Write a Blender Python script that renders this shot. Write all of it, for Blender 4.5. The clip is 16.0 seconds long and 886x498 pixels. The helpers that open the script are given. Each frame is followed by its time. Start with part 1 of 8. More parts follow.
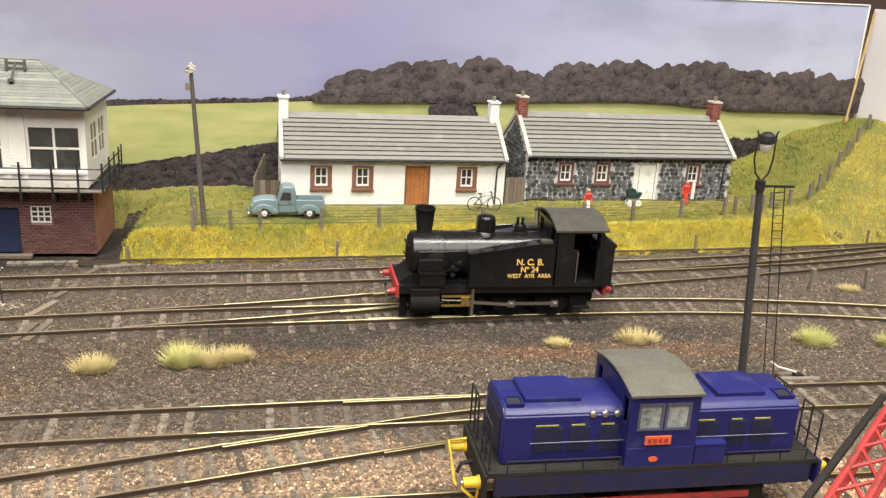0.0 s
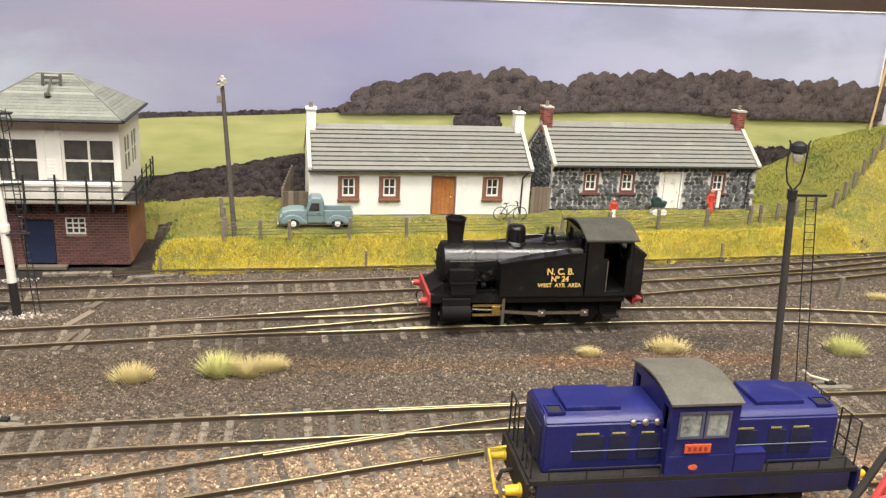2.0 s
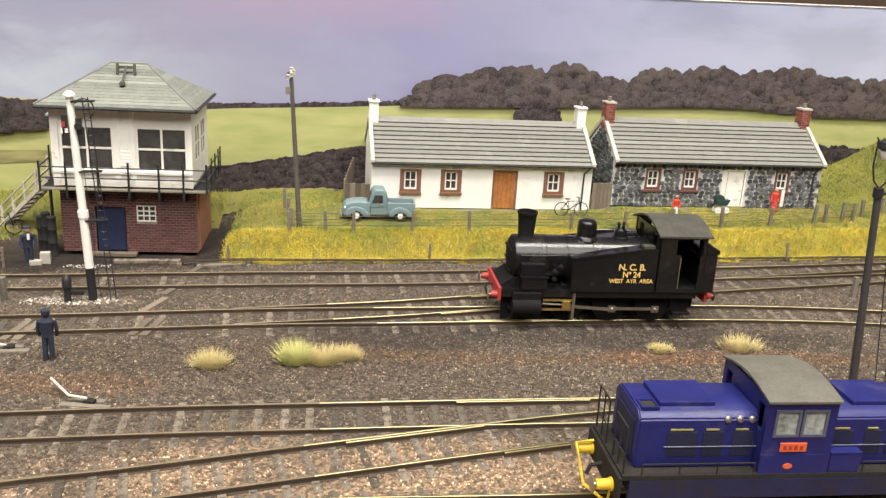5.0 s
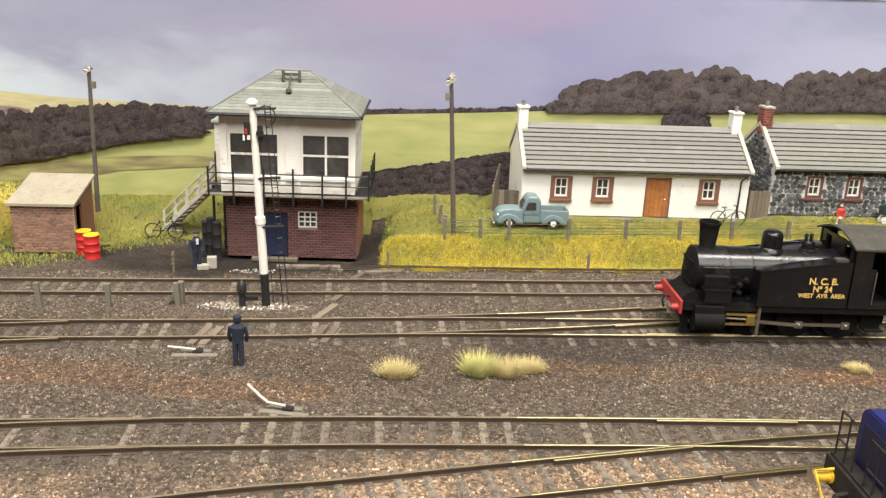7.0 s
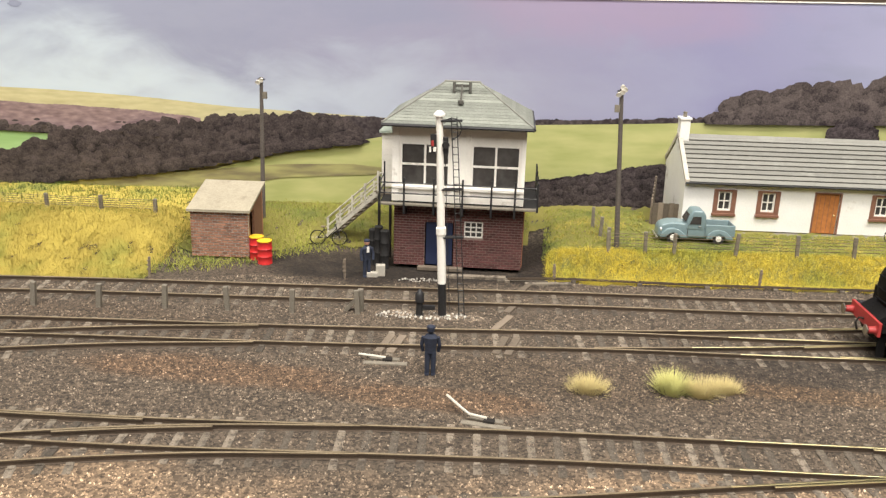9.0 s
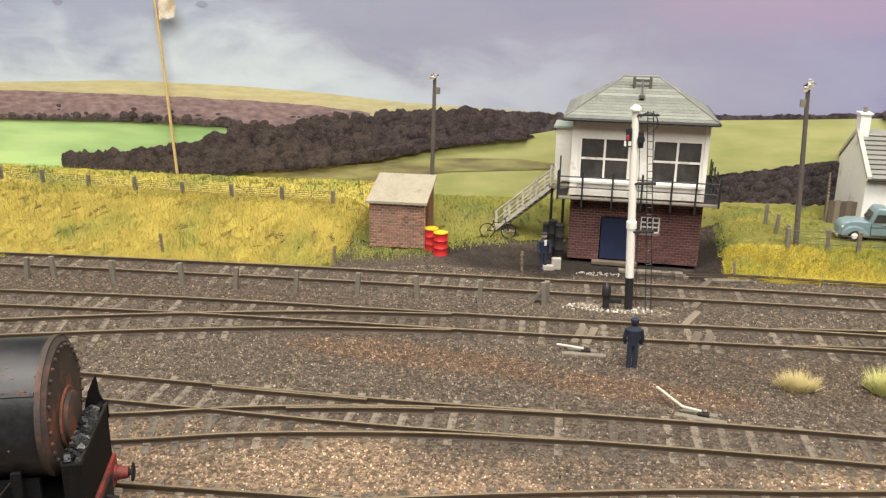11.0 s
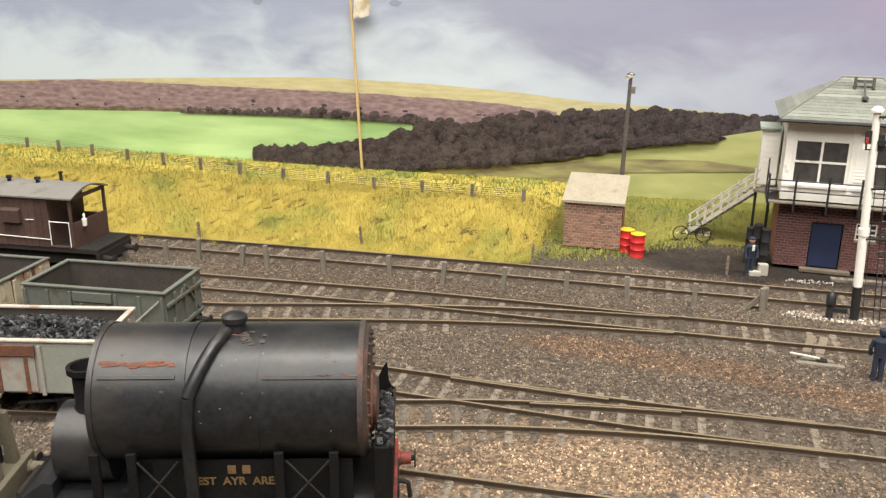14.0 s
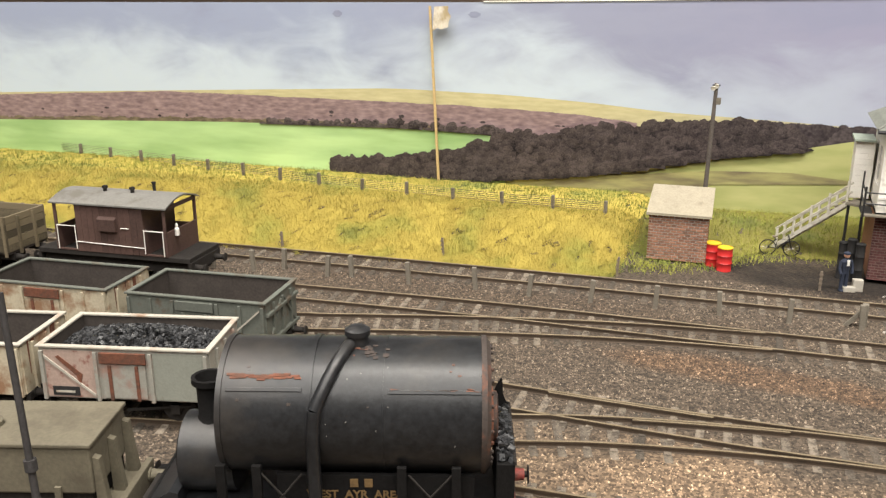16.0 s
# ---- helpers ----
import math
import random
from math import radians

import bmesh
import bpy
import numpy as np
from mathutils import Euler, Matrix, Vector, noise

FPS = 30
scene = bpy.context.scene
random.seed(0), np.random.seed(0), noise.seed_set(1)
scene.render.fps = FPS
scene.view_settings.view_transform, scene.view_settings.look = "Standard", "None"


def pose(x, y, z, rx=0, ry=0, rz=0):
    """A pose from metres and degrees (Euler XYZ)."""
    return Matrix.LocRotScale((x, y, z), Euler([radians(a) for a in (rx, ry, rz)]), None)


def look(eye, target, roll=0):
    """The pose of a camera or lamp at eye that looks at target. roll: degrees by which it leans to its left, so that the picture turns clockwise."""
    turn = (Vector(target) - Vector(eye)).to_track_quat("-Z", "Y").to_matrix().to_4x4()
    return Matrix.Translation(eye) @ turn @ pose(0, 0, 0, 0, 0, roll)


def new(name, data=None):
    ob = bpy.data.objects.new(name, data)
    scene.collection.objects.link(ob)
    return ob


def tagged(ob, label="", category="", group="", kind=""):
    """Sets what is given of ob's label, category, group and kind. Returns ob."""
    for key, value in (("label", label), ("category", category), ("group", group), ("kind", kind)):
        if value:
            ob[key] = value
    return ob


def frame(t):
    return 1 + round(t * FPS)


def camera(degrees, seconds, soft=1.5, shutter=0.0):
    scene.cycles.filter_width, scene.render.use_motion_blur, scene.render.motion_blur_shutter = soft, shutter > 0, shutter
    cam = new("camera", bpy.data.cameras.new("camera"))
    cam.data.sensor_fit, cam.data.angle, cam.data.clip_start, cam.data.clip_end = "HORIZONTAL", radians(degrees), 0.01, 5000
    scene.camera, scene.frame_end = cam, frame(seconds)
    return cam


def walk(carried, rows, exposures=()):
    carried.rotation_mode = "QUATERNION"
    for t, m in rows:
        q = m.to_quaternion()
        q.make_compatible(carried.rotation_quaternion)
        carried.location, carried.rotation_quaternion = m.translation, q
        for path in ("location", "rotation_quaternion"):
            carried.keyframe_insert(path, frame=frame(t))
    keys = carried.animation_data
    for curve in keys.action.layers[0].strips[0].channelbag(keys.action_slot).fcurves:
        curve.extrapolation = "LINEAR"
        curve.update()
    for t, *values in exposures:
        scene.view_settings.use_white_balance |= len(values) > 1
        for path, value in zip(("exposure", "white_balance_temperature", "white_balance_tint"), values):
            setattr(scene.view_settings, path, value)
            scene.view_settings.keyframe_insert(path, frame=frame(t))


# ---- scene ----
# Lengths in the plan are units of U metres (a 4 mm scale model railway).
U = 0.00122
cam = camera(54.8, 16.0, soft=1.35)
PATH = [
    (0, (0.004, 0.029, 0.135), (0.297, 1.914, -0.467), 3.4),
    (0.5, (0.002, 0.027, 0.136), (0.295, 1.915, -0.454), 3.8),
    (1, (-0.001, 0.029, 0.134), (0.272, 1.919, -0.458), 3.2),
    (1.5, (-0.002, 0.028, 0.134), (0.261, 1.92, -0.46), 2.8),
    (2, (-0.003, 0.027, 0.136), (0.256, 1.922, -0.448), 2.9),
    (2.5, (-0.003, 0.027, 0.136), (0.251, 1.925, -0.443), 3.0),
    (3, (-0.005, 0.028, 0.135), (0.241, 1.929, -0.435), 3.2),
    (3.2, (-0.005, 0.027, 0.135), (0.239, 1.929, -0.436), 3.2),
    (5.3, (-0.023, 0.029, 0.133), (0.136, 1.931, -0.465), 3.0),
    (5.5, (-0.026, 0.031, 0.132), (0.112, 1.934, -0.466), 2.7),
    (6, (-0.031, 0.034, 0.133), (0.069, 1.939, -0.467), 2.3),
    (6.5, (-0.041, 0.036, 0.132), (0.016, 1.943, -0.465), 2.3),
    (7, (-0.056, 0.037, 0.132), (-0.059, 1.946, -0.464), 2.3),
    (7.5, (-0.067, 0.04, 0.13), (-0.119, 1.948, -0.467), 2.1),
    (8, (-0.078, 0.04, 0.131), (-0.187, 1.946, -0.465), 2.0),
    (10.3, (-0.113, 0.026, 0.134), (-0.452, 1.908, -0.449), 1.3),
    (10.5, (-0.118, 0.025, 0.134), (-0.481, 1.901, -0.457), 1.2),
    (11, (-0.13, 0.023, 0.132), (-0.558, 1.882, -0.468), 0.8),
    (11.5, (-0.138, 0.02, 0.13), (-0.612, 1.866, -0.476), 0.6),
    (12, (-0.144, 0.017, 0.129), (-0.668, 1.849, -0.48), 0.3),
    (12.5, (-0.155, 0.014, 0.129), (-0.729, 1.831, -0.478), 0.1),
    (13, (-0.162, 0.01, 0.13), (-0.783, 1.813, -0.474), 0.1),
    (13.5, (-0.168, 0.009, 0.13), (-0.814, 1.804, -0.47), 0.3),
    (14, (-0.174, 0.01, 0.13), (-0.833, 1.801, -0.47), 0.5),
    (14.5, (-0.178, 0.011, 0.131), (-0.858, 1.795, -0.464), 0.5),
    (15, (-0.182, 0.009, 0.13), (-0.908, 1.777, -0.46), 0.3),
    (15.5, (-0.187, 0.007, 0.131), (-0.931, 1.768, -0.458), 0.3),
    (16, (-0.19, 0.005, 0.131), (-0.957, 1.759, -0.45), -0.0),
]
K = U * 1000
walk(cam, [(t, look(tuple(K * v for v in eye), tuple(K * v for v in target), roll)) for t, eye, target, roll in PATH],
     exposures=[(0.0, 0.0), (8.0, 0.0), (10.6, -0.12), (12.5, -0.03), (16.0, 0.0)])

# ---- light: an exhibition hall with strip lights over the layout ----
world = bpy.data.worlds.new("hall_air")
scene.world = world
world.use_nodes = True
world.node_tree.nodes["Background"].inputs[0].default_value = (1.0, 0.93, 0.85, 1)
world.node_tree.nodes["Background"].inputs[1].default_value = 0.02


def area_lamp(name, eye, target, sx, sy, watts, colour):
    d = bpy.data.lights.new(name, "AREA")
    d.shape, d.size, d.size_y, d.energy, d.color = "RECTANGLE", sx, sy, watts, colour
    ob = new(name, d)
    ob.matrix_world = look(eye, target)
    return ob


area_lamp("strip_light", (0.2, 0.05, 1.55), (0.1, 0.42, 0), 1.5, 0.22, 41.0, (1.0, 0.94, 0.855))
area_lamp("strip_light", (-1.1, 0.1, 1.75), (-0.5, 0.40, 0), 1.5, 0.22, 17.5, (1.0, 0.94, 0.855))
area_lamp("hall_light", (0.0, -1.2, 1.9), (0.0, 0.4, 0), 3.0, 1.2, 70.0, (1.0, 0.955, 0.89))


# ---- materials ----
def shade(name, colour, rough=0.7, metal=0.0, vary=0.18, fine=900.0, coarse=90.0, bump=0.25, dirt=None, dirt_amount=0.35,
          dirt_scale=60.0, island=0.0, each=0.0, space="Object", gloss=0.5):
    """Colour with grain at two scales, worn or dirty patches, fine relief; island and each vary it piece by piece."""
    m = bpy.data.materials.new(name)
    m.use_nodes = True
    nt = m.node_tree
    n, l = nt.nodes, nt.links
    b = n["Principled BSDF"]
    b.inputs["Roughness"].default_value, b.inputs["Metallic"].default_value = rough, metal
    b.inputs["Specular IOR Level"].default_value = gloss
    tc = n.new("ShaderNodeTexCoord")
    co = tc.outputs[space]

    def noise_at(scale, detail=4.0, rough_=0.6):
        t = n.new("ShaderNodeTexNoise")
        t.inputs["Scale"].default_value, t.inputs["Detail"].default_value, t.inputs["Roughness"].default_value = scale, detail, rough_
        l.new(co, t.inputs["Vector"])
        return t.outputs["Fac"]

    def calc(op, a, b_):
        t = n.new("ShaderNodeMath")
        t.operation = op
        for i, v in enumerate((a, b_)):
            if isinstance(v, (int, float)):
                t.inputs[i].default_value = v
            else:
                l.new(v, t.inputs[i])
        return t.outputs[0]

    f, c = noise_at(fine), noise_at(coarse)
    total = calc("ADD", calc("MULTIPLY", f, 0.55), calc("MULTIPLY", c, 0.45))
    if island:
        g = n.new("ShaderNodeNewGeometry")
        total = calc("ADD", total, calc("MULTIPLY", calc("SUBTRACT", g.outputs["Random Per Island"], 0.5), island))
    if each:
        o = n.new("ShaderNodeObjectInfo")
        total = calc("ADD", total, calc("MULTIPLY", calc("SUBTRACT", o.outputs["Random"], 0.5), each))
    r = n.new("ShaderNodeValToRGB")
    lo = [max(0.0, v * (1 - 1.6 * vary)) for v in colour]
    hi = [min(1.0, v * (1 + 1.6 * vary)) for v in colour]
    r.color_ramp.elements[0].position, r.color_ramp.elements[0].color = 0.25, (*lo, 1)
    r.color_ramp.elements[1].position, r.color_ramp.elements[1].color = 0.75, (*hi, 1)
    l.new(total, r.inputs[0])
    out = r.outputs[0]
    if dirt:
        d = noise_at(dirt_scale, 6.0, 0.65)
        rr = n.new("ShaderNodeMapRange")
        rr.inputs["From Min"].default_value, rr.inputs["From Max"].default_value = 0.62 - 0.3 * dirt_amount, 0.72 - 0.2 * dirt_amount
        l.new(d, rr.inputs["Value"])
        mx = n.new("ShaderNodeMix")
        mx.data_type = "RGBA"
        l.new(calc("MULTIPLY", rr.outputs[0], 0.85), mx.inputs["Factor"])
        l.new(out, mx.inputs["A"])
        mx.inputs["B"].default_value = (*dirt, 1)
        out = mx.outputs["Result"]
    l.new(out, b.inputs["Base Color"])
    if bump:
        bp = n.new("ShaderNodeBump")
        bp.inputs["Strength"].default_value, bp.inputs["Distance"].default_value = bump, 0.0004
        l.new(f, bp.inputs["Height"])
        l.new(bp.outputs[0], b.inputs["Normal"])
    return m


def ground_shade(name, tones, spots, scale_stone=900.0, bump=0.8):
    """Loose stones: cells of changing tone, with drifts of other colours over them. spots: (x, y, rx, ry, colour, amount)."""
    m = bpy.data.materials.new(name)
    m.use_nodes = True
    nt = m.node_tree
    n, l = nt.nodes, nt.links
    b = n["Principled BSDF"]
    b.inputs["Roughness"].default_value = 0.9
    g = n.new("ShaderNodeNewGeometry")
    v = n.new("ShaderNodeTexVoronoi")
    v.inputs["Scale"].default_value = scale_stone
    l.new(g.outputs["Position"], v.inputs["Vector"])
    big = n.new("ShaderNodeTexNoise")
    big.inputs["Scale"].default_value, big.inputs["Detail"].default_value = 14.0, 6.0
    l.new(g.outputs["Position"], big.inputs["Vector"])
    sep = n.new("ShaderNodeSeparateColor")
    l.new(v.outputs["Color"], sep.inputs[0])
    isl = n.new("ShaderNodeMath")
    isl.operation = "MULTIPLY_ADD"
    isl.inputs[1].default_value, isl.inputs[2].default_value = 0.52, -0.03
    l.new(sep.outputs[0], isl.inputs[0])
    isl2 = n.new("ShaderNodeMath")
    isl2.operation = "MULTIPLY_ADD"
    isl2.inputs[1].default_value = 0.46
    l.new(g.outputs["Random Per Island"], isl2.inputs[0])
    l.new(isl.outputs[0], isl2.inputs[2])
    r = n.new("ShaderNodeValToRGB")
    e = r.color_ramp.elements
    e[0].position, e[0].color = 0.0, (*tones[0], 1)
    e[1].position, e[1].color = 1.0, (*tones[-1], 1)
    for i, t in enumerate(tones[1:-1]):
        x = e.new((i + 1) / (len(tones) - 1))
        x.color = (*t, 1)
    l.new(isl2.outputs[0], r.inputs[0])
    out = r.outputs[0]
    xyz = n.new("ShaderNodeSeparateXYZ")
    l.new(g.outputs["Position"], xyz.inputs[0])

    def calc(op, a, b_):
        t = n.new("ShaderNodeMath")
        t.operation = op
        for i, q in enumerate((a, b_)):
            if isinstance(q, (int, float)):
                t.inputs[i].default_value = q
            else:
                l.new(q, t.inputs[i])
        return t.outputs[0]

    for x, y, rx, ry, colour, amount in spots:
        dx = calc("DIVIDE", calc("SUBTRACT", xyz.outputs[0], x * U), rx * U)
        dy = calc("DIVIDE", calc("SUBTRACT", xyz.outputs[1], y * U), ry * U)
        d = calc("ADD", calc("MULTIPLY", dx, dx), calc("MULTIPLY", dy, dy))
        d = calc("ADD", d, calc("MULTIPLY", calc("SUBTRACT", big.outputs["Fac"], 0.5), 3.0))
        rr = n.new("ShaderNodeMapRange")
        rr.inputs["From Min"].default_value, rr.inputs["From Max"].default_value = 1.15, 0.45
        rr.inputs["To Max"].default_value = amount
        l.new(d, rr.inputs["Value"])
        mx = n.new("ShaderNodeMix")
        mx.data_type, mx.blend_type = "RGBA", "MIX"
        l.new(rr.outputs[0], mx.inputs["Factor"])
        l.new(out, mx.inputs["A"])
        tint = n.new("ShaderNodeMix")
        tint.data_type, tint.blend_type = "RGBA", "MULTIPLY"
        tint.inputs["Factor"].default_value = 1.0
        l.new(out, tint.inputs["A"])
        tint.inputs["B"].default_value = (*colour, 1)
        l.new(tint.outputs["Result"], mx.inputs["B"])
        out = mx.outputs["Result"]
    l.new(out, b.inputs["Base Color"])
    bp = n.new("ShaderNodeBump")
    bp.inputs["Strength"].default_value, bp.inputs["Distance"].default_value = bump, 0.0005
    l.new(v.outputs["Distance"], bp.inputs["Height"])
    l.new(bp.outputs[0], b.inputs["Normal"])
    return m


def grass_shade(name, dry, green, dark):
    """Static grass fibres: dry yellow with greener drifts, each fibre a little different."""
    m = bpy.data.materials.new(name)
    m.use_nodes = True
    nt = m.node_tree
    n, l = nt.nodes, nt.links
    b = n["Principled BSDF"]
    b.inputs["Roughness"].default_value = 0.85
    g = n.new("ShaderNodeNewGeometry")
    t1 = n.new("ShaderNodeTexNoise")
    t1.inputs["Scale"].default_value, t1.inputs["Detail"].default_value = 26.0, 5.0
    l.new(g.outputs["Position"], t1.inputs["Vector"])
    t2 = n.new("ShaderNodeTexNoise")
    t2.inputs["Scale"].default_value, t2.inputs["Detail"].default_value = 240.0, 3.0
    l.new(g.outputs["Position"], t2.inputs["Vector"])
    a = n.new("ShaderNodeMath")
    a.operation = "MULTIPLY_ADD"
    a.inputs[1].default_value = 0.07
    l.new(t2.outputs["Fac"], a.inputs[0])
    l.new(t1.outputs["Fac"], a.inputs[2])
    a2 = n.new("ShaderNodeMath")
    a2.operation = "MULTIPLY_ADD"
    a2.inputs[1].default_value = 0.08
    l.new(g.outputs["Random Per Island"], a2.inputs[0])
    l.new(a.outputs[0], a2.inputs[2])
    r = n.new("ShaderNodeValToRGB")
    e = r.color_ramp.elements
    e[0].position, e[0].color = 0.38, (*dark, 1)
    e[1].position, e[1].color = 0.74, (*dry, 1)
    x = e.new(0.47)
    x.color = (*green, 1)
    x = e.new(0.57)
    x.color = (*[p * 0.85 for p in dry], 1)
    l.new(a2.outputs[0], r.inputs[0])
    l.new(r.outputs[0], b.inputs["Base Color"])
    bp = n.new("ShaderNodeBump")
    bp.inputs["Strength"].default_value, bp.inputs["Distance"].default_value = 0.45, 0.0008
    t3 = n.new("ShaderNodeTexNoise")
    t3.inputs["Scale"].default_value, t3.inputs["Detail"].default_value = 700.0, 4.0
    l.new(g.outputs["Position"], t3.inputs["Vector"])
    l.new(t3.outputs["Fac"], bp.inputs["Height"])
    lift = n.new("ShaderNodeVectorMath")
    lift.operation = "MULTIPLY_ADD"
    lift.inputs[1].default_value, lift.inputs[2].default_value = (0.45, 0.45, 0.45), (0.0, -0.25, 0.75)
    l.new(g.outputs["Normal"], lift.inputs[0])
    soft = n.new("ShaderNodeVectorMath")
    soft.operation = "NORMALIZE"
    l.new(lift.outputs[0], soft.inputs[0])
    l.new(soft.outputs[0], bp.inputs["Normal"])
    l.new(bp.outputs[0], b.inputs["Normal"])
    return m


def print_shade(name, low, high, scale=60.0, stretch=(1, 1, 1), detail=6.0, spread=(0.3, 0.7), crowns=0.0):
    """Ink on a printed backdrop: two tones mixed by a noise, glossy paper; crowns adds the rounded clumps of trees."""
    m = bpy.data.materials.new(name)
    m.use_nodes = True
    nt = m.node_tree
    n, l = nt.nodes, nt.links
    b = n["Principled BSDF"]
    b.inputs["Roughness"].default_value = 0.55
    b.inputs["Specular IOR Level"].default_value = 0.25
    tc = n.new("ShaderNodeTexCoord")
    mp = n.new("ShaderNodeMapping")
    mp.inputs["Scale"].default_value = stretch
    l.new(tc.outputs["Object"], mp.inputs["Vector"])
    t = n.new("ShaderNodeTexNoise")
    t.inputs["Scale"].default_value, t.inputs["Detail"].default_value = scale, detail
    l.new(mp.outputs[0], t.inputs["Vector"])
    r = n.new("ShaderNodeValToRGB")
    r.color_ramp.elements[0].position, r.color_ramp.elements[0].color = spread[0], (*low, 1)
    r.color_ramp.elements[1].position, r.color_ramp.elements[1].color = spread[1], (*high, 1)
    fac = t.outputs["Fac"]
    if crowns:
        vo = n.new("ShaderNodeTexVoronoi")
        vo.inputs["Scale"].default_value = crowns
        vo.inputs["Randomness"].default_value = 0.95
        warp = n.new("ShaderNodeMix")
        warp.data_type, warp.blend_type = "RGBA", "ADD"
        warp.inputs["Factor"].default_value = 0.003
        l.new(mp.outputs[0], warp.inputs["A"])
        l.new(t.outputs["Color"], warp.inputs["B"])
        l.new(warp.outputs["Result"], vo.inputs["Vector"])
        leaf = n.new("ShaderNodeTexVoronoi")
        leaf.inputs["Scale"].default_value = crowns * 7
        l.new(warp.outputs["Result"], leaf.inputs["Vector"])
        lf = n.new("ShaderNodeMath")
        lf.operation = "MULTIPLY_ADD"
        lf.inputs[1].default_value = -0.30
        l.new(leaf.outputs["Distance"], lf.inputs[0])
        l.new(fac, lf.inputs[2])
        ma = n.new("ShaderNodeMath")
        ma.operation = "MULTIPLY_ADD"
        ma.inputs[1].default_value = -0.30
        dz = n.new("ShaderNodeVectorMath")
        dz.operation = "SUBTRACT"
        l.new(vo.outputs["Position"], dz.inputs[0])
        l.new(warp.outputs["Result"], dz.inputs[1])
        dd = n.new("ShaderNodeVectorMath")
        dd.operation = "DOT_PRODUCT"
        dd.inputs[1].default_value = (0.45 * crowns, 0.0, -1.5 * crowns)
        l.new(dz.outputs[0], dd.inputs[0])
        ma.inputs[1].default_value = 0.19
        l.new(dd.outputs["Value"], ma.inputs[0])
        l.new(lf.outputs[0], ma.inputs[2])
        mb = n.new("ShaderNodeMath")
        mb.inputs[1].default_value = 0.10
        l.new(ma.outputs[0], mb.inputs[0])
        fac = mb.outputs[0]
    l.new(fac, r.inputs[0])
    l.new(r.outputs[0], b.inputs["Base Color"])
    return m


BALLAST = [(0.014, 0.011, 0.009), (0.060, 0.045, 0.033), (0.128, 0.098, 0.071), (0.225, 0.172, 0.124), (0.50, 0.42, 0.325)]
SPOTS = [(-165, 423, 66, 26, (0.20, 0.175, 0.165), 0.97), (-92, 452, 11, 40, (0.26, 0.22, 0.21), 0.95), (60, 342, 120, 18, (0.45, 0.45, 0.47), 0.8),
         (-60, 316, 70, 22, (0.75, 0.68, 0.60), 0.5), (60, 318, 100, 7, (1.15, 0.92, 0.68), 0.5), (-200, 300, 60, 12, (1.35, 1.0, 0.74), 0.55), (-125, 292, 40, 9, (1.35, 1.02, 0.76), 0.55), (120, 322, 60, 9, (1.35, 1.0, 0.76), 0.6),
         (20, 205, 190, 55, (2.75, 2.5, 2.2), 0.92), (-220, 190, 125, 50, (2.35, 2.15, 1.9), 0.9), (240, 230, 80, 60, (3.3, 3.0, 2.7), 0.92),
         (-300, 335, 120, 22, (0.75, 0.68, 0.62), 0.5), (-135, 368, 26, 6, (2.2, 2.3, 2.4), 0.9)]
# Sheet under the stones darkened to 0.58, so shade between them is colour.
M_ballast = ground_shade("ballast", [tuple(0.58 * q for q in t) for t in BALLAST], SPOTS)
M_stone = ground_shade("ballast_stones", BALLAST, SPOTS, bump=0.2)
M_grass = grass_shade("dry_grass", (0.52, 0.405, 0.078), (0.37, 0.33, 0.062), (0.22, 0.225, 0.046))
M_green = grass_shade("green_grass", (0.29, 0.295, 0.048), (0.19, 0.22, 0.038), (0.115, 0.145, 0.028))
# Brighter, yellower copy of dry grass, lifted in colour where light falls short.
M_lit_grass = grass_shade("lit_golden_grass", (0.68, 0.53, 0.06), (0.52, 0.45, 0.055), (0.34, 0.335, 0.045))
# Dark grass sheet: shade between the blades is put into its colour.
M_gapshade = grass_shade("shaded_grass_gaps", (0.21, 0.19, 0.042), (0.145, 0.148, 0.032), (0.085, 0.095, 0.022))
M_tuft = grass_shade("straw_tuft", (0.64, 0.52, 0.23), (0.54, 0.45, 0.19), (0.43, 0.38, 0.14))
M_tuftg = grass_shade("green_tuft", (0.57, 0.55, 0.19), (0.48, 0.48, 0.15), (0.36, 0.39, 0.10))
M_sleeper = shade("sleeper_wood", (0.162, 0.136, 0.106), 0.95, vary=0.45, each=0.4, fine=1400, coarse=300, bump=0.5, dirt=(0.055, 0.044, 0.035), dirt_amount=0.5, dirt_scale=260)
M_railside = shade("rusty_rail", (0.075, 0.053, 0.036), 0.75, 0.1, vary=0.3, fine=1500)
# Bright and dull copies: the glint on rails to the right is colour.
M_railtop = shade("glint_gold_metal", (0.86, 0.74, 0.42), 0.34, 1.0, vary=0.12, coarse=30, bump=0.05)
M_railtopdull = shade("rail_without_glint", (0.27, 0.215, 0.14), 0.52, 0.6, vary=0.25, coarse=40, bump=0.1)
M_white = shade("white_paint", (0.92, 0.895, 0.83), 0.6, vary=0.05, dirt=(0.48, 0.44, 0.37), dirt_amount=0.08, dirt_scale=90)
M_render = shade("whitewash", (0.86, 0.85, 0.82), 0.85, vary=0.05, bump=0.5, dirt=(0.55, 0.53, 0.48), dirt_amount=0.05)
M_brick = shade("dark_red_brick", (0.235, 0.085, 0.07), 0.85, vary=0.25, each=0.9, bump=0.4)
M_brick2 = shade("orange_brick", (0.36, 0.17, 0.10), 0.85, vary=0.25, each=1.0, bump=0.4)
M_mortar = shade("mortar", (0.30, 0.23, 0.20), 0.9, vary=0.15)
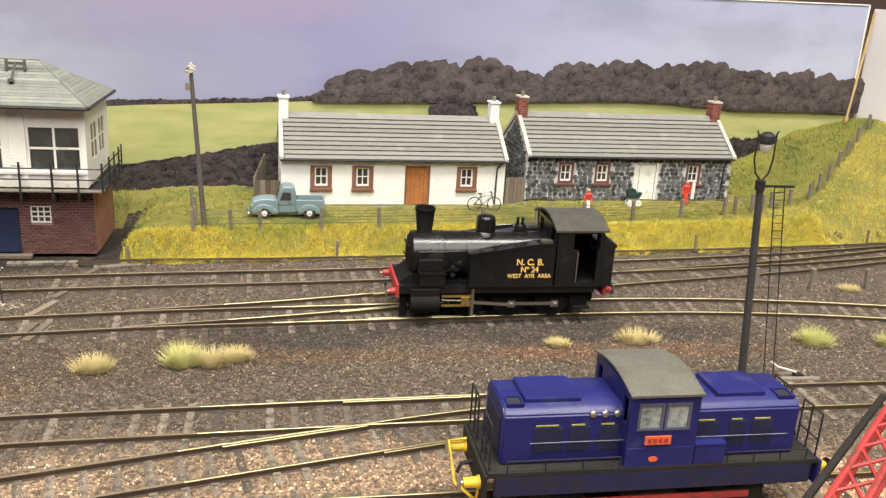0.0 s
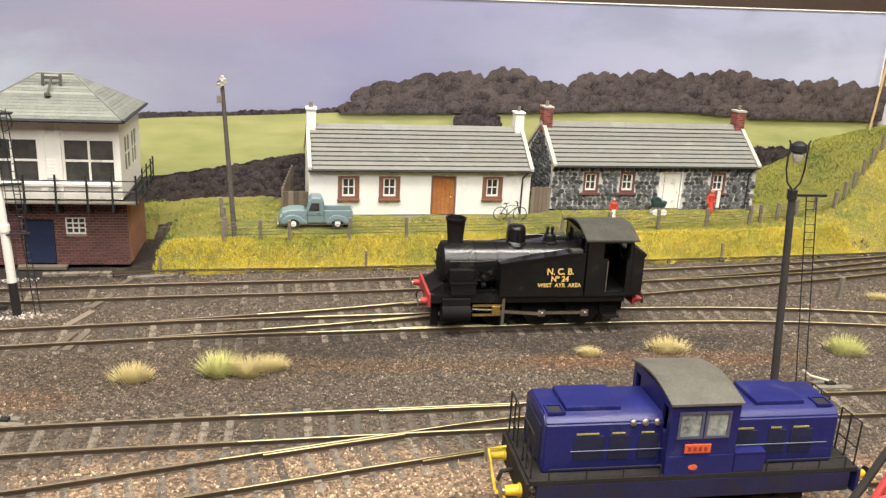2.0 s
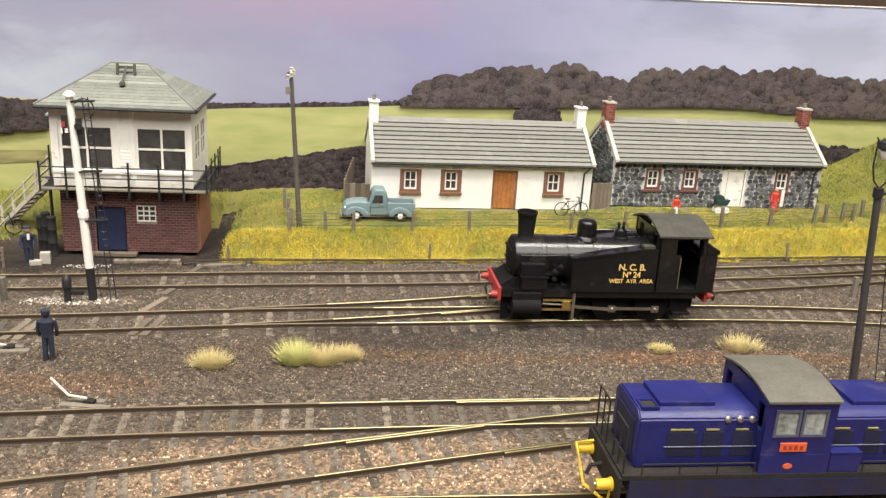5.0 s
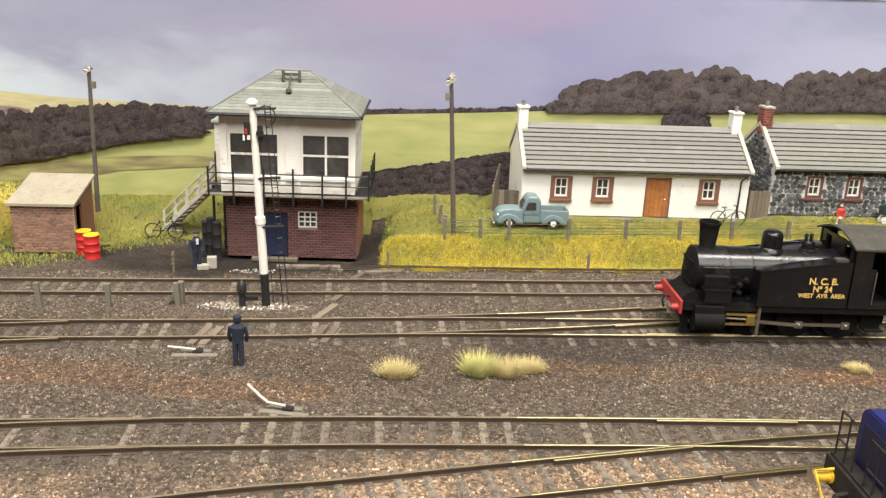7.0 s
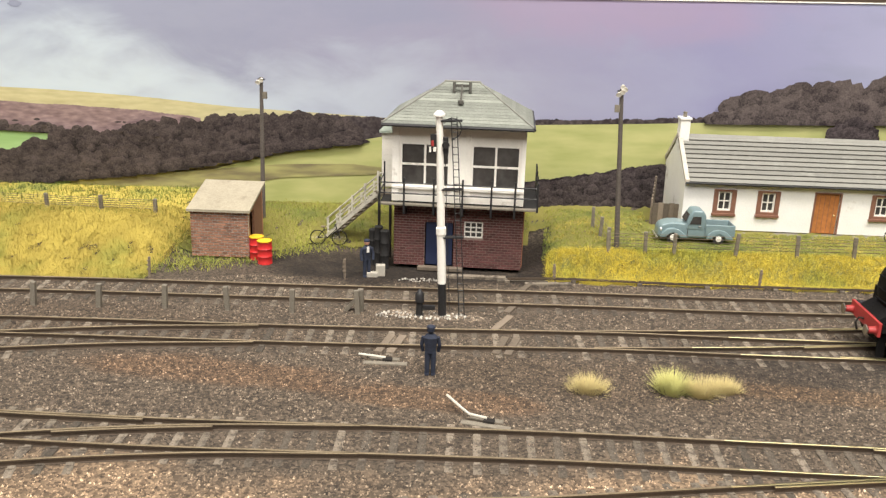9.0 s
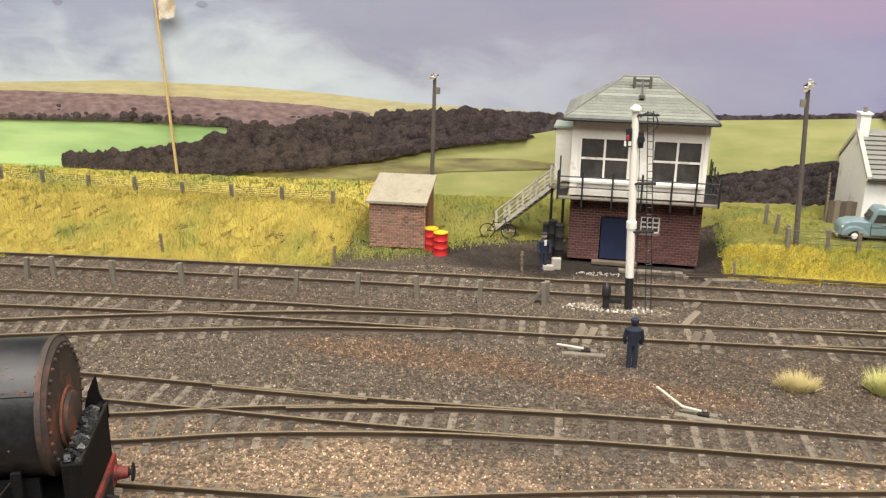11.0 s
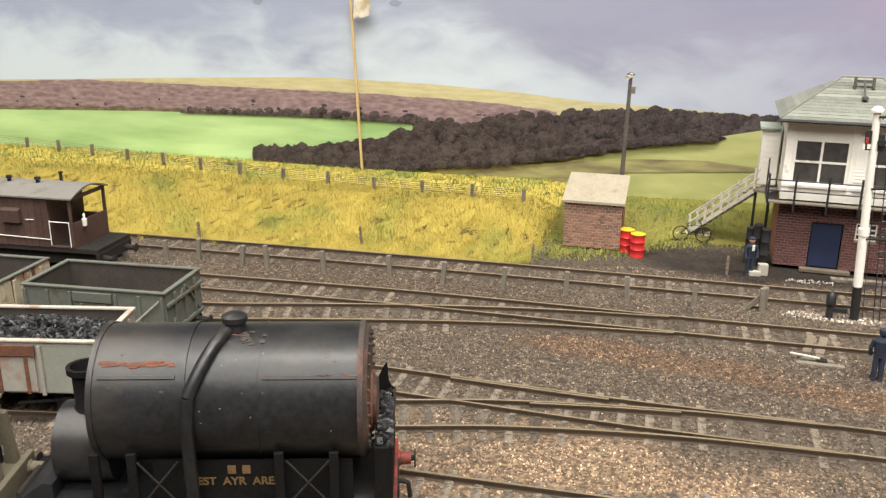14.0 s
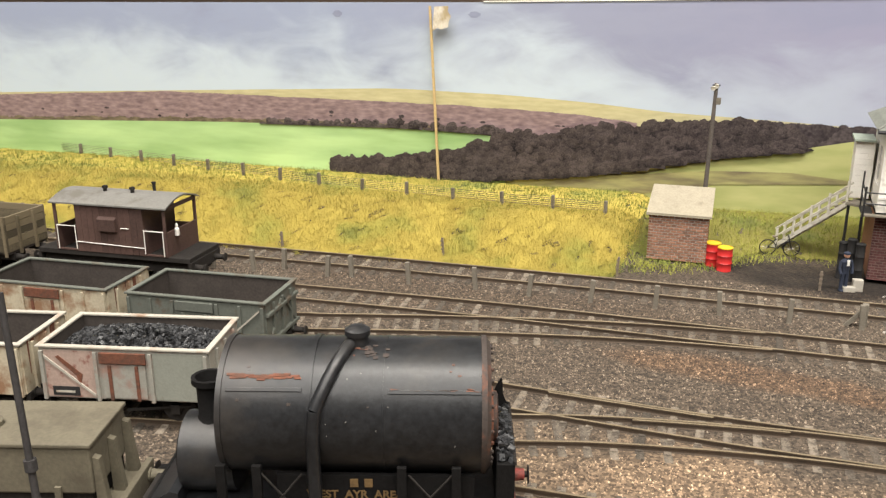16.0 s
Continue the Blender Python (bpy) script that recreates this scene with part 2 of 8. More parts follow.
M_slate = shade("green_grey_slate", (0.25, 0.29, 0.245), 0.8, vary=0.16, each=0.5, coarse=160, bump=0.4)
M_tile = shade("grey_roof_boards", (0.225, 0.222, 0.20), 0.75, vary=0.10, each=0.35, coarse=140, dirt=(0.28, 0.28, 0.25), dirt_amount=0.15)
M_dark = shade("dark_joint", (0.035, 0.032, 0.03), 0.9, vary=0.2)
M_black = shade("black_ironwork", (0.022, 0.022, 0.024), 0.45, vary=0.25)
M_blackmatt = shade("matt_black", (0.018, 0.017, 0.017), 0.85, vary=0.3)
# Pane tone is mottled in colour in place of reflections in the glass.
M_glass = shade("dark_window", (0.060, 0.057, 0.055), 0.12, vary=0.5, fine=120, coarse=40, bump=0.0)
M_blue = shade("dark_blue_door", (0.02, 0.03, 0.075), 0.5, vary=0.2)
M_wood = shade("stained_door_wood", (0.42, 0.16, 0.045), 0.55, vary=0.25, fine=600, coarse=200)
M_brown = shade("brown_surround", (0.21, 0.10, 0.065), 0.7, vary=0.15)
M_redbrown = shade("red_surround", (0.14, 0.062, 0.055), 0.7, vary=0.15)
M_rubble = shade("grey_rubble", (0.095, 0.10, 0.108), 0.9, vary=0.35, each=0.8, bump=0.6)
M_pointing = shade("pale_pointing", (0.60, 0.60, 0.57), 0.9, vary=0.15)
M_post = shade("grey_post", (0.20, 0.178, 0.142), 0.9, vary=0.25, bump=0.5)
M_oldwood = shade("grey_brown_boards", (0.165, 0.132, 0.10), 0.85, vary=0.25, each=0.6)
M_concrete = shade("concrete", (0.52, 0.48, 0.42), 0.85, vary=0.15, dirt=(0.3, 0.27, 0.22))
M_poleblack = shade("tarred_pole", (0.045, 0.042, 0.042), 0.7, vary=0.3)
M_polewood = shade("grey_brown_pole", (0.105, 0.09, 0.08), 0.85, vary=0.3, coarse=160)
M_wall = shade("hall_wall", (0.30, 0.22, 0.17), 0.9, vary=0.1, fine=60, coarse=5)
M_ceiling = shade("hall_ceiling", (0.7, 0.68, 0.64), 0.9, vary=0.05, fine=60, coarse=5)
M_floor = shade("hall_floor", (0.22, 0.20, 0.18), 0.6, vary=0.15, fine=60, coarse=5)


# ---- modelling helpers (lengths in plan units) ----
def box(bm, x0, x1, y0, y1, z0, z1, bevel=0.0, turn=None):
    m = Matrix.Translation(((x0 + x1) / 2, (y0 + y1) / 2, (z0 + z1) / 2)) @ Matrix.Diagonal((x1 - x0, y1 - y0, z1 - z0, 1))
    if turn is not None:
        m = turn @ m
    vs = bmesh.ops.create_cube(bm, size=1.0, matrix=m)["verts"]
    if bevel:
        es = list({e for v in vs for e in v.link_edges})
        bmesh.ops.bevel(bm, geom=es, offset=bevel, segments=2, affect="EDGES", profile=0.6)
    return bm


def rod(bm, p, q, r, r2=None, n=10, caps=True):
    p, q = Vector(p), Vector(q)
    d = q - p
    m = Matrix.Translation((p + q) / 2) @ d.to_track_quat("Z", "Y").to_matrix().to_4x4()
    bmesh.ops.create_cone(bm, cap_ends=caps, segments=n, radius1=r, radius2=r if r2 is None else r2, depth=d.length, matrix=m)
    return bm


def path_rod(bm, pts, r, n=6):
    """One bent tube through the points."""
    p = [Vector(q) for q in pts]
    rings = []
    up = None
    for i, c in enumerate(p):
        d = (p[min(i + 1, len(p) - 1)] - p[max(i - 1, 0)]).normalized()
        if up is None:
            up = d.orthogonal().normalized()
        up = (up - d * up.dot(d)).normalized()
        side = d.cross(up)
        rings.append([bm.verts.new(c + (up * math.cos(2 * math.pi * k / n) + side * math.sin(2 * math.pi * k / n)) * r) for k in range(n)])
    for a, b in zip(rings, rings[1:]):
        for k in range(n):
            bm.faces.new((a[k], a[(k + 1) % n], b[(k + 1) % n], b[k]))
    bm.faces.new(rings[0][::-1])
    bm.faces.new(rings[-1])
    return bm


def lathe(bm, profile, n=20, m=None):
    """Turned shape about z from (radius, height) pairs."""
    rings = []
    for r, z in profile:
        ring = []
        for i in range(n):
            a = 2 * math.pi * i / n
            v = Vector((r * math.cos(a), r * math.sin(a), z))
            ring.append(bm.verts.new(m @ v if m else v))
        rings.append(ring)
    for a, b in zip(rings, rings[1:]):
        for i in range(n):
            bm.faces.new((a[i], a[(i + 1) % n], b[(i + 1) % n], b[i]))
    bm.faces.new(rings[0][::-1])
    bm.faces.new(rings[-1])
    return bm


def slab(bm, outline, a, b, axis="y"):
    """A flat outline given thickness between a and b. axis y: outline in (x, z); x: in (y, z); z: in (x, y)."""
    def at(p, h):
        return {"y": (p[0], h, p[1]), "x": (h, p[0], p[1]), "z": (p[0], p[1], h)}[axis]
    lo = [bm.verts.new(at(p, a)) for p in outline]
    hi = [bm.verts.new(at(p, b)) for p in outline]
    bm.faces.new(lo)
    bm.faces.new(hi[::-1])
    k = len(lo)
    for i in range(k):
        bm.faces.new((lo[i], hi[i], hi[(i + 1) % k], lo[(i + 1) % k]))
    return bm


def mesh_of(name, bm, mat, smooth=False):
    bmesh.ops.recalc_face_normals(bm, faces=bm.faces)
    bmesh.ops.scale(bm, vec=(U, U, U), verts=bm.verts)
    me = bpy.data.meshes.new(name)
    bm.to_mesh(me)
    bm.free()
    me.materials.append(mat)
    if smooth:
        me.shade_smooth()
        me.set_sharp_from_angle(angle=radians(40))
    return me


def part(name, bm, mat, parent=None, label="", smooth=False, at=None):
    ob = new(name, mesh_of(name, bm, mat, smooth))
    if parent is not None:
        ob.parent = parent
    if at is not None:
        ob.matrix_local = Matrix.Translation([U * v for v in at])
    return tagged(ob, label=label)


def thing(name, x, y, z, turn=0.0, label="", category="", group="", kind=""):
    ob = new(name)
    ob.empty_display_size = 0.01
    ob.matrix_world = pose(U * x, U * y, U * z, 0, 0, turn)
    return tagged(ob, label, category, group, kind)


def solid(name, bm, mat, x, y, z, turn=0.0, label="", category="", group="", kind="", smooth=False):
    ob = new(name, mesh_of(name, bm, mat, smooth))
    ob.matrix_world = pose(U * x, U * y, U * z, 0, 0, turn)
    return tagged(ob, label, category, group, kind)


def B():
    return bmesh.new()


def raw_mesh(name, verts, faces, mat):
    me = bpy.data.meshes.new(name)
    verts = np.asarray(verts, dtype=np.float32) * U
    faces = np.asarray(faces, dtype=np.int32)
    k = faces.shape[1]
    me.vertices.add(len(verts))
    me.vertices.foreach_set("co", verts.ravel())
    me.loops.add(faces.size)
    me.loops.foreach_set("vertex_index", faces.ravel())
    me.polygons.add(len(faces))
    me.polygons.foreach_set("loop_start", np.arange(0, faces.size, k, dtype=np.int32))
    me.update(calc_edges=True)
    me.materials.append(mat)
    return me


# ---- the lie of the land ----
T1 = [(-1000, 265), (-700, 314), (-420, 353), (-340, 363.5), (-280, 371), (-214, 378), (-150, 385), (-70, 394), (0, 400.5), (70, 409), (145, 417.5), (228, 430), (320, 449), (700, 540)]
T2 = [(-1000, 200), (-700, 255), (-460, 296), (-387, 308), (-319, 318.5), (-260, 325.5), (-196, 332), (-133, 339.5), (-62, 349), (-9, 353.5), (50, 358.5), (125, 364), (190, 364.5), (255, 358), (330, 345), (600, 285)]
T2D = [(-196, 331), (-250, 319.5), (-305, 302.5), (-360, 282), (-420, 257), (-700, 120)]
X12 = [(-70, 349), (-10, 360.5), (22, 368), (60, 377.5), (90, 386), (130, 396.5), (165, 404.5), (220, 416), (270, 428), (340, 449)]
T3 = [(-800, 152), (-600, 196), (-470, 222.5), (-383, 238.6), (-300, 246), (-213, 252), (-152, 258), (-87, 264.5), (-40, 268), (60, 274.5), (200, 280.5), (500, 290)]
T3D = [(-140, 259), (-190, 251), (-238, 238.5), (-275, 224.5), (-325, 209.5), (-376, 194.6), (-431, 176), (-700, 86)]
T4 = [(160, 278), (110, 273.5), (54, 264), (12, 254), (-37, 241.5), (-81, 230), (-115, 222), (-190, 198.5), (-260, 170), (-330, 141.5), (-600, 30)]
T5 = [(500, 233), (140, 221.5), (30, 217.8), (-60, 213), (-250, 190), (-300, 180)]


def smooth_line(pts, step=4.0):
    """Even points along a smooth curve through the given ones, with headings."""
    p = [Vector((*q, 0)) for q in pts]
    p = [p[0] * 2 - p[1]] + p + [p[-1] * 2 - p[-2]]
    dense = []
    for a, b, c, d in zip(p, p[1:], p[2:], p[3:]):
        k = max(2, int((c - b).length / 1.0))
        for i in range(k):
            t = i / k
            dense.append(0.5 * ((2 * b) + (c - a) * t + (2 * a - 5 * b + 4 * c - d) * t * t + (3 * b - a - 3 * c + d) * t ** 3))
    out, run = [], step
    for a, b in zip(dense, dense[1:]):
        run += (b - a).length
        if run >= step:
            out.append((b, (b - a).normalized()))
            run = 0.0
    return out


t1x, t1y = np.array([q[0] for q in T1], float), np.array([q[1] for q in T1], float)


def backdrop_y(x):
    return 545 + 0.15 * x


def smoothstep(a, b, v):
    t = np.clip((v - a) / (b - a), 0, 1)
    return t * t * (3 - 2 * t)


def edge_y(x):
    return np.interp(x, t1x, t1y) + np.interp(x, [-500, -300, -255, -225, -95, -60, 0, 400], [11, 13, 17, 26, 27, 29, 30, 18])


def height(x, y):
    """Ground height: flat under the tracks, banks behind them."""
    x, y = np.asarray(x, float), np.asarray(y, float)
    d = y - edge_y(x)
    left = smoothstep(0, 58, d) * 16.5
    yard = smoothstep(46, 90, d) * 9
    cott = smoothstep(0, 22, d) * 9.5 + smoothstep(20, 60, d) * np.interp(x, [-60, 110, 125, 300], [1.5, 2.5, 5.5, 7])
    hill = smoothstep(0, 26, d) * 11 + smoothstep(8, 120, d) * np.interp(x, [250, 300, 340, 420, 520], [5, 16, 34, 50, 54])
    h = left + smoothstep(20, 62, d) * np.interp(x, [-760, -560, -430, -330], [5, 4, 1.5, 0])
    w = smoothstep(-285, -262, x)
    h = h * (1 - w) + yard * w
    w = smoothstep(-98, -78, x)
    h = h * (1 - w) + cott * w
    w = smoothstep(252, 300, x)
    h = h * (1 - w) + hill * w
    return h + 0.8 * smoothstep(2, -3, d)


def grid(x0, x1, y0f, y1f, nx, ny, lift=0.0, rough=0.0):
    xs = np.linspace(x0, x1, nx)
    v = np.linspace(0, 1, ny)
    X = np.repeat(xs[:, None], ny, 1)
    Y = y0f(X) + (y1f(X) - y0f(X)) * v[None, :]
    Z = height(X, Y) + lift
    if rough:
        Z = Z + np.random.default_rng(3).normal(0, rough, Z.shape)
    verts = np.stack([X, Y, Z], -1).reshape(-1, 3)
    i = np.arange(nx - 1)[:, None] * ny + np.arange(ny - 1)[None, :]
    i = i.ravel()
    return verts, np.stack([i, i + ny, i + ny + 1, i + 1], -1)


v, f = grid(-1000, 620, lambda x: 0 * x - 150, lambda x: backdrop_y(x) + 2, 420, 170, rough=0.10)
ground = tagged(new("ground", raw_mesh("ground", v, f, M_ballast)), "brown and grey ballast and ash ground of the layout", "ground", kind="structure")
ground.data.shade_smooth()

# ---- the hall round the layout ----
for name, dims, mt in (("floor", (-3200, 3200, -2600, 3200, -820, -800), M_floor), ("ceiling", (-3200, 3200, -2600, 3200, 2100, 2120), M_ceiling),
                       ("wall_north", (-3200, 3200, 3200, 3220, -800, 2100), M_wall), ("wall_south", (-3200, 3200, -2620, -2600, -800, 2100), M_wall),
                       ("wall_east", (3200, 3220, -2600, 3200, -800, 2100), M_wall), ("wall_west", (-3220, -3200, -2600, 3200, -800, 2100), M_wall)):
    solid(name, box(B(), *dims), mt, 0, 0, 0, label="plain %s of the exhibition hall" % name.split("_")[0], category=name.split("_")[0], kind="structure")
board_ = solid("baseboard", box(B(), -1010, 630, -160, 640, -60, -4, 2), M_oldwood, 0, 0, 0, label="wooden baseboard that carries the layout", category="baseboard", kind="structure")
for x in (-980, -190, 600):
    for y in (-130, 610):
        part("leg", box(B(), x - 18, x + 18, y - 18, y + 18, -800, -60, 2), M_oldwood, board_)

# ---- printed backdrop ----
BACK = math.degrees(math.atan(0.15))
CB = math.cos(radians(BACK))
backdrop = thing("backdrop", 0, 545, 0, BACK, "printed countryside backdrop board with cloudy sky, fields and woods", "backdrop", kind="structure")
rnd = random.Random(5)


def sky_shade():
    """Printed sky: lilac grey cloud masses with lighter breaks low on the left and a rosy patch at the top."""
    m = bpy.data.materials.new("printed_sky")
    m.use_nodes = True
    nt = m.node_tree
    n, l = nt.nodes, nt.links
    b = n["Principled BSDF"]
    b.inputs["Roughness"].default_value = 0.5
    b.inputs["Specular IOR Level"].default_value = 0.3
    tc = n.new("ShaderNodeTexCoord")
    sep = n.new("ShaderNodeSeparateXYZ")
    l.new(tc.outputs["Object"], sep.inputs[0])

    def calc(op, a, b_, c_=0.0):
        t = n.new("ShaderNodeMath")
        t.operation = op
        for i, v in enumerate((a, b_, c_)):
            if isinstance(v, (int, float)):
                t.inputs[i].default_value = v
            else:
                l.new(v, t.inputs[i])
        return t.outputs[0]

    def span(v, a, b_, lo=0.0, hi=1.0, soft=False):
        t = n.new("ShaderNodeMapRange")
        if soft:
            t.interpolation_type = "SMOOTHSTEP"
        for k, q in (("From Min", a), ("From Max", b_), ("To Min", lo), ("To Max", hi)):
            t.inputs[k].default_value = q
        l.new(v, t.inputs["Value"])
        return t.outputs[0]

    def cloud(scale, flat, detail, seed, warp):
        mp = n.new("ShaderNodeMapping")
        mp.inputs["Scale"].default_value, mp.inputs["Location"].default_value = (1.0, 1.0, flat), (seed, 0, seed)
        l.new(tc.outputs["Object"], mp.inputs["Vector"])
        t = n.new("ShaderNodeTexNoise")
        t.inputs["Scale"].default_value, t.inputs["Detail"].default_value = scale, detail
        t.inputs["Roughness"].default_value, t.inputs["Distortion"].default_value = 0.55, warp
        l.new(mp.outputs[0], t.inputs["Vector"])
        return t.outputs["Fac"]

    def blend(fac, a, colour):
        mx = n.new("ShaderNodeMix")
        mx.data_type = "RGBA"
        l.new(fac, mx.inputs["Factor"])
        l.new(a, mx.inputs["A"])
        mx.inputs["B"].default_value = (*colour, 1)
        return mx.outputs["Result"]

    x, z = sep.outputs[0], sep.outputs[2]
    big, small = cloud(4.5, 2.6, 5.0, 3.1, 0.5), cloud(15.0, 2.2, 6.0, 7.7, 0.7)
    mass = calc("ADD", calc("MULTIPLY", big, 0.65), calc("MULTIPLY", small, 0.35))
    base = n.new("ShaderNodeValToRGB")
    e = base.color_ramp.elements
    e[0].position, e[0].color = 0.0, (0.33, 0.375, 0.51, 1)
    e[1].position, e[1].color = 1.0, (0.43, 0.46, 0.62, 1)
    for p, c in ((0.22, (0.32, 0.34, 0.455)), (0.42, (0.315, 0.31, 0.43)), (0.60, (0.285, 0.285, 0.455)), (0.78, (0.37, 0.385, 0.545))):
        e.new(p).color = (*c, 1)
    l.new(span(x, -480 * U, 330 * U), base.inputs[0])
    out = base.outputs[0]
    # darker slate masses
    out = blend(calc("MULTIPLY", span(mass, 0.50, 0.36, soft=True), 0.55), out, (0.27, 0.29, 0.41))
    # rosy patch over the signal box
    dx, dz = calc("DIVIDE", calc("ADD", x, 45 * U), 120 * U), calc("DIVIDE", calc("SUBTRACT", z, 128 * U), 30 * U)
    d = calc("ADD", calc("ADD", calc("MULTIPLY", dx, dx), calc("MULTIPLY", dz, dz)), calc("MULTIPLY", calc("SUBTRACT", small, 0.5), 1.6))
    out = blend(calc("MULTIPLY", span(d, 1.0, 0.0, soft=True), 0.45), out, (0.42, 0.30, 0.44))
    # pale lift toward the horizon, stronger on the left
    low = calc("MULTIPLY", span(z, 118 * U, 66 * U), span(x, 40 * U, -330 * U, 0.25, 1.0))
    pale = calc("MULTIPLY", span(calc("ADD", calc("MULTIPLY", mass, 1.15), calc("MULTIPLY", low, 0.34)), 0.62, 0.90, soft=True), span(x, -90 * U, -330 * U, 0.12, 1.0))
    out = blend(calc("MULTIPLY", pale, 0.95), out, (0.57, 0.655, 0.73))
    right = calc("MULTIPLY", span(z, 122 * U, 84 * U), span(x, 60 * U, 220 * U))
    out = blend(calc("MULTIPLY", right, 0.55), out, (0.55, 0.58, 0.71))
    l.new(out, b.inputs["Base Color"])
    return m


def leaf_shade(name, low, high):
    """Printed tree ink: each puff of leaves a little different, paler to its top, with a soft leafy grain."""
    m = bpy.data.materials.new(name)
    m.use_nodes = True
    n, l = m.node_tree.nodes, m.node_tree.links
    b = n["Principled BSDF"]
    b.inputs["Roughness"].default_value, b.inputs["Specular IOR Level"].default_value = 0.55, 0.25
    g = n.new("ShaderNodeNewGeometry")
    uv = n.new("ShaderNodeUVMap")
    uv.uv_map = "print"
    sp = n.new("ShaderNodeSeparateXYZ")
    l.new(uv.outputs[0], sp.inputs[0])
    total = None
    grains = []
    for scale in (170.0, 900.0):
        t = n.new("ShaderNodeTexNoise")
        t.inputs["Scale"].default_value, t.inputs["Detail"].default_value, t.inputs["Roughness"].default_value = scale, 4.0, 0.6
        l.new(g.outputs["Position"], t.inputs["Vector"])
        grains.append(t.outputs["Fac"])
    for v, k, c in ((sp.outputs[1], 0.42, -0.10), (g.outputs["Random Per Island"], 0.26, -0.13), (grains[0], 1.0, -0.5), (grains[1], 1.3, -0.40)):
        ma = n.new("ShaderNodeMath")
        ma.operation = "MULTIPLY_ADD"
        ma.inputs[1].default_value, ma.inputs[2].default_value = k, c
        l.new(v, ma.inputs[0])
        if total is None:
            total = ma.outputs[0]
        else:
            ad = n.new("ShaderNodeMath")
            l.new(total, ad.inputs[0])
            l.new(ma.outputs[0], ad.inputs[1])
            total = ad.outputs[0]
    r = n.new("ShaderNodeValToRGB")
    r.color_ramp.elements[0].position, r.color_ramp.elements[0].color = 0.05, (*low, 1)
    r.color_ramp.elements[1].position, r.color_ramp.elements[1].color = 0.85, (*high, 1)
    l.new(total, r.inputs[0])
    l.new(r.outputs[0], b.inputs["Base Color"])
    return m


def crowns(name, top, bottom, layer, rows, size, seed, ink, rise=0.12, puffs=7):
    """Printed tree crowns in rows, the far ones first: a rounded body with puffs of leaves over it."""
    r = random.Random(seed)
    xs, zs = [q[0] for q in top], [q[1] for q in top]
    bx, bz = [q[0] for q in bottom], [q[1] for q in bottom]
    bm = B()
    lay = bm.loops.layers.uv.new("print")
    y = -0.35 * layer - 0.03

    def blob(cx, cz, rx, rz, n, rag, floor_):
        ph = r.uniform(0, 9)
        vs = []
        for k in range(n):
            a = 2 * math.pi * k / n
            q = 1 + rag * (1.2 * noise.noise(Vector((ph + 1.2 * math.cos(a), 1.2 * math.sin(a), ph))) + 0.7 * noise.noise(Vector((ph + 4.0 * math.cos(a), 4.0 * math.sin(a), 3.3))) + r.uniform(-0.2, 0.2))
            vs.append((cx + rx * q * math.cos(a), max(floor_, cz + rz * q * math.sin(a))))
        f_ = bm.faces.new([bm.verts.new((p / CB, y, w)) for p, w in vs][::-1])
        for lp, (p, w) in zip(f_.loops, vs[::-1]):
            lp[lay].uv = (0.5 + 0.5 * (p - cx) / rx, 0.5 + 0.5 * (w - cz) / rz)

    for row in range(rows):
        v = 1.0 - row / rows
        x = xs[0] + size * r.uniform(0.2, 0.6)
        while x < xs[-1] - size * 0.3:
            hi, lo = float(np.interp(x, xs, zs)), float(np.interp(x, bx, bz))
            w = size * r.uniform(0.6, 1.15)
            tip = lo + (hi - lo) * v + (w * r.uniform(-rise, rise * 1.2) if row == 0 else w * r.uniform(-0.2, 0.15))
            h = min(w * r.uniform(0.8, 1.1), max(1.5, tip - lo))
            y -= 0.001
            blob(x, tip - h * 0.72, w * 0.62, h * 0.72, 34, 0.18, lo)
            for k in range(puffs):
                a, d = math.pi * (k + r.uniform(0.1, 0.9)) / puffs, r.uniform(0.25, 0.75)
                q = w * r.uniform(0.10, 0.23)
                y -= 0.001
                blob(x + w * 0.55 * d * math.cos(a), tip - h * 0.72 + h * 0.62 * d * math.sin(a) - 0.25 * q, q * 1.15, q * 0.85, 20, 0.26, lo)
            x += w * (r.uniform(0.35, 0.75) if row == 0 else r.uniform(0.55, 1.0))
    tagged(part(name, bm, ink, backdrop), kind="stuff")


def bumpy(top, step, amp, seed):
    """A ragged skyline through the given (x, z) points: clumps of crowns."""
    r = random.Random(seed)
    xs, zs = [q[0] for q in top], [q[1] for q in top]
    crowns, x = [], xs[0]
    while x < xs[-1]:
        w = step * r.uniform(0.35, 0.9)
        crowns.append((x, w, amp * r.uniform(0.15, 1.0)))
        x += w * r.uniform(0.5, 1.1)
    out, x = [], xs[0]
    while x < xs[-1]:
        z = float(np.interp(x, xs, zs))
        top_ = max([h * math.sqrt(max(0.0, 1 - ((x - c) / w) ** 2)) for c, w, h in crowns])
        out.append((x, z + top_ + min(1.0, amp / 3) * (1.1 * noise.noise(Vector((x * 0.55, seed, 0))) + 0.8 * noise.noise(Vector((x * 1.5, seed, 2))) + 0.5 * noise.noise(Vector((x * 3.4, seed, 4))))))
        x += 0.22
    out.append((xs[-1], zs[-1]))
    return out


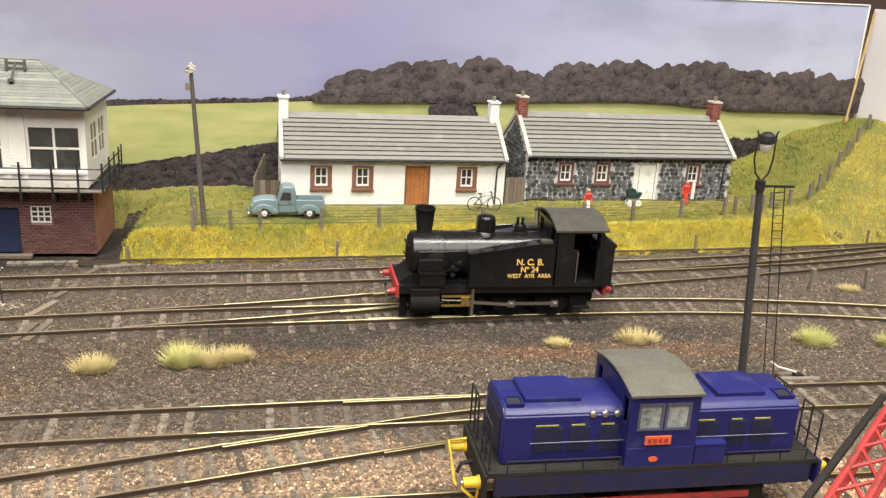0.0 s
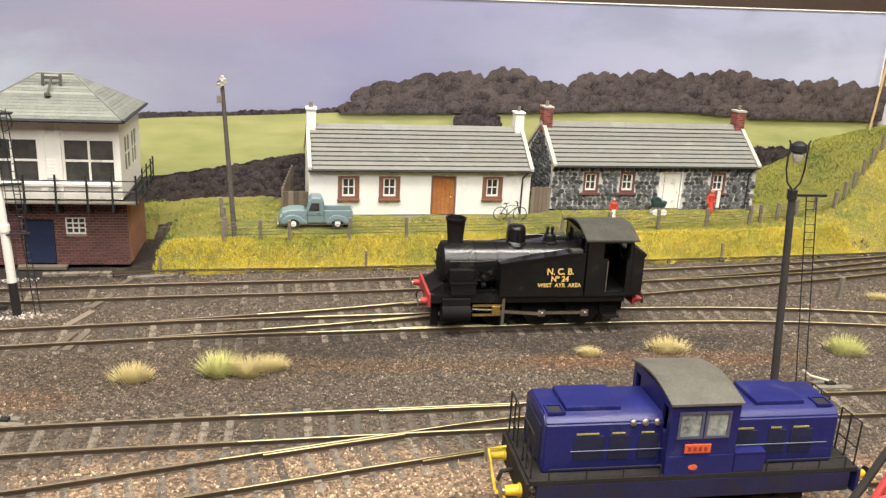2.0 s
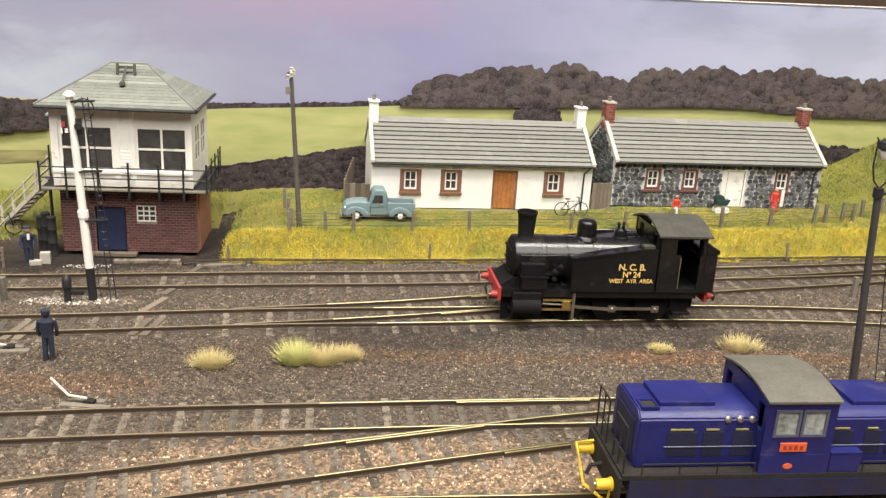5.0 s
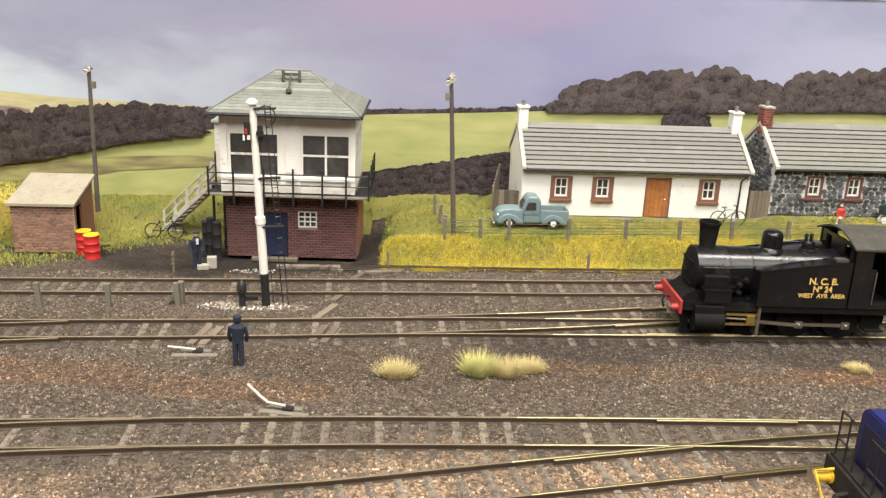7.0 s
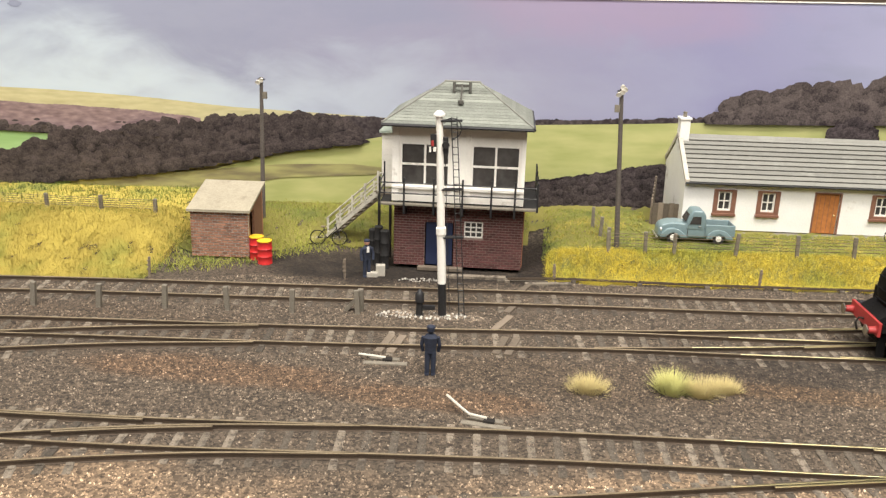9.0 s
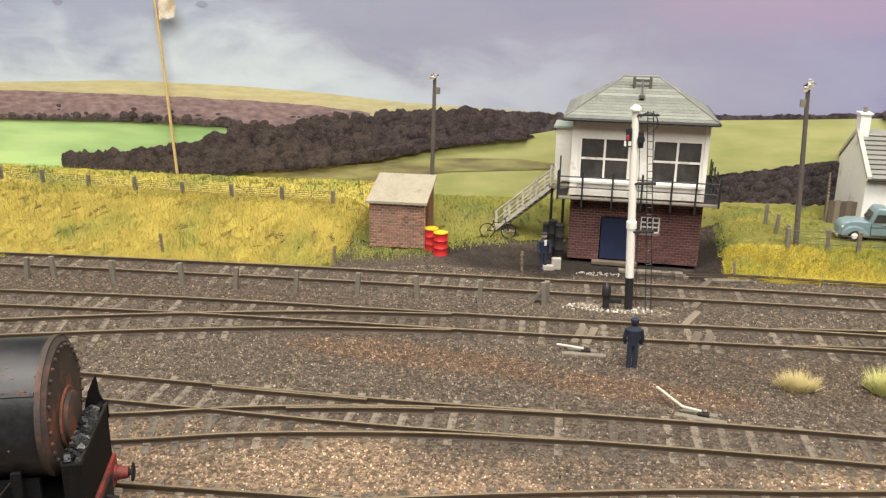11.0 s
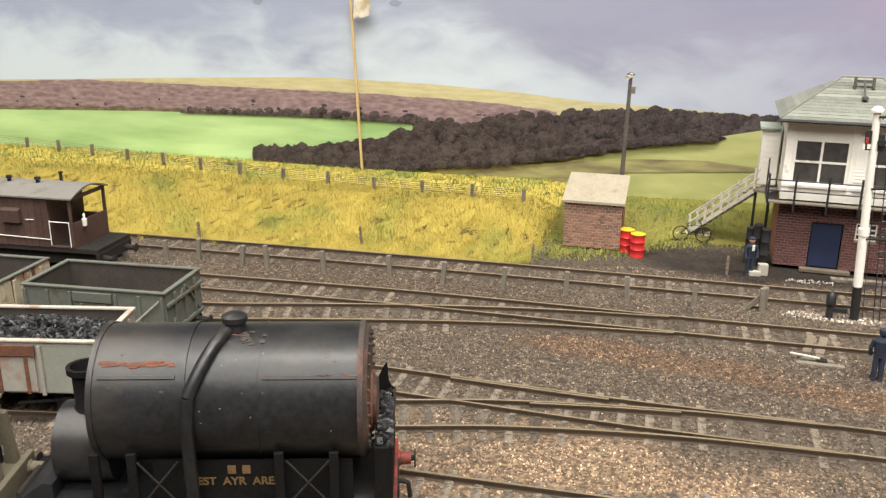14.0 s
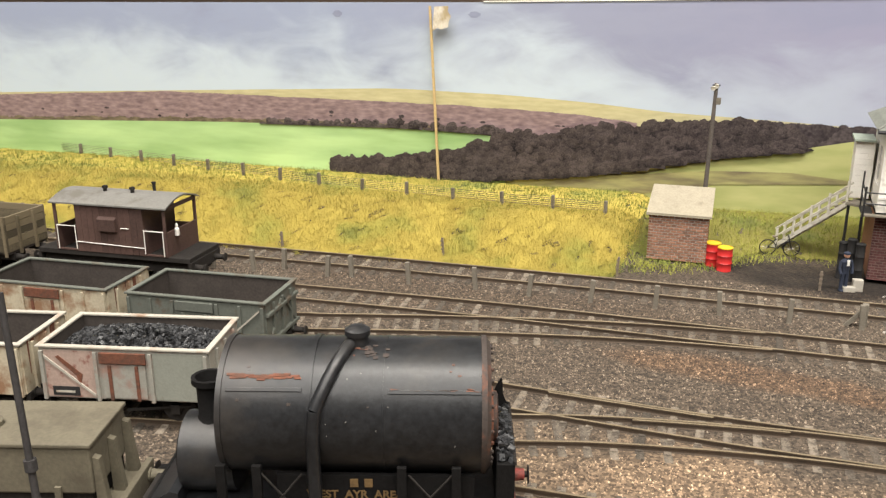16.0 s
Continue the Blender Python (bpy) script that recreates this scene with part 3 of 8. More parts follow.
def printed(name, top, bottom, mat, layer, ragged=None, label=""):
    if ragged:
        top = bumpy(top, *ragged)
    bm = B()
    n = 60 if not ragged else len(top)
    lo = bottom
    xs = [q[0] for q in top] if ragged else list(np.linspace(top[0][0], top[-1][0], n))
    tz = np.interp(xs, [q[0] for q in top], [q[1] for q in top])
    bz = np.interp(xs, [q[0] for q in lo], [q[1] for q in lo])
    y = -0.35 * layer
    a = [bm.verts.new((x / CB, y, max(z, w + 0.01))) for x, z, w in zip(xs, tz, bz)]
    c = [bm.verts.new((x / CB, y, w)) for x, w in zip(xs, bz)]
    for i in range(len(xs) - 1):
        if xs[i + 1] - xs[i] > 1e-4:
            bm.faces.new((a[i], c[i], c[i + 1], a[i + 1]))
    for fc in bm.faces:
        fc.normal_update()
    return part(name, bm, mat, backdrop, label)


bm = slab(B(), [(-1000, -5), (388, -5), (388, 134), (-380, 124), (-1000, 122)], 0.0, 3.0)
part("sky_board", bm, sky_shade(), backdrop)
part("board_edge", slab(B(), [(-380, 124), (388.4, 134), (388.4, 134.7), (-380, 124.7)], -0.6, 3.2), M_white, backdrop, "white edge of the board")
part("board_edge", box(B(), 387.6, 388.5, -0.7, 3.0, -5, 134), M_white, backdrop)
P_hill = print_shade("print_moor", (0.42, 0.38, 0.20), (0.66, 0.60, 0.36), 70, (1, 1, 5), 9.0, (0.15, 0.85))
P_heath = print_shade("print_heather", (0.15, 0.10, 0.11), (0.40, 0.29, 0.28), 130, (1, 1, 3), 12.0, (0.26, 0.76))
P_green = print_shade("print_meadow", (0.22, 0.37, 0.14), (0.52, 0.72, 0.34), 9, (1, 1, 6), 7.0, (0.25, 0.7))
P_field = print_shade("print_pasture", (0.27, 0.31, 0.10), (0.57, 0.55, 0.26), 26, (1, 1, 4.5), 11.0, (0.12, 0.88))
P_earth = print_shade("print_earth", (0.17, 0.14, 0.09), (0.40, 0.38, 0.16), 34, (1, 1, 6), 10.0, (0.3, 0.7))
P_wood = print_shade("print_wood", (0.016, 0.012, 0.014), (0.075, 0.058, 0.06), 420, (1, 1, 1), 4.0, (0.20, 0.88), 85)
P_wood2 = print_shade("print_far_wood", (0.030, 0.023, 0.026), (0.12, 0.098, 0.098), 420, (1, 1, 0.95), 4.0, (0.20, 0.88), 66)
P_hedge = print_shade("print_hedge", (0.011, 0.008, 0.010), (0.095, 0.075, 0.08), 520, (1, 1, 1), 4.0, (0.22, 0.85), 190)
P_scrub = print_shade("print_scrub", (0.07, 0.055, 0.04), (0.26, 0.21, 0.13), 120, (1, 1, 3), 8.0)
printed("moor", [(-1000, 55), (-720, 62), (-565, 68), (-430, 73), (-360, 71), (-311, 68), (-269, 64), (-203, 61), (-150, 58)], [(-1000, -2), (-150, -2)], P_hill, 1)
printed("heather", [(-1000, 53), (-721, 60), (-590, 66), (-540, 65.5), (-467, 64.5), (-394, 63.5), (-326, 61), (-285, 57)], [(-1000, 20), (-285, 30)], P_heath, 2, (14, 0.8, 1))
printed("scrub_line", [(-1000, 42), (-722, 44), (-567, 49), (-430, 50), (-345, 48)], [(-1000, 20), (-345, 30)], P_scrub, 3, (7, 2, 2))
printed("meadow", [(-1000, 38), (-723, 43), (-546, 48), (-430, 49), (-370, 46.5), (-330, 42)], [(-1000, -2), (-330, -2)], P_green, 4)
printed("far_line", [(-215, 59.5), (-160, 58.5), (-97, 60), (-38, 61.5), (20, 64)], [(-215, 40), (20, 40)], P_wood2, 4, (6, 1.8, 3))
printed("pasture", [(-300, 22), (-262, 33), (-224, 41), (-189, 48), (-160, 54), (-97, 58), (-38, 60), (20, 62.5), (140, 66), (202, 66), (240, 64.5), (289, 61), (383, 58)], [(-300, -2), (388, -2)], P_field, 5)
printed("ploughland", [(-360, 22), (-300, 26), (-240, 32), (-200, 33), (-170, 30)], [(-360, 8), (-300, 12), (-240, 24), (-170, 28)], P_earth, 6)
printed("left_wood", [(-472, 10.5), (-469, 18), (-462, 26), (-445, 29), (-409, 32), (-377, 38), (-343, 44), (-310, 50), (-270, 54.5), (-240, 56), (-223, 54.5), (-203, 50), (-190, 46)], [(-474, 10), (-430, 13), (-325, 23.5), (-282, 30.5), (-243, 39), (-197, 45), (-188, 46)], P_wood, 7, (8, 1.2, 4))
printed("right_wood", [(4, 61), (12, 66), (29, 73), (74, 80), (103, 79), (129, 78), (145, 73), (171, 81), (224, 78), (236, 81), (283, 82), (329, 79), (388, 77)], [(4, 61), (68, 62), (202, 65), (240, 64), (289, 60), (388, 59)], P_wood2, 7, (12, 1.5, 5))
printed("dark_bush", [(71, 54.5), (76, 60), (88, 64), (98, 60), (103, 54.5)], [(71, 54), (103, 54)], P_wood, 8, (9, 2.5, 6))
printed("hedge", [(-150, 20), (-110, 23), (-71, 28), (-33, 35), (-17, 37), (30, 38)], [(-150, -2), (30, -2)], P_hedge, 8, (7, 1.5, 7))
printed("hedge_right", [(240, 38), (300, 39), (330, 38)], [(240, 0), (330, 0)], P_hedge, 8, (6, 3, 8))
L_wood = leaf_shade("print_near_tree", (0.013, 0.010, 0.012), (0.105, 0.083, 0.080))
L_far = leaf_shade("print_far_tree", (0.020, 0.015, 0.018), (0.150, 0.122, 0.115))
L_bush = leaf_shade("print_bush", (0.008, 0.006, 0.008), (0.100, 0.080, 0.084))
crowns("left_trees", [(-472, 22), (-466, 30), (-430, 32), (-394, 37), (-373, 43), (-359, 48), (-326, 52.5), (-282, 58.5), (-240, 61.5), (-214, 60), (-203, 57.5), (-194, 51)], [(-474, 10), (-430, 13), (-325, 23.5), (-282, 30.5), (-243, 39), (-197, 45), (-188, 46)], 7, 5, 12, 61, L_wood, 0.2, 8)
crowns("right_trees", [(5, 67), (12, 74), (29, 82), (81, 87.5), (116, 88.5), (131, 84.5), (143, 81), (156, 86), (170, 90), (198, 90), (211, 88), (221, 85), (232, 91), (267, 91.5), (283, 88), (329, 87), (388, 85)], [(4, 61), (68, 62), (202, 65), (240, 64), (289, 60), (388, 59)], 7, 4, 18, 62, L_far, 0.11, 9)
crowns("bush_crowns", [(71, 58), (77, 63), (88, 67.5), (97, 63), (103, 58)], [(71, 54), (103, 54)], 13, 3, 8, 63, L_bush)
crowns("hedge_bushes", [(-150, 20), (-110, 23), (-71, 28), (-33, 35), (-17, 37), (30, 38)], [(-150, -2), (30, -2)], 13, 6, 8, 64, L_bush, 0.15, 5)
crowns("hedge_bushes", [(240, 38), (300, 39), (330, 38)], [(240, 0), (330, 0)], 13, 5, 8, 65, L_bush, 0.15, 5)
crowns("meadow_bushes", [(-520, 50), (-430, 52), (-345, 50)], [(-520, 47.8), (-430, 48.6), (-345, 46.5)], 6, 1, 4.5, 66, L_far, 0.6, 3)
rb = random.Random(23)
bm = B()
for _ in range(30):
    x = rb.uniform(-700, -300)
    z = float(np.interp(x, [-700, -500, -300], [46, 51, 47])) + rb.uniform(0, 7)
    w, h = rb.uniform(0.6, 2.2), rb.uniform(0.5, 1.3)
    bm.faces.new([bm.verts.new((x / CB + w * math.cos(a_), -3.6, z + h * math.sin(a_) * rb.uniform(0.7, 1.1))) for a_ in [k * math.pi / 5 for k in range(10)]])
part("far_bushes", bm, P_wood2, backdrop)
for x, z, w, h in ((-466, 117, 3.0, 2.0), (-381, 117, 3.6, 1.8)):
    bm = B()
    bm.faces.new([bm.verts.new((x / CB + w * math.cos(k * math.pi / 10) * (1 + 0.2 * math.sin(k * 2)), -0.1, z + h * math.sin(k * math.pi / 10))) for k in range(20)])
    part("smudge", bm, print_shade("print_smudge", (0.25, 0.27, 0.37), (0.30, 0.33, 0.44), 200), backdrop, "grey smudge on the printed sky")
# side return of the backdrop beyond its right end
solid("backdrop_return", slab(B(), [(0, -5), (260, -5), (260, 132), (0, 132)], 0, 3), print_shade("print_return", (0.50, 0.47, 0.48), (0.62, 0.58, 0.60), 12),
      388.6, 603.2, 0, -38, label="pale printed return board beside the backdrop", category="backdrop", kind="structure")


# ---- tracks ----
SLEEPER = [None]


def sleeper_mesh():
    bm = B()
    box(bm, -1.3, 1.3, -14.0, 14.0, 0.0, 0.95, 0.25)
    for s in (-8.25, 8.25):
        box(bm, -1.1, 1.1, s - 1.6, s + 1.6, 0.9, 1.25, 0.15)
    return mesh_of("sleeper", bm, M_sleeper)


def sweep(bm, line, offset, prof):
    rings = []
    for p, d in line:
        nrm = Vector((-d.y, d.x, 0))
        rings.append([bm.verts.new(p + nrm * (offset + a) + Vector((0, 0, b))) for a, b in prof])
    k = len(prof)
    for r, q in zip(rings, rings[1:]):
        for i in range(k):
            bm.faces.new((r[i], q[i], q[(i + 1) % k], r[(i + 1) % k]))
    bm.faces.new(rings[0])
    bm.faces.new(rings[-1][::-1])


RAIL = [(-0.45, 0.9), (0.45, 0.9), (0.17, 1.3), (0.17, 2.1), (0.33, 2.4), (0.33, 2.85), (-0.33, 2.85), (-0.33, 2.4), (-0.17, 2.1), (-0.17, 1.3)]
HEAD = [(-0.35, 2.84), (0.35, 2.84), (0.35, 3.0), (0.27, 3.1), (-0.27, 3.1), (-0.35, 3.0)]
STOCK = []


def track(pts, x_from, x_to, sleepers=(None, None), top=None, bright=-30, skip_rails=(), label="track of bullhead rail on weathered sleepers"):
    line = [(p, d) for p, d in smooth_line(pts, 4.0) if x_from <= p.x <= x_to]
    tk = thing("railway_track", 0, 0, 0, 0, label, "track", kind="structure")
    for s in (-8.25, 8.25):
        if s in skip_rails:
            continue
        bm = B()
        sweep(bm, line, s, RAIL)
        rail = part("rail", bm, M_railside, tk, "rusty rail")
        # Rail tops split at bright: glinting colour beyond it, dull before.
        for piece, mt in (([q for q in line if q[0].x <= bright], M_railtopdull), ([q for q in line if q[0].x >= bright - 4], top or M_railtop)):
            if len(piece) > 1:
                bm = B()
                sweep(bm, piece, s, HEAD)
                part("rail_head", bm, mt, rail, "running surface, its glint set by colour")
    STOCK.append(line)
    a, b = sleepers
    me = SLEEPER[0] = SLEEPER[0] or sleeper_mesh()
    r = random.Random(len(STOCK))
    for p, d in smooth_line(pts, 7.6):
        if (a if a is not None else x_from) <= p.x <= (b if b is not None else x_to):
            ob = new("sleeper", me)
            ob.parent = tk
            ob.matrix_local = Matrix.Translation((U * p.x, U * p.y, 0)) @ Matrix.Rotation(math.atan2(d.y, d.x) + radians(r.uniform(-1.5, 1.5)), 4, "Z") \
                @ Matrix.Translation((0, U * r.uniform(-0.6, 0.6), U * r.uniform(-0.05, 0.25)))
    return tk


track(T1, -900, 500, bright=60, label="back siding track of bullhead rail on weathered sleepers")
track(T2, -900, 420, bright=-10, label="main track of bullhead rail, right part coloured as glinting")
track(X12, -70, 340, sleepers=(0, 235), label="crossover track between two running lines")
track(T2D, -600, -196, sleepers=(-600, -262), label="diverging siding track with rusty rails", top=M_railtopdull)
track(T3, -700, 480, label="loop track of bullhead rail on weathered sleepers")
track(T3D, -600, -140, sleepers=(-600, -218), label="diverging siding track with rusty rails", top=M_railtopdull)
track(T4, -520, 160, sleepers=(-520, 40), label="near siding track that leaves the loop")
track(T5, -290, 480, label="front siding track under the diesel shunter")
cr = tagged(new("check_rails"), "short check rails beside the crossings", "track", kind="structure")
for pts, x0, x1, off in ((T2, 20, 72, -7.0), (T3, 12, 60, 7.0), (T4, -22, 25, -7.0), (X12, 30, 62, 7.0), (T3D, -232, -185, -7.0), (T3, -262, -205, 7.0), (X12, 10, 60, -9.4), (T4, 20, 70, 9.4)):
    bm = B()
    sweep(bm, [(p, d) for p, d in smooth_line(pts, 4.0) if x0 <= p.x <= x1], off, RAIL)
    ck = part("check_rail", bm, M_railside, cr)
    bm = B()
    sweep(bm, [(p, d) for p, d in smooth_line(pts, 4.0) if x0 <= p.x <= x1], off, HEAD)
    part("rail_head", bm, M_railtop if x0 > -25 else M_railtopdull, ck)
# point rodding along the foot of the bank, on its stools
rodding = thing("point_rodding", 0, 0, 0, 0, "long steel point rodding on low stools beside the track", "rodding", kind="structure")
ROD = [(-105, 415), (-77, 420.5), (-12, 425), (57, 432), (110, 438), (200, 447), (330, 464), (480, 495)]
for off in (0.0, 1.6):
    bm = B()
    sweep(bm, smooth_line(ROD, 6.0), off, [(-0.25, 2.2), (0.25, 2.2), (0.25, 2.75), (-0.25, 2.75)])
    part("rodding_run", bm, M_railside, rodding)
for p, d in smooth_line(ROD, 31.0):
    part("stool", box(B(), p.x - 1.2, p.x + 1.2, p.y - 1.0, p.y + 2.4, 0, 2.3, 0.3), M_sleeper, rodding)


# ---- buildings ----
def pierced(bm, x0, x1, z0, z1, y0, y1, holes):
    """A wall in the xz plane with rectangular openings right through it."""
    xs = sorted({x0, x1, *[h[0] for h in holes], *[h[1] for h in holes]})
    zs = sorted({z0, z1, *[h[2] for h in holes], *[h[3] for h in holes]})
    for a, b in zip(xs, xs[1:]):
        for c, d in zip(zs, zs[1:]):
            if not any(h[0] <= a and b <= h[1] and h[2] <= c and d <= h[3] for h in holes):
                box(bm, a, b, y0, y1, c, d)
    bmesh.ops.remove_doubles(bm, verts=bm.verts, dist=1e-4)
    return bm


def window_in(parent, x0, x1, z0, z1, y, cols, rows, bar=0.55, rim=0.8, depth=1.2, name="window"):
    bm = B()
    pierced(bm, x0, x1, z0, z1, y, y + depth, [(x0 + rim, x1 - rim, z0 + rim, z1 - rim)])
    for i in range(1, cols):
        x = x0 + rim + (x1 - x0 - 2 * rim) * i / cols
        box(bm, x - bar / 2, x + bar / 2, y + 0.1, y + depth, z0 + rim, z1 - rim)
    for i in range(1, rows):
        z = z0 + rim + (z1 - z0 - 2 * rim) * i / rows
        box(bm, x0 + rim, x1 - rim, y + 0.15, y + depth, z - bar / 2, z + bar / 2)
    w = part(name, bm, M_white, parent, "white painted glazing bars")
    wx, wz = (x1 - x0 - 2 * rim) / cols, (z1 - z0 - 2 * rim) / rows
    for i in range(cols):
        for j in range(rows):
            part("pane", box(B(), x0 + rim + wx * i, x0 + rim + wx * (i + 1), y + depth * 0.5, y + depth * 0.7, z0 + rim + wz * j, z0 + rim + wz * (j + 1)), M_glass, w, "dark glass pane")
    return w


def brick_face(bm, x0, x1, z0, z1, y, holes, course=1.3, length=3.0, proud=0.25, seed=1):
    r = random.Random(seed)
    k = 0
    z = z0
    while z + course * 0.8 < z1:
        x = x0 - (length / 2 if k % 2 else 0)
        while x < x1:
            a, b = max(x0, x), min(x1, x + length - 0.3)
            runs = [(a, b)]
            for h in holes:
                if z < h[3] and z + course > h[2]:
                    runs = [q for c, d in runs for q in ((c, min(d, h[0])), (max(c, h[1]), d))]
            for c, d in runs:
                if d - c > 0.3:
                    box(bm, c, d, y - proud - r.uniform(0, 0.1), y + 0.2, z, z + course - 0.42)
            x += length
        z += course
        k += 1
    return bm


M_brickrow = shade("weathered_red_brick", (0.135, 0.054, 0.050), 0.85, vary=0.25, island=0.4, bump=0.3)
M_chimney = shade("red_chimney_brick", (0.27, 0.088, 0.068), 0.85, vary=0.25, island=0.4, bump=0.3)
M_brickrow2 = shade("weathered_brown_brick", (0.30, 0.155, 0.10), 0.85, vary=0.25, island=0.45, bump=0.3)

# signal box
BOXT = 2.0
sb = thing("signal_box", -160.5, 429.5, 2.0, BOXT, "white timber and red brick signal box with green slate hipped roof", "signal box")
W, D = 62.0, 44.0
holes = [(15, 29, 0, 22), (34, 43, 15, 23)]
part("brick_wall", pierced(B(), 0, W, 0, 31, 0, 1.5, holes), M_mortar, sb, "mortar behind dark red bricks")
part("brickwork", brick_face(B(), 0, W, 0, 31, 0, holes), M_brickrow, sb, "dark red brick base courses")
bm = B()
box(bm, 0, 1.5, 1.5, D, 0, 31)
box(bm, W - 1.5, W, 1.5, D, 0, 31)
box(bm, 0, W, D - 1.5, D, 0, 31)
part("side_wall", bm, M_brick2, sb, "orange brown brick side walls")
part("corner_pier", box(B(), W - 3.5, W + 0.6, 4, D - 4, 0, 30, 0.3), M_brick2, sb)
part("door", box(B(), 15.5, 28.5, 0.9, 1.6, 0.2, 21.8, 0.2), M_blue, sb, "dark blue plank door")
window_in(sb, 34, 43, 15, 23, 0.2, 3, 3, 0.6, 0.6)
part("doorstep", box(B(), 12, 34, -4.0, -0.4, -1.6, 0.2, 0.3), M_oldwood, sb, "worn timber doorstep")
# upper storey
UZ0, UZ1 = 33.0, 70.0
FY = -4.5
fh = [(3.0, 26.5, 40.5, 61.2), (36.3, 59.3, 40.5, 61.2)]
part("timber_front", pierced(B(), -0.4, W - 0.8, UZ0, UZ1, FY, FY + 1.2, fh), M_white, sb, "cream white boarded front")
sh = [(6, 20, 43, 61), (23, 36, 43, 61)]
for xx, nm in ((-0.4, 0), (W - 2.0, 1)):
    bm = B()
    pierced(bm, FY + 1.2, D, UZ0, UZ1, 0, 1.2, sh)
    bmesh.ops.transform(bm, matrix=Matrix(((0, 1, 0, xx), (1, 0, 0, 0), (0, 0, 1, 0), (0, 0, 0, 1))), verts=bm.verts)
    part("timber_side", bm, M_white, sb, "cream white boarded side")
part("timber_back", box(B(), -0.4, W - 0.8, D, D + 1.2, UZ0, UZ1), M_white, sb)
part("upper_floor", box(B(), -0.3, W - 0.9, FY + 0.1, D + 1, 31, UZ0 - 0.02), M_blackmatt, sb)
for k in range(22):
    z = UZ0 + 0.8 + k * 1.55
    if z > 42:
        part("weatherboard", slab(B(), [(FY - 0.5, z), (FY + 0.1, z), (FY + 0.1, z + 1.5), (FY - 0.2, z + 1.5)], 29.2, 33.8, "x"), M_white, sb, "cream weatherboard")
for a, b in ((-0.7, 2.6), (26.7, 29.2), (33.8, 36.1), (59.5, W - 0.5)):
    part("corner_post", box(B(), a, b, FY - 0.7, FY + 0.4, UZ0, UZ1, 0.15), M_white, sb)
part("sill", box(B(), -0.7, W - 0.5, FY - 1.0, FY + 0.3, 39.0, 40.4, 0.15), M_white, sb)
for a, b in ((2.9, 26.6), (36.2, 59.4)):
    window_in(sb, a, b, 40.4, 61.3, FY + 0.1, 2, 2, 1.0, 1.1)
for xx in (-0.1, W - 1.7):
    for a, b in ((6, 20), (23, 36)):
        bm = B()
        pierced(bm, a, b, 43, 61, 0, 0.9, [(a + 0.9, (a + b) / 2 - 0.4, 43.9, 60.1), ((a + b) / 2 + 0.4, b - 0.9, 43.9, 60.1)])
        box(bm, a + 0.5, b - 0.5, 0.2, 0.7, 51.6, 52.4)
        bmesh.ops.transform(bm, matrix=Matrix(((0, 1, 0, xx), (1, 0, 0, 0), (0, 0, 1, 0), (0, 0, 0, 1))), verts=bm.verts)
        w = part("window", bm, M_white, sb)
        part("pane", box(B(), xx + 0.35, xx + 0.6, a + 0.8, b - 0.8, 43.8, 60.2), M_glass, w)
# dim fittings inside
part("interior_floor", box(B(), 0, W, 0, D - 1, UZ0, UZ0 + 0.5), M_oldwood, sb)
bm = B()
box(bm, 8, 54, 26, 34, UZ0 + 0.5, UZ0 + 12, 0.3)
for k in range(9):
    rod(bm, (12 + k * 4.6, 24, UZ0 + 0.5), (12 + k * 4.6, 22.5, UZ0 + 15), 0.45, n=6)
part("lever_frame", bm, M_oldwood, sb, "lever frame and desk behind the windows")
# balcony
part("balcony", box(B(), -6.5, W + 6.5, FY - 3.5, FY - 0.1, 31.4, 32.3, 0.15), M_post, sb, "narrow grey walkway")
part("balcony_side", box(B(), W - 0.4, W + 6.5, FY - 0.05, D - 4, 31.4, 32.3, 0.15), M_blackmatt, sb)
part("balcony_side", box(B(), -6.5, -1.6, FY - 0.05, 10, 31.4, 32.3, 0.15), M_blackmatt, sb)
for k, x in enumerate((-6, 5.5, 19.5, 33, 46.5, 57.5, W + 6)):
    part("rail_post", box(B(), x - 0.45, x + 0.45, FY - 3.6, FY - 2.8, 27.5 if 0 < k < 6 else 31, 45.0, 0.1), M_black, sb, "black iron stanchion")
for y in (8, 20, 32, 39):
    part("rail_post", box(B(), W + 5.8, W + 6.5, y - 0.4, y + 0.4, 31.2, 45.0, 0.1), M_black, sb)
part("rail_post", box(B(), -6.5, -5.8, 8, 8.8, 31.2, 49.0, 0.1), M_black, sb)
for z in (37.3, 42.3):
    part("handrail", rod(B(), (-6, FY - 3.2, z), (W + 6, FY - 3.2, z), 0.32), M_black, sb)
    part("handrail", rod(B(), (W + 6.1, FY - 3.2, z), (W + 6.1, 39, z), 0.32), M_black, sb)
    part("handrail", rod(B(), (-6.1, FY - 3.2, z), (-6.1, 8.4, z + 1), 0.32), M_black, sb)
for x in (5.5, 19.5, 33, 46.5, 57.5):
    bm = slab(B(), [(FY - 2.6, 31.2), (-0.4, 31.2), (-0.4, 25.5), (-1.1, 25.5)], x - 0.5, x + 0.5, "x")
    part("bracket", bm, M_black, sb, "black iron bracket")
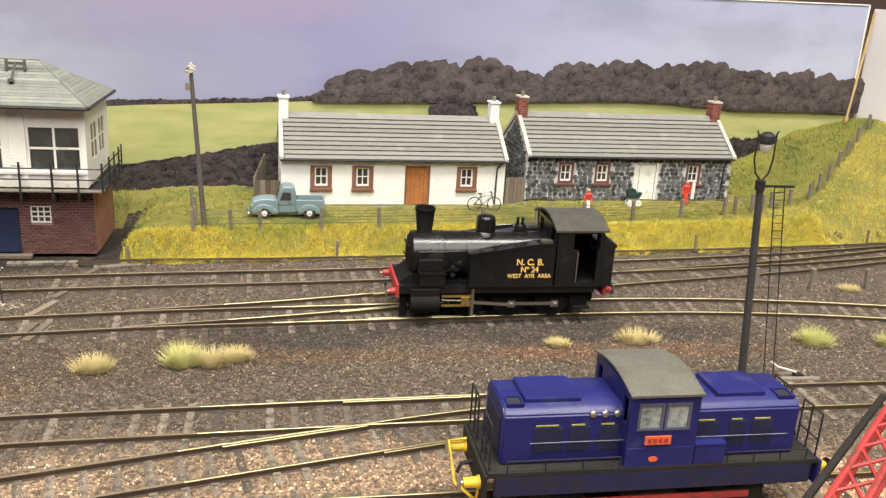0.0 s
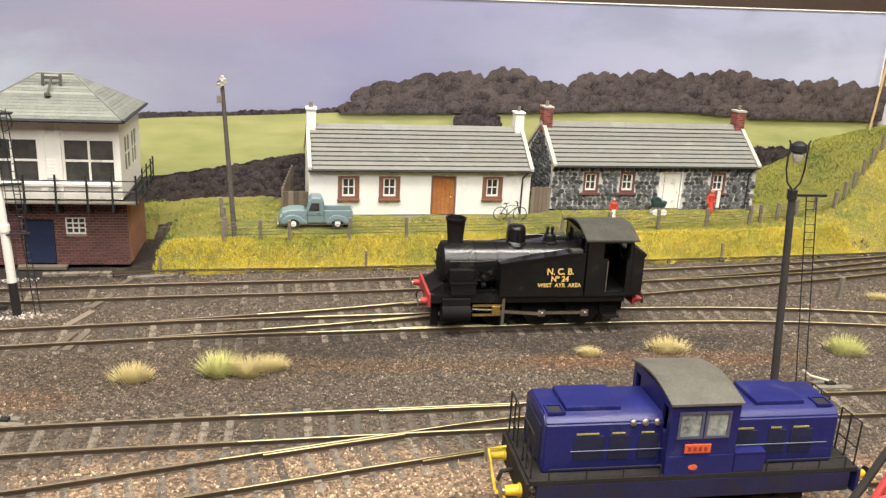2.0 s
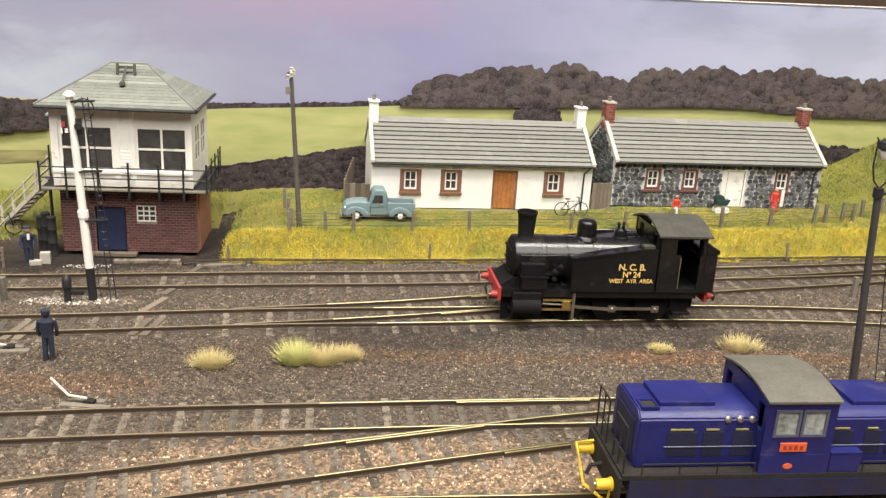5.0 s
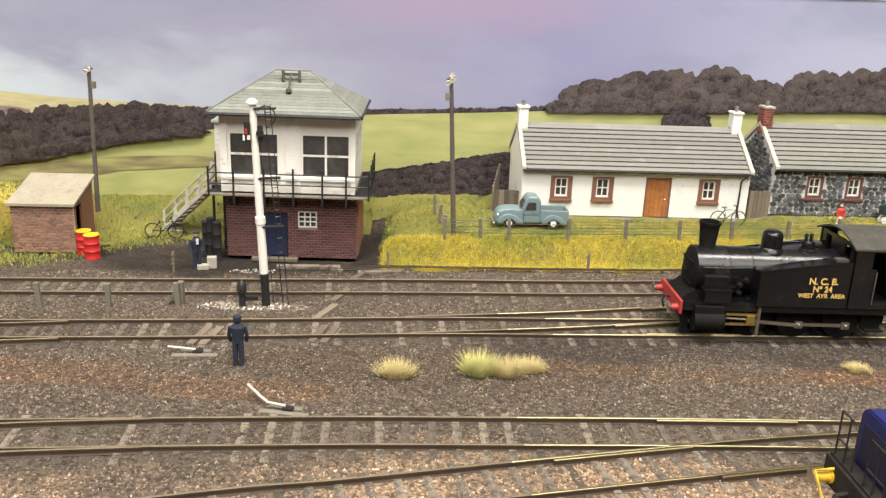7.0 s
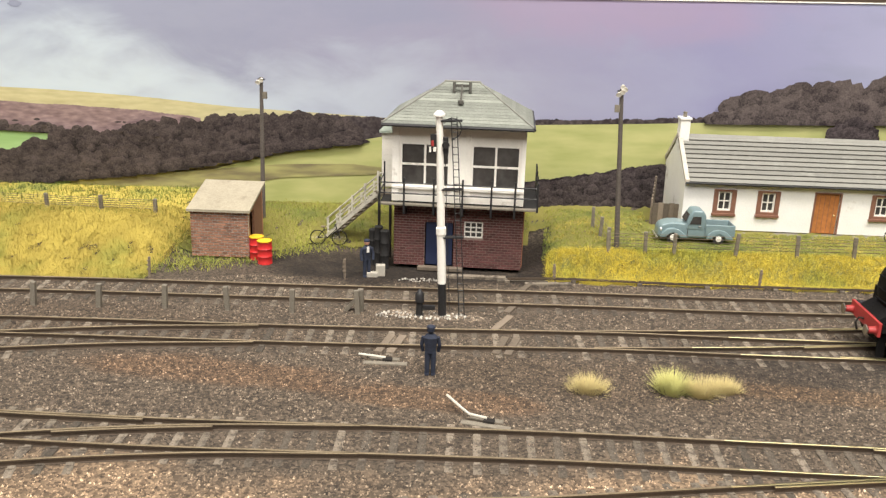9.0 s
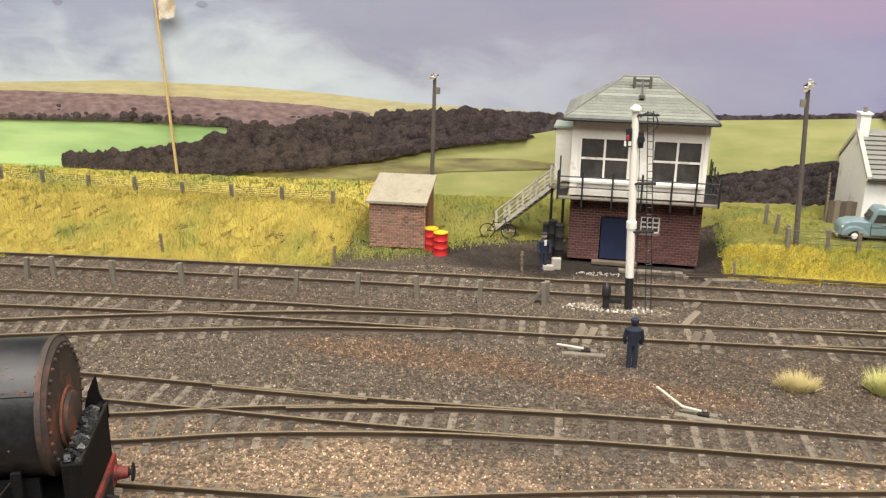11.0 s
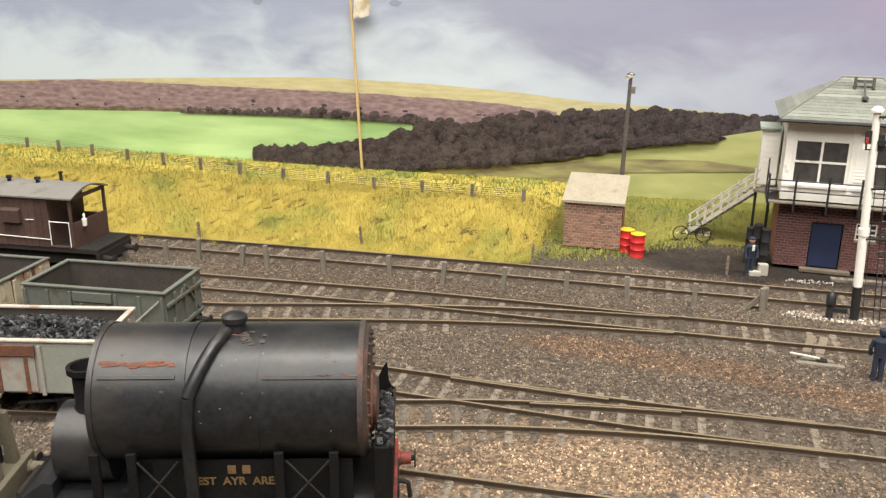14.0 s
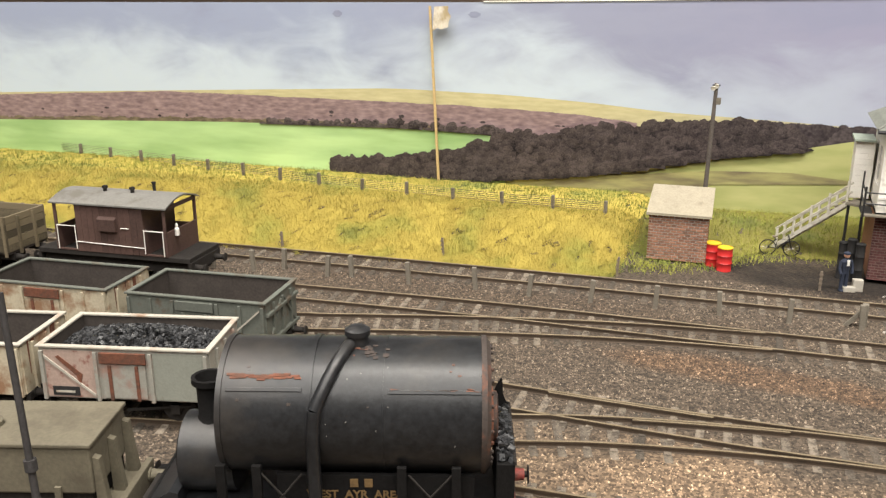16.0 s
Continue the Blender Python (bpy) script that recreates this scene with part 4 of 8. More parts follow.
# hipped roof in rows of slates
ex0, ex1, ey0, ey1 = -5.0, W + 2.3, FY - 6.0, D + 7.0
rx0, rx1, ry = 21.5, 38.0, (FY - 6 + D + 7) / 2
rz0, rz1 = 70.4, 86.8
bm = B()
c = [bm.verts.new(p) for p in ((ex0, ey0, rz0), (ex1, ey0, rz0), (ex1, ey1, rz0), (ex0, ey1, rz0), (rx0, ry, rz1), (rx1, ry, rz1))]
for q in ((0, 1, 5, 4), (1, 2, 5), (2, 3, 4, 5), (3, 0, 4), (3, 2, 1, 0)):
    bm.faces.new([c[i] for i in q])
part("roof", bm, M_dark, sb, "dark roof under the slates")
N = 15
rr = random.Random(8)
for k in range(N):
    t0, t1 = k / N, (k + 1.12) / N
    t1 = min(1.0, t1)
    fr = [(Vector((ex0, ey0, rz0)), Vector((ex1, ey0, rz0)), Vector((rx0, ry, rz1)), Vector((rx1, ry, rz1)), 18),
          (Vector((ex1, ey0, rz0)), Vector((ex1, ey1, rz0)), Vector((rx1, ry, rz1)), Vector((rx1, ry, rz1)), 14),
          (Vector((ex0, ey1, rz0)), Vector((ex0, ey0, rz0)), Vector((rx0, ry, rz1)), Vector((rx0, ry, rz1)), 14)]
    bm = B()
    for a, b, ta, tb, cnt in fr:
        nrm = (b - a).cross(ta - a).normalized()
        p0, p1 = a.lerp(ta, t0), b.lerp(tb, t0)
        q0, q1 = a.lerp(ta, t1), b.lerp(tb, t1)
        n = 1
        bm = B()
        for i in range(n):
            u0, u1 = i / n + 0.003, (i + 1) / n - 0.003
            lift = nrm * (0.24 + rr.uniform(-0.05, 0.05))
            low = nrm * 0.10
            vs = [p0.lerp(p1, u0) + lift, p0.lerp(p1, u1) + lift, q0.lerp(q1, u1) + low, q0.lerp(q1, u0) + low,
                  p0.lerp(p1, u0) - low, p0.lerp(p1, u1) - low]
            g = [bm.verts.new(v) for v in vs]
            bm.faces.new((g[0], g[1], g[2], g[3]))
            bm.faces.new((g[4], g[5], g[1], g[0]))
        part("slate_course", bm, shade("slate_row", (0.215, 0.228, 0.20), 0.85, vary=0.2, each=0.35, coarse=160, bump=0.3) if "slate_row" not in bpy.data.materials else bpy.data.materials["slate_row"], sb, "course of grey green slates")
part("gutter", rod(B(), (ex0, ey0 - 0.4, rz0 - 0.6), (ex1, ey0 - 0.4, rz0 - 0.6), 0.75, n=8), M_black, sb, "black gutter")
part("gutter", rod(B(), (ex1 + 0.3, ey0, rz0 - 0.6), (ex1 + 0.3, ey1, rz0 - 0.6), 0.75, n=8), M_black, sb)
for a, b in (((ex0, ey0), rx0), ((ex1, ey0), rx1)):
    part("hip_ridge", rod(B(), (*a, rz0 + 0.5), (b, ry, rz1 + 0.3), 0.4, n=6), M_tile, sb)
part("ridge", rod(B(), (rx0 - 0.5, ry, rz1 + 0.4), (rx1 + 0.5, ry, rz1 + 0.4), 0.5, n=6), M_tile, sb)
bm = B()
sy, sz = ey0 + (ry - ey0) * 0.80, rz0 + (rz1 - rz0) * 0.80
rod(bm, (30, ey0 + (ry - ey0) * 0.45, rz0 + 9), (30, sy - 1.5, sz + 3), 0.5, n=6)
lathe(bm, [(1.4, -0.5), (1.3, 0.8), (0.6, 1.2)], 10, Matrix.Translation((30, ey0 + (ry - ey0) * 0.45, rz0 + 9)))
box(bm, 26.8, 33.2, sy - 2.2, sy - 1.2, sz + 1.9, sz + 3.1)
for x in (26.2, 33.8):
    rod(bm, (x, sy - 2.5, sz - 0.8), (x, sy - 1.8, sz + 4.2), 0.7, n=8)
part("roof_bracket", bm, shade("weathered_pipe", (0.085, 0.082, 0.072), 0.8, vary=0.25), sb, "small stove pipe bracket on the slope")
# porch and stairs
part("porch", box(B(), -10, -1.6, 25, 40, 32.4, 60, 0.2), M_white, sb, "boarded entrance porch")
for k in range(10):
    part("porch_board", box(B(), -10, -1.7, 24.7, 25.2, 33 + k * 2.7, 35.4 + k * 2.7), M_white, sb)
part("porch_roof", box(B(), -11.2, -1.6, 23, 42, 60.1, 61.3, 0.2), M_slate, sb, "flat grey porch roof")
M_stair = shade("weathered_white_wood", (0.62, 0.59, 0.51), 0.8, vary=0.15, dirt=(0.33, 0.3, 0.24), dirt_amount=0.4, dirt_scale=120)
st = thing("outside_staircase", -172.5, 449.0, 3.2, BOXT - 29, "weathered white wooden outside staircase of the signal box", "stairs")
LEN, RISE = 33.5, 30.3
for y in (0, 7.5):
    bm = slab(B(), [(-LEN, -0.5), (-LEN - 3, -0.5), (0, RISE), (3, RISE)], y, y + 0.8)
    part("stringer", bm, M_stair, st)
    for z in (5, 9.5):
        part("handrail", rod(B(), (-LEN - 1, y + 0.4, z), (2, y + 0.4, RISE + z), 0.45, n=6), M_stair, st)
    for k in range(5):
        x = -LEN + LEN * k / 4
        part("post", box(B(), x - 0.5, x + 0.5, y, y + 0.8, RISE * (x + LEN) / LEN, RISE * (x + LEN) / LEN + 10), M_stair, st)
for k in range(11):
    x = -LEN + LEN * (k + 0.5) / 11
    part("tread", box(B(), x - 1.3, x + 1.3, 0.8, 7.5, RISE * (k + 0.5) / 11, RISE * (k + 0.5) / 11 + 0.6), M_oldwood, st)
part("landing", box(B(), 0.5, 9.5, -2, 16, RISE - 1.2, RISE, 0.1), M_post, st)
for x in (1.5, 8.5):
    part("landing_post", box(B(), x - 0.5, x + 0.5, -1, 0, -6.5, RISE - 1.2), M_blackmatt, st)

# brick hut
M_hutroof = shade("stained_felt", (0.36, 0.32, 0.24), 0.9, vary=0.2, coarse=120, dirt=(0.22, 0.19, 0.14))
hut = thing("lamp_hut", -261.0, 424.0, 1.2, 5.0, "small brown brick lineside hut with sloping concrete roof", "hut")
hut.scale = (0.95, 1.12, 1.03)
part("front_wall", box(B(), 0, 30, 0, 1.2, 0, 22.5), M_pointing, hut)
part("brickwork", brick_face(B(), 0, 30, 0, 22.5, 0, [], 1.4, 2.9, seed=2), M_brickrow2, hut, "brown brick courses")
for x0, holes_ in ((0.0, []), (28.8, [(3.5, 11, 0, 21)])):
    bm = B()
    pierced(bm, 1.2, 26, 0, 22.5, 0, 1.2, holes_)
    bmesh.ops.transform(bm, matrix=Matrix(((0, 1, 0, x0), (1, 0, 0, 0), (0, 0, 1, 0), (0, 0, 0, 1))), verts=bm.verts)
    part("side_wall", bm, M_brick2, hut)
part("back_wall", box(B(), 0, 30, 26, 27.2, 0, 28.5), M_brick2, hut)
part("gable", slab(B(), [(1.2, 22.5), (26, 22.5), (26, 28.5)], 28.8, 30.0, "x"), M_brick2, hut)
part("gable", slab(B(), [(1.2, 22.5), (26, 22.5), (26, 28.5)], 0.0, 1.2, "x"), M_brick2, hut)
# Black sheet inside, put there for the shade behind the doorway.
part("doorway_dark", box(B(), 20, 20.5, 2, 25, 0, 22), M_blackmatt, hut)
part("roof", slab(B(), [(-1.6, 22.3), (-1.6, 23.5), (28.5, 30.6), (28.5, 29.4)], -1.4, 31.4, "x"), M_hutroof, hut, "pale sloping roof slab")


# cottages
def cottage(x, y, z, turn, w, wall_h, ridge_h, depth, kind, label):
    c = thing("cottage", x, y, z, turn, label, "cottage", "row of cottages")
    white = kind == "white"
    doors = [(69, 81.5)] if white else [(67.5, 80.5)]
    wins = [(17.6, 25.6), (40.4, 48.4), (99.6, 107.6)] if white else [(20.0, 27.6), (42.6, 50.2), (100.6, 108.2)]
    wz0, wz1 = (10.2, 21.3) if white else (10.8, 21.3)
    dz = 21.6
    hl = [(a, b, 0.0, dz) for a, b in doors] + [(a, b, wz0, wz1) for a, b in wins]
    wall = part("front_wall", pierced(B(), 0, w, 0, wall_h, 0, 2.0, hl), M_render if white else M_pointing, c, "whitewashed wall" if white else "pale mortar pointing")
    for x0 in (0.0, w - 2.0):
        part("gable_wall", slab(B(), [(2.0, 0), (depth, 0), (depth, wall_h), (depth / 2, ridge_h - 0.5), (2.0, wall_h)], x0, x0 + 2.0, "x"), M_render if white else M_pointing, c)
    part("back_wall", box(B(), 2, w - 2, depth - 2, depth, 0, wall_h), M_render if white else M_rubble, c)
    # Black board added behind the windows as the shade of the rooms.
    part("inside_dark", box(B(), 2.2, w - 2.2, 8, 9, 0, wall_h - 1), M_blackmatt, c)
    for a, b in doors:
        d = part("door", box(B(), a + 0.2, b - 0.2, 0.7, 1.5, 0, dz - 0.2, 0.1), M_wood if white else M_white, c, "varnished brown wooden door" if white else "white painted door")
        part("door_knob", lathe(B(), [(0.1, 0), (0.5, 0.2), (0.4, 0.6), (0.1, 0.8)], 8, Matrix.Translation((b - 1.8, 0.7, 10)) @ Matrix.Rotation(radians(90), 4, "X")), M_railtop, d)
        bm = B()
        for i in range(1, 5 if white else 2):
            box(bm, a + (b - a) * i / 5 - 0.12, a + (b - a) * i / 5 + 0.12, 0.6, 0.72, 0.6, dz - 1)
        part("door_groove", bm, M_brown if white else M_post, d)
        if not white:
            part("door_frame", pierced(B(), a - 0.9, b + 0.9, 0, dz + 0.6, -0.2, 0.5, [(a, b, 0, dz)]), M_render, c)
        else:
            part("door_frame", pierced(B(), a - 0.9, b + 0.9, 0, dz + 0.7, -0.3, 0.5, [(a, b, 0, dz)]), M_brown, c)
    for a, b in wins:
        q = 1.9 if white else 0.8
        part("surround", pierced(B(), a - q, b + q, wz0 - 2.2, wz1 + 0.7, -0.45, 0.4, [(a + 0.4, b - 0.4, wz0 + 0.3, wz1 - 0.3)]), M_brown if white else M_redbrown, c, "painted stone surround")
        part("sill", box(B(), a - 2.2, b + 2.2, -1.3, 0.2, wz0 - 2.4, wz0 - 1.0, 0.2), M_brown if white else M_redbrown, c)
        window_in(c, a + 0.3, b - 0.3, wz0 + 0.2, wz1 - 0.2, 0.5, 2, 2, 0.6, 1.0)
    # roof: one long board for each course, front and back
    half = depth / 2
    slope = Vector((0, half + 2.2, ridge_h - wall_h + 1.0))
    rows = 10
    bm = slab(B(), [(-2.2, wall_h - 1.0), (half, ridge_h), (depth + 2.2, wall_h - 1.0)], 0.5, w - 0.5, "x")
    part("roof", bm, M_dark, c, "dark roof under the boards")
    nrm = Vector((0, -slope.z, slope.y)).normalized()
    for side in (0, 1):
        for k in range(rows):
            t0, t1 = k / rows, min(1.0, (k + 0.93) / rows)
            b0 = Vector((0, -2.2, wall_h - 1.0)) + slope * t0
            b1 = Vector((0, -2.2, wall_h - 1.0)) + slope * t1
            prof = [b0 + nrm * 0.2, b0 + nrm * 1.25, b1 + nrm * 0.55, b1 + nrm * 0.1]
            if side:
                prof = [Vector((0, depth - p.y, p.z)) for p in prof]
            j = rr.uniform(-0.15, 0.15)
            part("roof_board", slab(B(), [(p.y, p.z) for p in prof], 1.6 + j, w - 1.6 + j, "x"), M_tile, c)
    part("ridge_tile", slab(B(), [(half - 2.0, ridge_h - 0.4), (half, ridge_h + 1.6), (half + 2.0, ridge_h - 0.4)], 3, w - 3, "x"), M_tile, c)
    for x0 in (-0.8, w - 1.4):
        part("coping", slab(B(), [(-3, wall_h - 1.2), (-3, wall_h + 0.9), (half, ridge_h + 2.2), (depth + 3, wall_h + 0.9), (depth + 3, wall_h - 1.2), (half, ridge_h - 0.2)], x0, x0 + 2.2, "x"), M_concrete, c, "pale coping stones")
    part("gutter", rod(B(), (-0.5, -2.6, wall_h - 0.9), (w + 0.5, -2.6, wall_h - 0.9), 0.7, n=8), M_black, c)
    part("downpipe", path_rod(B(), [(w - 2, -2.4, wall_h - 1.2), (w - 5, -0.7, wall_h - 5), (w - 5.2, -0.7, 0.2)], 0.45), M_black, c)
    for x0 in (2.2, w - 2.2):
        ch = part("chimney", box(B(), x0 - 2.6, x0 + 2.6, half - 3.5, half + 3.5, ridge_h - 6, ridge_h + 9.5, 0.15), M_render if white else M_mortar, c, "tall end chimney")
        if not white:
            bm = B()
            for k in range(10):
                z = ridge_h - 4 + k * 1.35
                for q in range(3):
                    box(bm, x0 - 2.9 + q * 1.95, x0 - 1.15 + q * 1.95, half - 3.8, half + 3.8, z, z + 1.05)
            part("chimney_bricks", bm, M_chimney, ch, "red chimney bricks")
        part("chimney_cap", box(B(), x0 - 3.2, x0 + 3.2, half - 4.1, half + 4.1, ridge_h + 9.5, ridge_h + 10.6, 0.2), M_concrete if not white else M_render, ch)
        part("chimney_pot", lathe(B(), [(1.2, 0), (1.0, 2.2), (1.15, 2.3), (1.1, 2.8), (0.6, 2.9)], 10, Matrix.Translation((x0, half, ridge_h + 10.6))), M_post, ch)
    return c, wall, hl


cottage(-15.5, 489.0, 12.6, 4.2, 126.0, 26.3, 45.2, 52.0, "white", "long low whitewashed cottage with grey boarded roof")
cb, cbwall, cbholes = cottage(122.5, 497.5, 16.2, 4.2, 129.0, 26.3, 45.6, 52.0, "stone", "long low grey rubble stone cottage with grey roof")
# gate between the cottages and fence panel beside the white one
for x, y, w, h, t in ((111, 497, 11.5, 17, 4), (-30, 496, 14.5, 13, 4)):
    g = thing("yard_gate", x, y, float(height(x, y)) - 0.5, t, "grey brown boarded yard gate beside a cottage", "gate")
    for k in range(5):
        part("board", box(B(), w * k / 5 + 0.08, w * (k + 1) / 5 - 0.08, 0, 1.0, 0, h + (0.3 if k % 2 else 0)), M_oldwood, g)
    part("ledge", box(B(), 0.2, w - 0.2, 1.0, 1.7, h * 0.7, h * 0.7 + 1.5), M_oldwood, g)
sf = thing("yard_screen", -30, 498, float(height(-30, 498)) - 0.5, 80, "dark boarded screen fence running back beside the white cottage", "fence")
for k in range(8):
    part("board", box(B(), k * 3.2, k * 3.2 + 3.0, 0, 0.9, 0, 15 + k * 1.1), M_oldwood, sf)
# kerb and path in front of the cottages
v, f = grid(-40, 262, lambda x: 482 + 0.075 * x, lambda x: 492 + 0.085 * x, 60, 5, lift=0.35)
tagged(new("pavement", raw_mesh("pavement", v, f, M_post)), "narrow grey path along the cottage fronts", "path", kind="structure")


# ---- fences, posts and poles ----
def fence(xs, yf, h, lean_seed, wires, label, category="fence", thick=0.85):
    r = random.Random(lean_seed)
    fc = thing("wire_fence", xs[0], yf(xs[0]), 0, 0, label, category)
    tops = []
    for x in xs:
        y = yf(x)
        z = float(height(x, y))
        bm = box(B(), -thick, thick, -thick, thick, -1.5, h + r.uniform(-0.6, 0.6), 0.2)
        bmesh.ops.transform(bm, matrix=Matrix.Rotation(radians(r.uniform(-4, 4)), 4, "Y"), verts=bm.verts)
        part("fence_post", bm, M_post, fc, at=(x - xs[0], y - yf(xs[0]), z))
        tops.append((x - xs[0], y - yf(xs[0]), z))
    for k in range(wires):
        hh = h * (0.35 + 0.55 * k / max(1, wires - 1))
        part("wire", path_rod(B(), [(a, b - 1.0, c + hh) for a, b, c in tops], 0.11, 5), M_oldwood, fc, "thin grey fence wire")
    return fc


fence([-56, -38, -24, 6, 36, 64, 92, 122, 150, 181, 212, 241, 249, 268], lambda x: 451 + 0.10 * x + 0.00022 * max(0, x) ** 2 - 0.0000 * x, 11.5, 4, 5, "grey post and wire fence in front of the cottages")
fence([-62, -59, -56], lambda x: 452 + (x + 56) * -5.5, 11.5, 9, 4, "short post and wire fence running back beside the pole")
fence([-770 + 28.4 * k for k in range(18)], lambda x: float(np.interp(x, [-770, -648, -584, -532, -464, -380, -285], [446, 443, 439, 437, 432.5, 436, 442])), 8.0, 6, 5, "weathered post and wire fence along the bank top")
def hill_fence_y(x):
    return float(np.interp(x, [244, 271, 308, 331, 357, 400], [490, 497.5, 511.5, 531, 555, 594]))


fence([262, 277, 292, 308, 320, 332, 345, 357, 372, 388], hill_fence_y, 11, 12, 4, "post and wire fence climbing the hillside")


def post(x, y, h, w, name, label, mat, group, n=0):
    r = random.Random(int(x * 7) + 3)
    z = float(height(x, y))
    bm = box(B(), -w, w, -w, w, -1.5, h, 0.25)
    if n:
        for k in range(3):
            box(bm, -w * 1.6, w * 1.2, -w * 1.5, -w, h * (0.35 + 0.22 * k), h * (0.35 + 0.22 * k) + 0.7)
    bmesh.ops.transform(bm, matrix=Matrix.Rotation(radians(r.uniform(-5, 5)), 4, "Y"), verts=bm.verts)
    solid(name, bm, mat, x, y, z, 5, label, "post", group)


for x, y in ((-452, 324), (-431, 328), (-419, 336), (-394, 335), (-383, 339), (-354, 341), (-323, 346), (-298, 347), (-271, 350), (-244, 354), (-218, 357), (-191, 359), (-164, 363), (214, 393), (243, 392), (273, 393)):
    post(x, y, 10.5, 1.0, "concrete_post", "grey square concrete post between two tracks", M_post, "concrete posts")
for x, y in ((-440, 366), (-356, 385), (-269, 393), (-180, 408), (-82, 421), (14, 431.5), (113, 442), (210, 453), (321, 466)):
    post(x, y, 9.5, 0.55, "signal_wire_post", "thin dark signal wire post at the bank foot", M_oldwood, "signal wire posts", 1)
solid("stay_post", slab(slab(B(), [(0, 0), (2.2, 0), (2.2, 11), (0, 11)], -1.2, 1.2), [(-7, 0), (-5, 0), (0.5, 7.5), (0, 9)], -0.8, 0.8), M_post, -164.5, 366, -0.2, 0,
      "grey post with a sloping stay", "post")


def pole(x, y, h, lean, floods):
    z = float(height(x, y))
    p = thing("yard_lamp_pole", x, y, z, 0, "tall dark timber pole with white floodlamps on top", "lamp pole", "yard lamp poles")
    bm = rod(B(), (0, 0, -2), (lean, 0, h), 1.35, 0.95, 10)
    part("pole", bm, M_polewood, p)
    part("step_box", box(B(), lean * 0.85 + (-3.2 if floods > 2 else 0.8), lean * 0.85 + (-0.8 if floods > 2 else 3.0), -1, 1, h - 11, h - 7.5, 0.2), M_post, p, "grey switch box")
    for k in range(floods):
        a = radians(-60 + 75 * k)
        m = Matrix.Translation((lean + 1.5 * math.sin(a), -1.2, h - 2.2 + 1.2 * k)) @ Matrix.Rotation(radians(115), 4, "X") @ Matrix.Rotation(a, 4, "Z")
        part("floodlamp", lathe(B(), [(0.4, -1.0), (0.7, -0.6), (1.25, 0.8), (1.3, 1.0), (1.0, 0.9), (0.3, 0.7)], 12, m), M_white, p, "small white floodlamp", True)
    part("crossarm", rod(B(), (lean - 2, 0, h - 1), (lean + 2, 0, h - 1), 0.4, n=6), M_black, p)
    return p


pole(-51.5, 452, 79, -4.5, 4)
pole(-241.5, 476, 76.5, 1.4, 2)

# semaphore signal post with ladder
sig = thing("signal_post", -129.0, 368.5, 0.0, 5.0, "tall white signal post with black foot and ladder", "signal")
sig.matrix_world = pose(U * -129.0, U * 368.5, 0, 0, -2.4, 5.0)
part("foot", lathe(B(), [(2.4, -1), (2.4, 0.6), (1.75, 0.8), (1.75, 15)], 16), M_black, sig, "black painted foot", True)
part("post", lathe(B(), [(1.75, 15), (1.75, 36), (2.1, 36.2), (2.1, 39), (1.6, 39.4), (1.35, 84)], 16), M_white, sig, "white painted post", True)
part("cap", lathe(B(), [(1.4, 84), (2.3, 84.3), (2.3, 85.1), (1.7, 85.7), (1.2, 86.3), (0.3, 86.5)], 16), M_white, sig, "white mushroom cap", True)
bm = B()
for x in (4.6, 6.8):
    rod(bm, (x + 2.4, -0.5, 0), (x, -0.5, 84), 0.22, n=5)
for k in range(27):
    z = 3 + k * 3
    q = 2.4 * (1 - z / 84)
    rod(bm, (4.6 + q, -0.5, z), (6.8 + q, -0.5, z), 0.15, n=4)
part("ladder", bm, M_black, sig, "thin black ladder")
for z in (35, 55, 82.5):
    part("platform", box(B(), 0.5, 9, -1.6, 1.0, z - 0.4, z + 0.3, 0.1), M_black, sig, "small black platform bracket")
bm = B()
pts = [(5 + 3.6 * math.sin(a), -0.5, 79.5 + 4 * math.cos(a)) for a in [radians(-60 + 20 * k) for k in range(13)]]
path_rod(bm, pts, 0.25, 5)
part("ladder_hoop", bm, M_black, sig)
part("signal_arm", box(B(), -3.6, -1.2, -1.8, -1.2, 70, 77.5, 0.2), M_blackmatt, sig, "end of the signal arm, seen edge on")
part("spectacle", lathe(B(), [(1.5, -0.4), (1.5, 0.4)], 12, Matrix.Translation((2.4, -1.5, 73)) @ Matrix.Rotation(radians(90), 4, "X")), M_blackmatt, sig)
part("signal_lamp", box(B(), 1.4, 3.4, -1.2, 0.8, 69.5, 76, 0.3), M_blackmatt, sig)
part("white_patch", box(B(), -2.6, -1.4, -2.0, -1.8, 70.6, 72.4, 0.1), M_white, sig)
part("operating_wire", rod(B(), (3.0, 0, 2), (2.0, 0, 70), 0.14, n=4), M_black, sig)

# ground signal beside it
gs = thing("ground_signal", -138.5, 366.5, 0.0, 5, "small black ground signal lamp beside the signal", "ground signal")
part("base", lathe(B(), [(2.2, -0.5), (2.2, 0.8), (1.4, 1.4), (1.3, 7)], 12), M_blackmatt, gs, smooth=True)
part("lamp_body", lathe(B(), [(1.9, 7), (1.9, 10.5), (1.0, 11.6), (0.5, 12.4)], 12), M_black, gs, smooth=True)
part("balance_arm", box(B(), 1.2, 6.5, -0.6, 0.6, 3.5, 5.5, 0.3), M_black, gs)

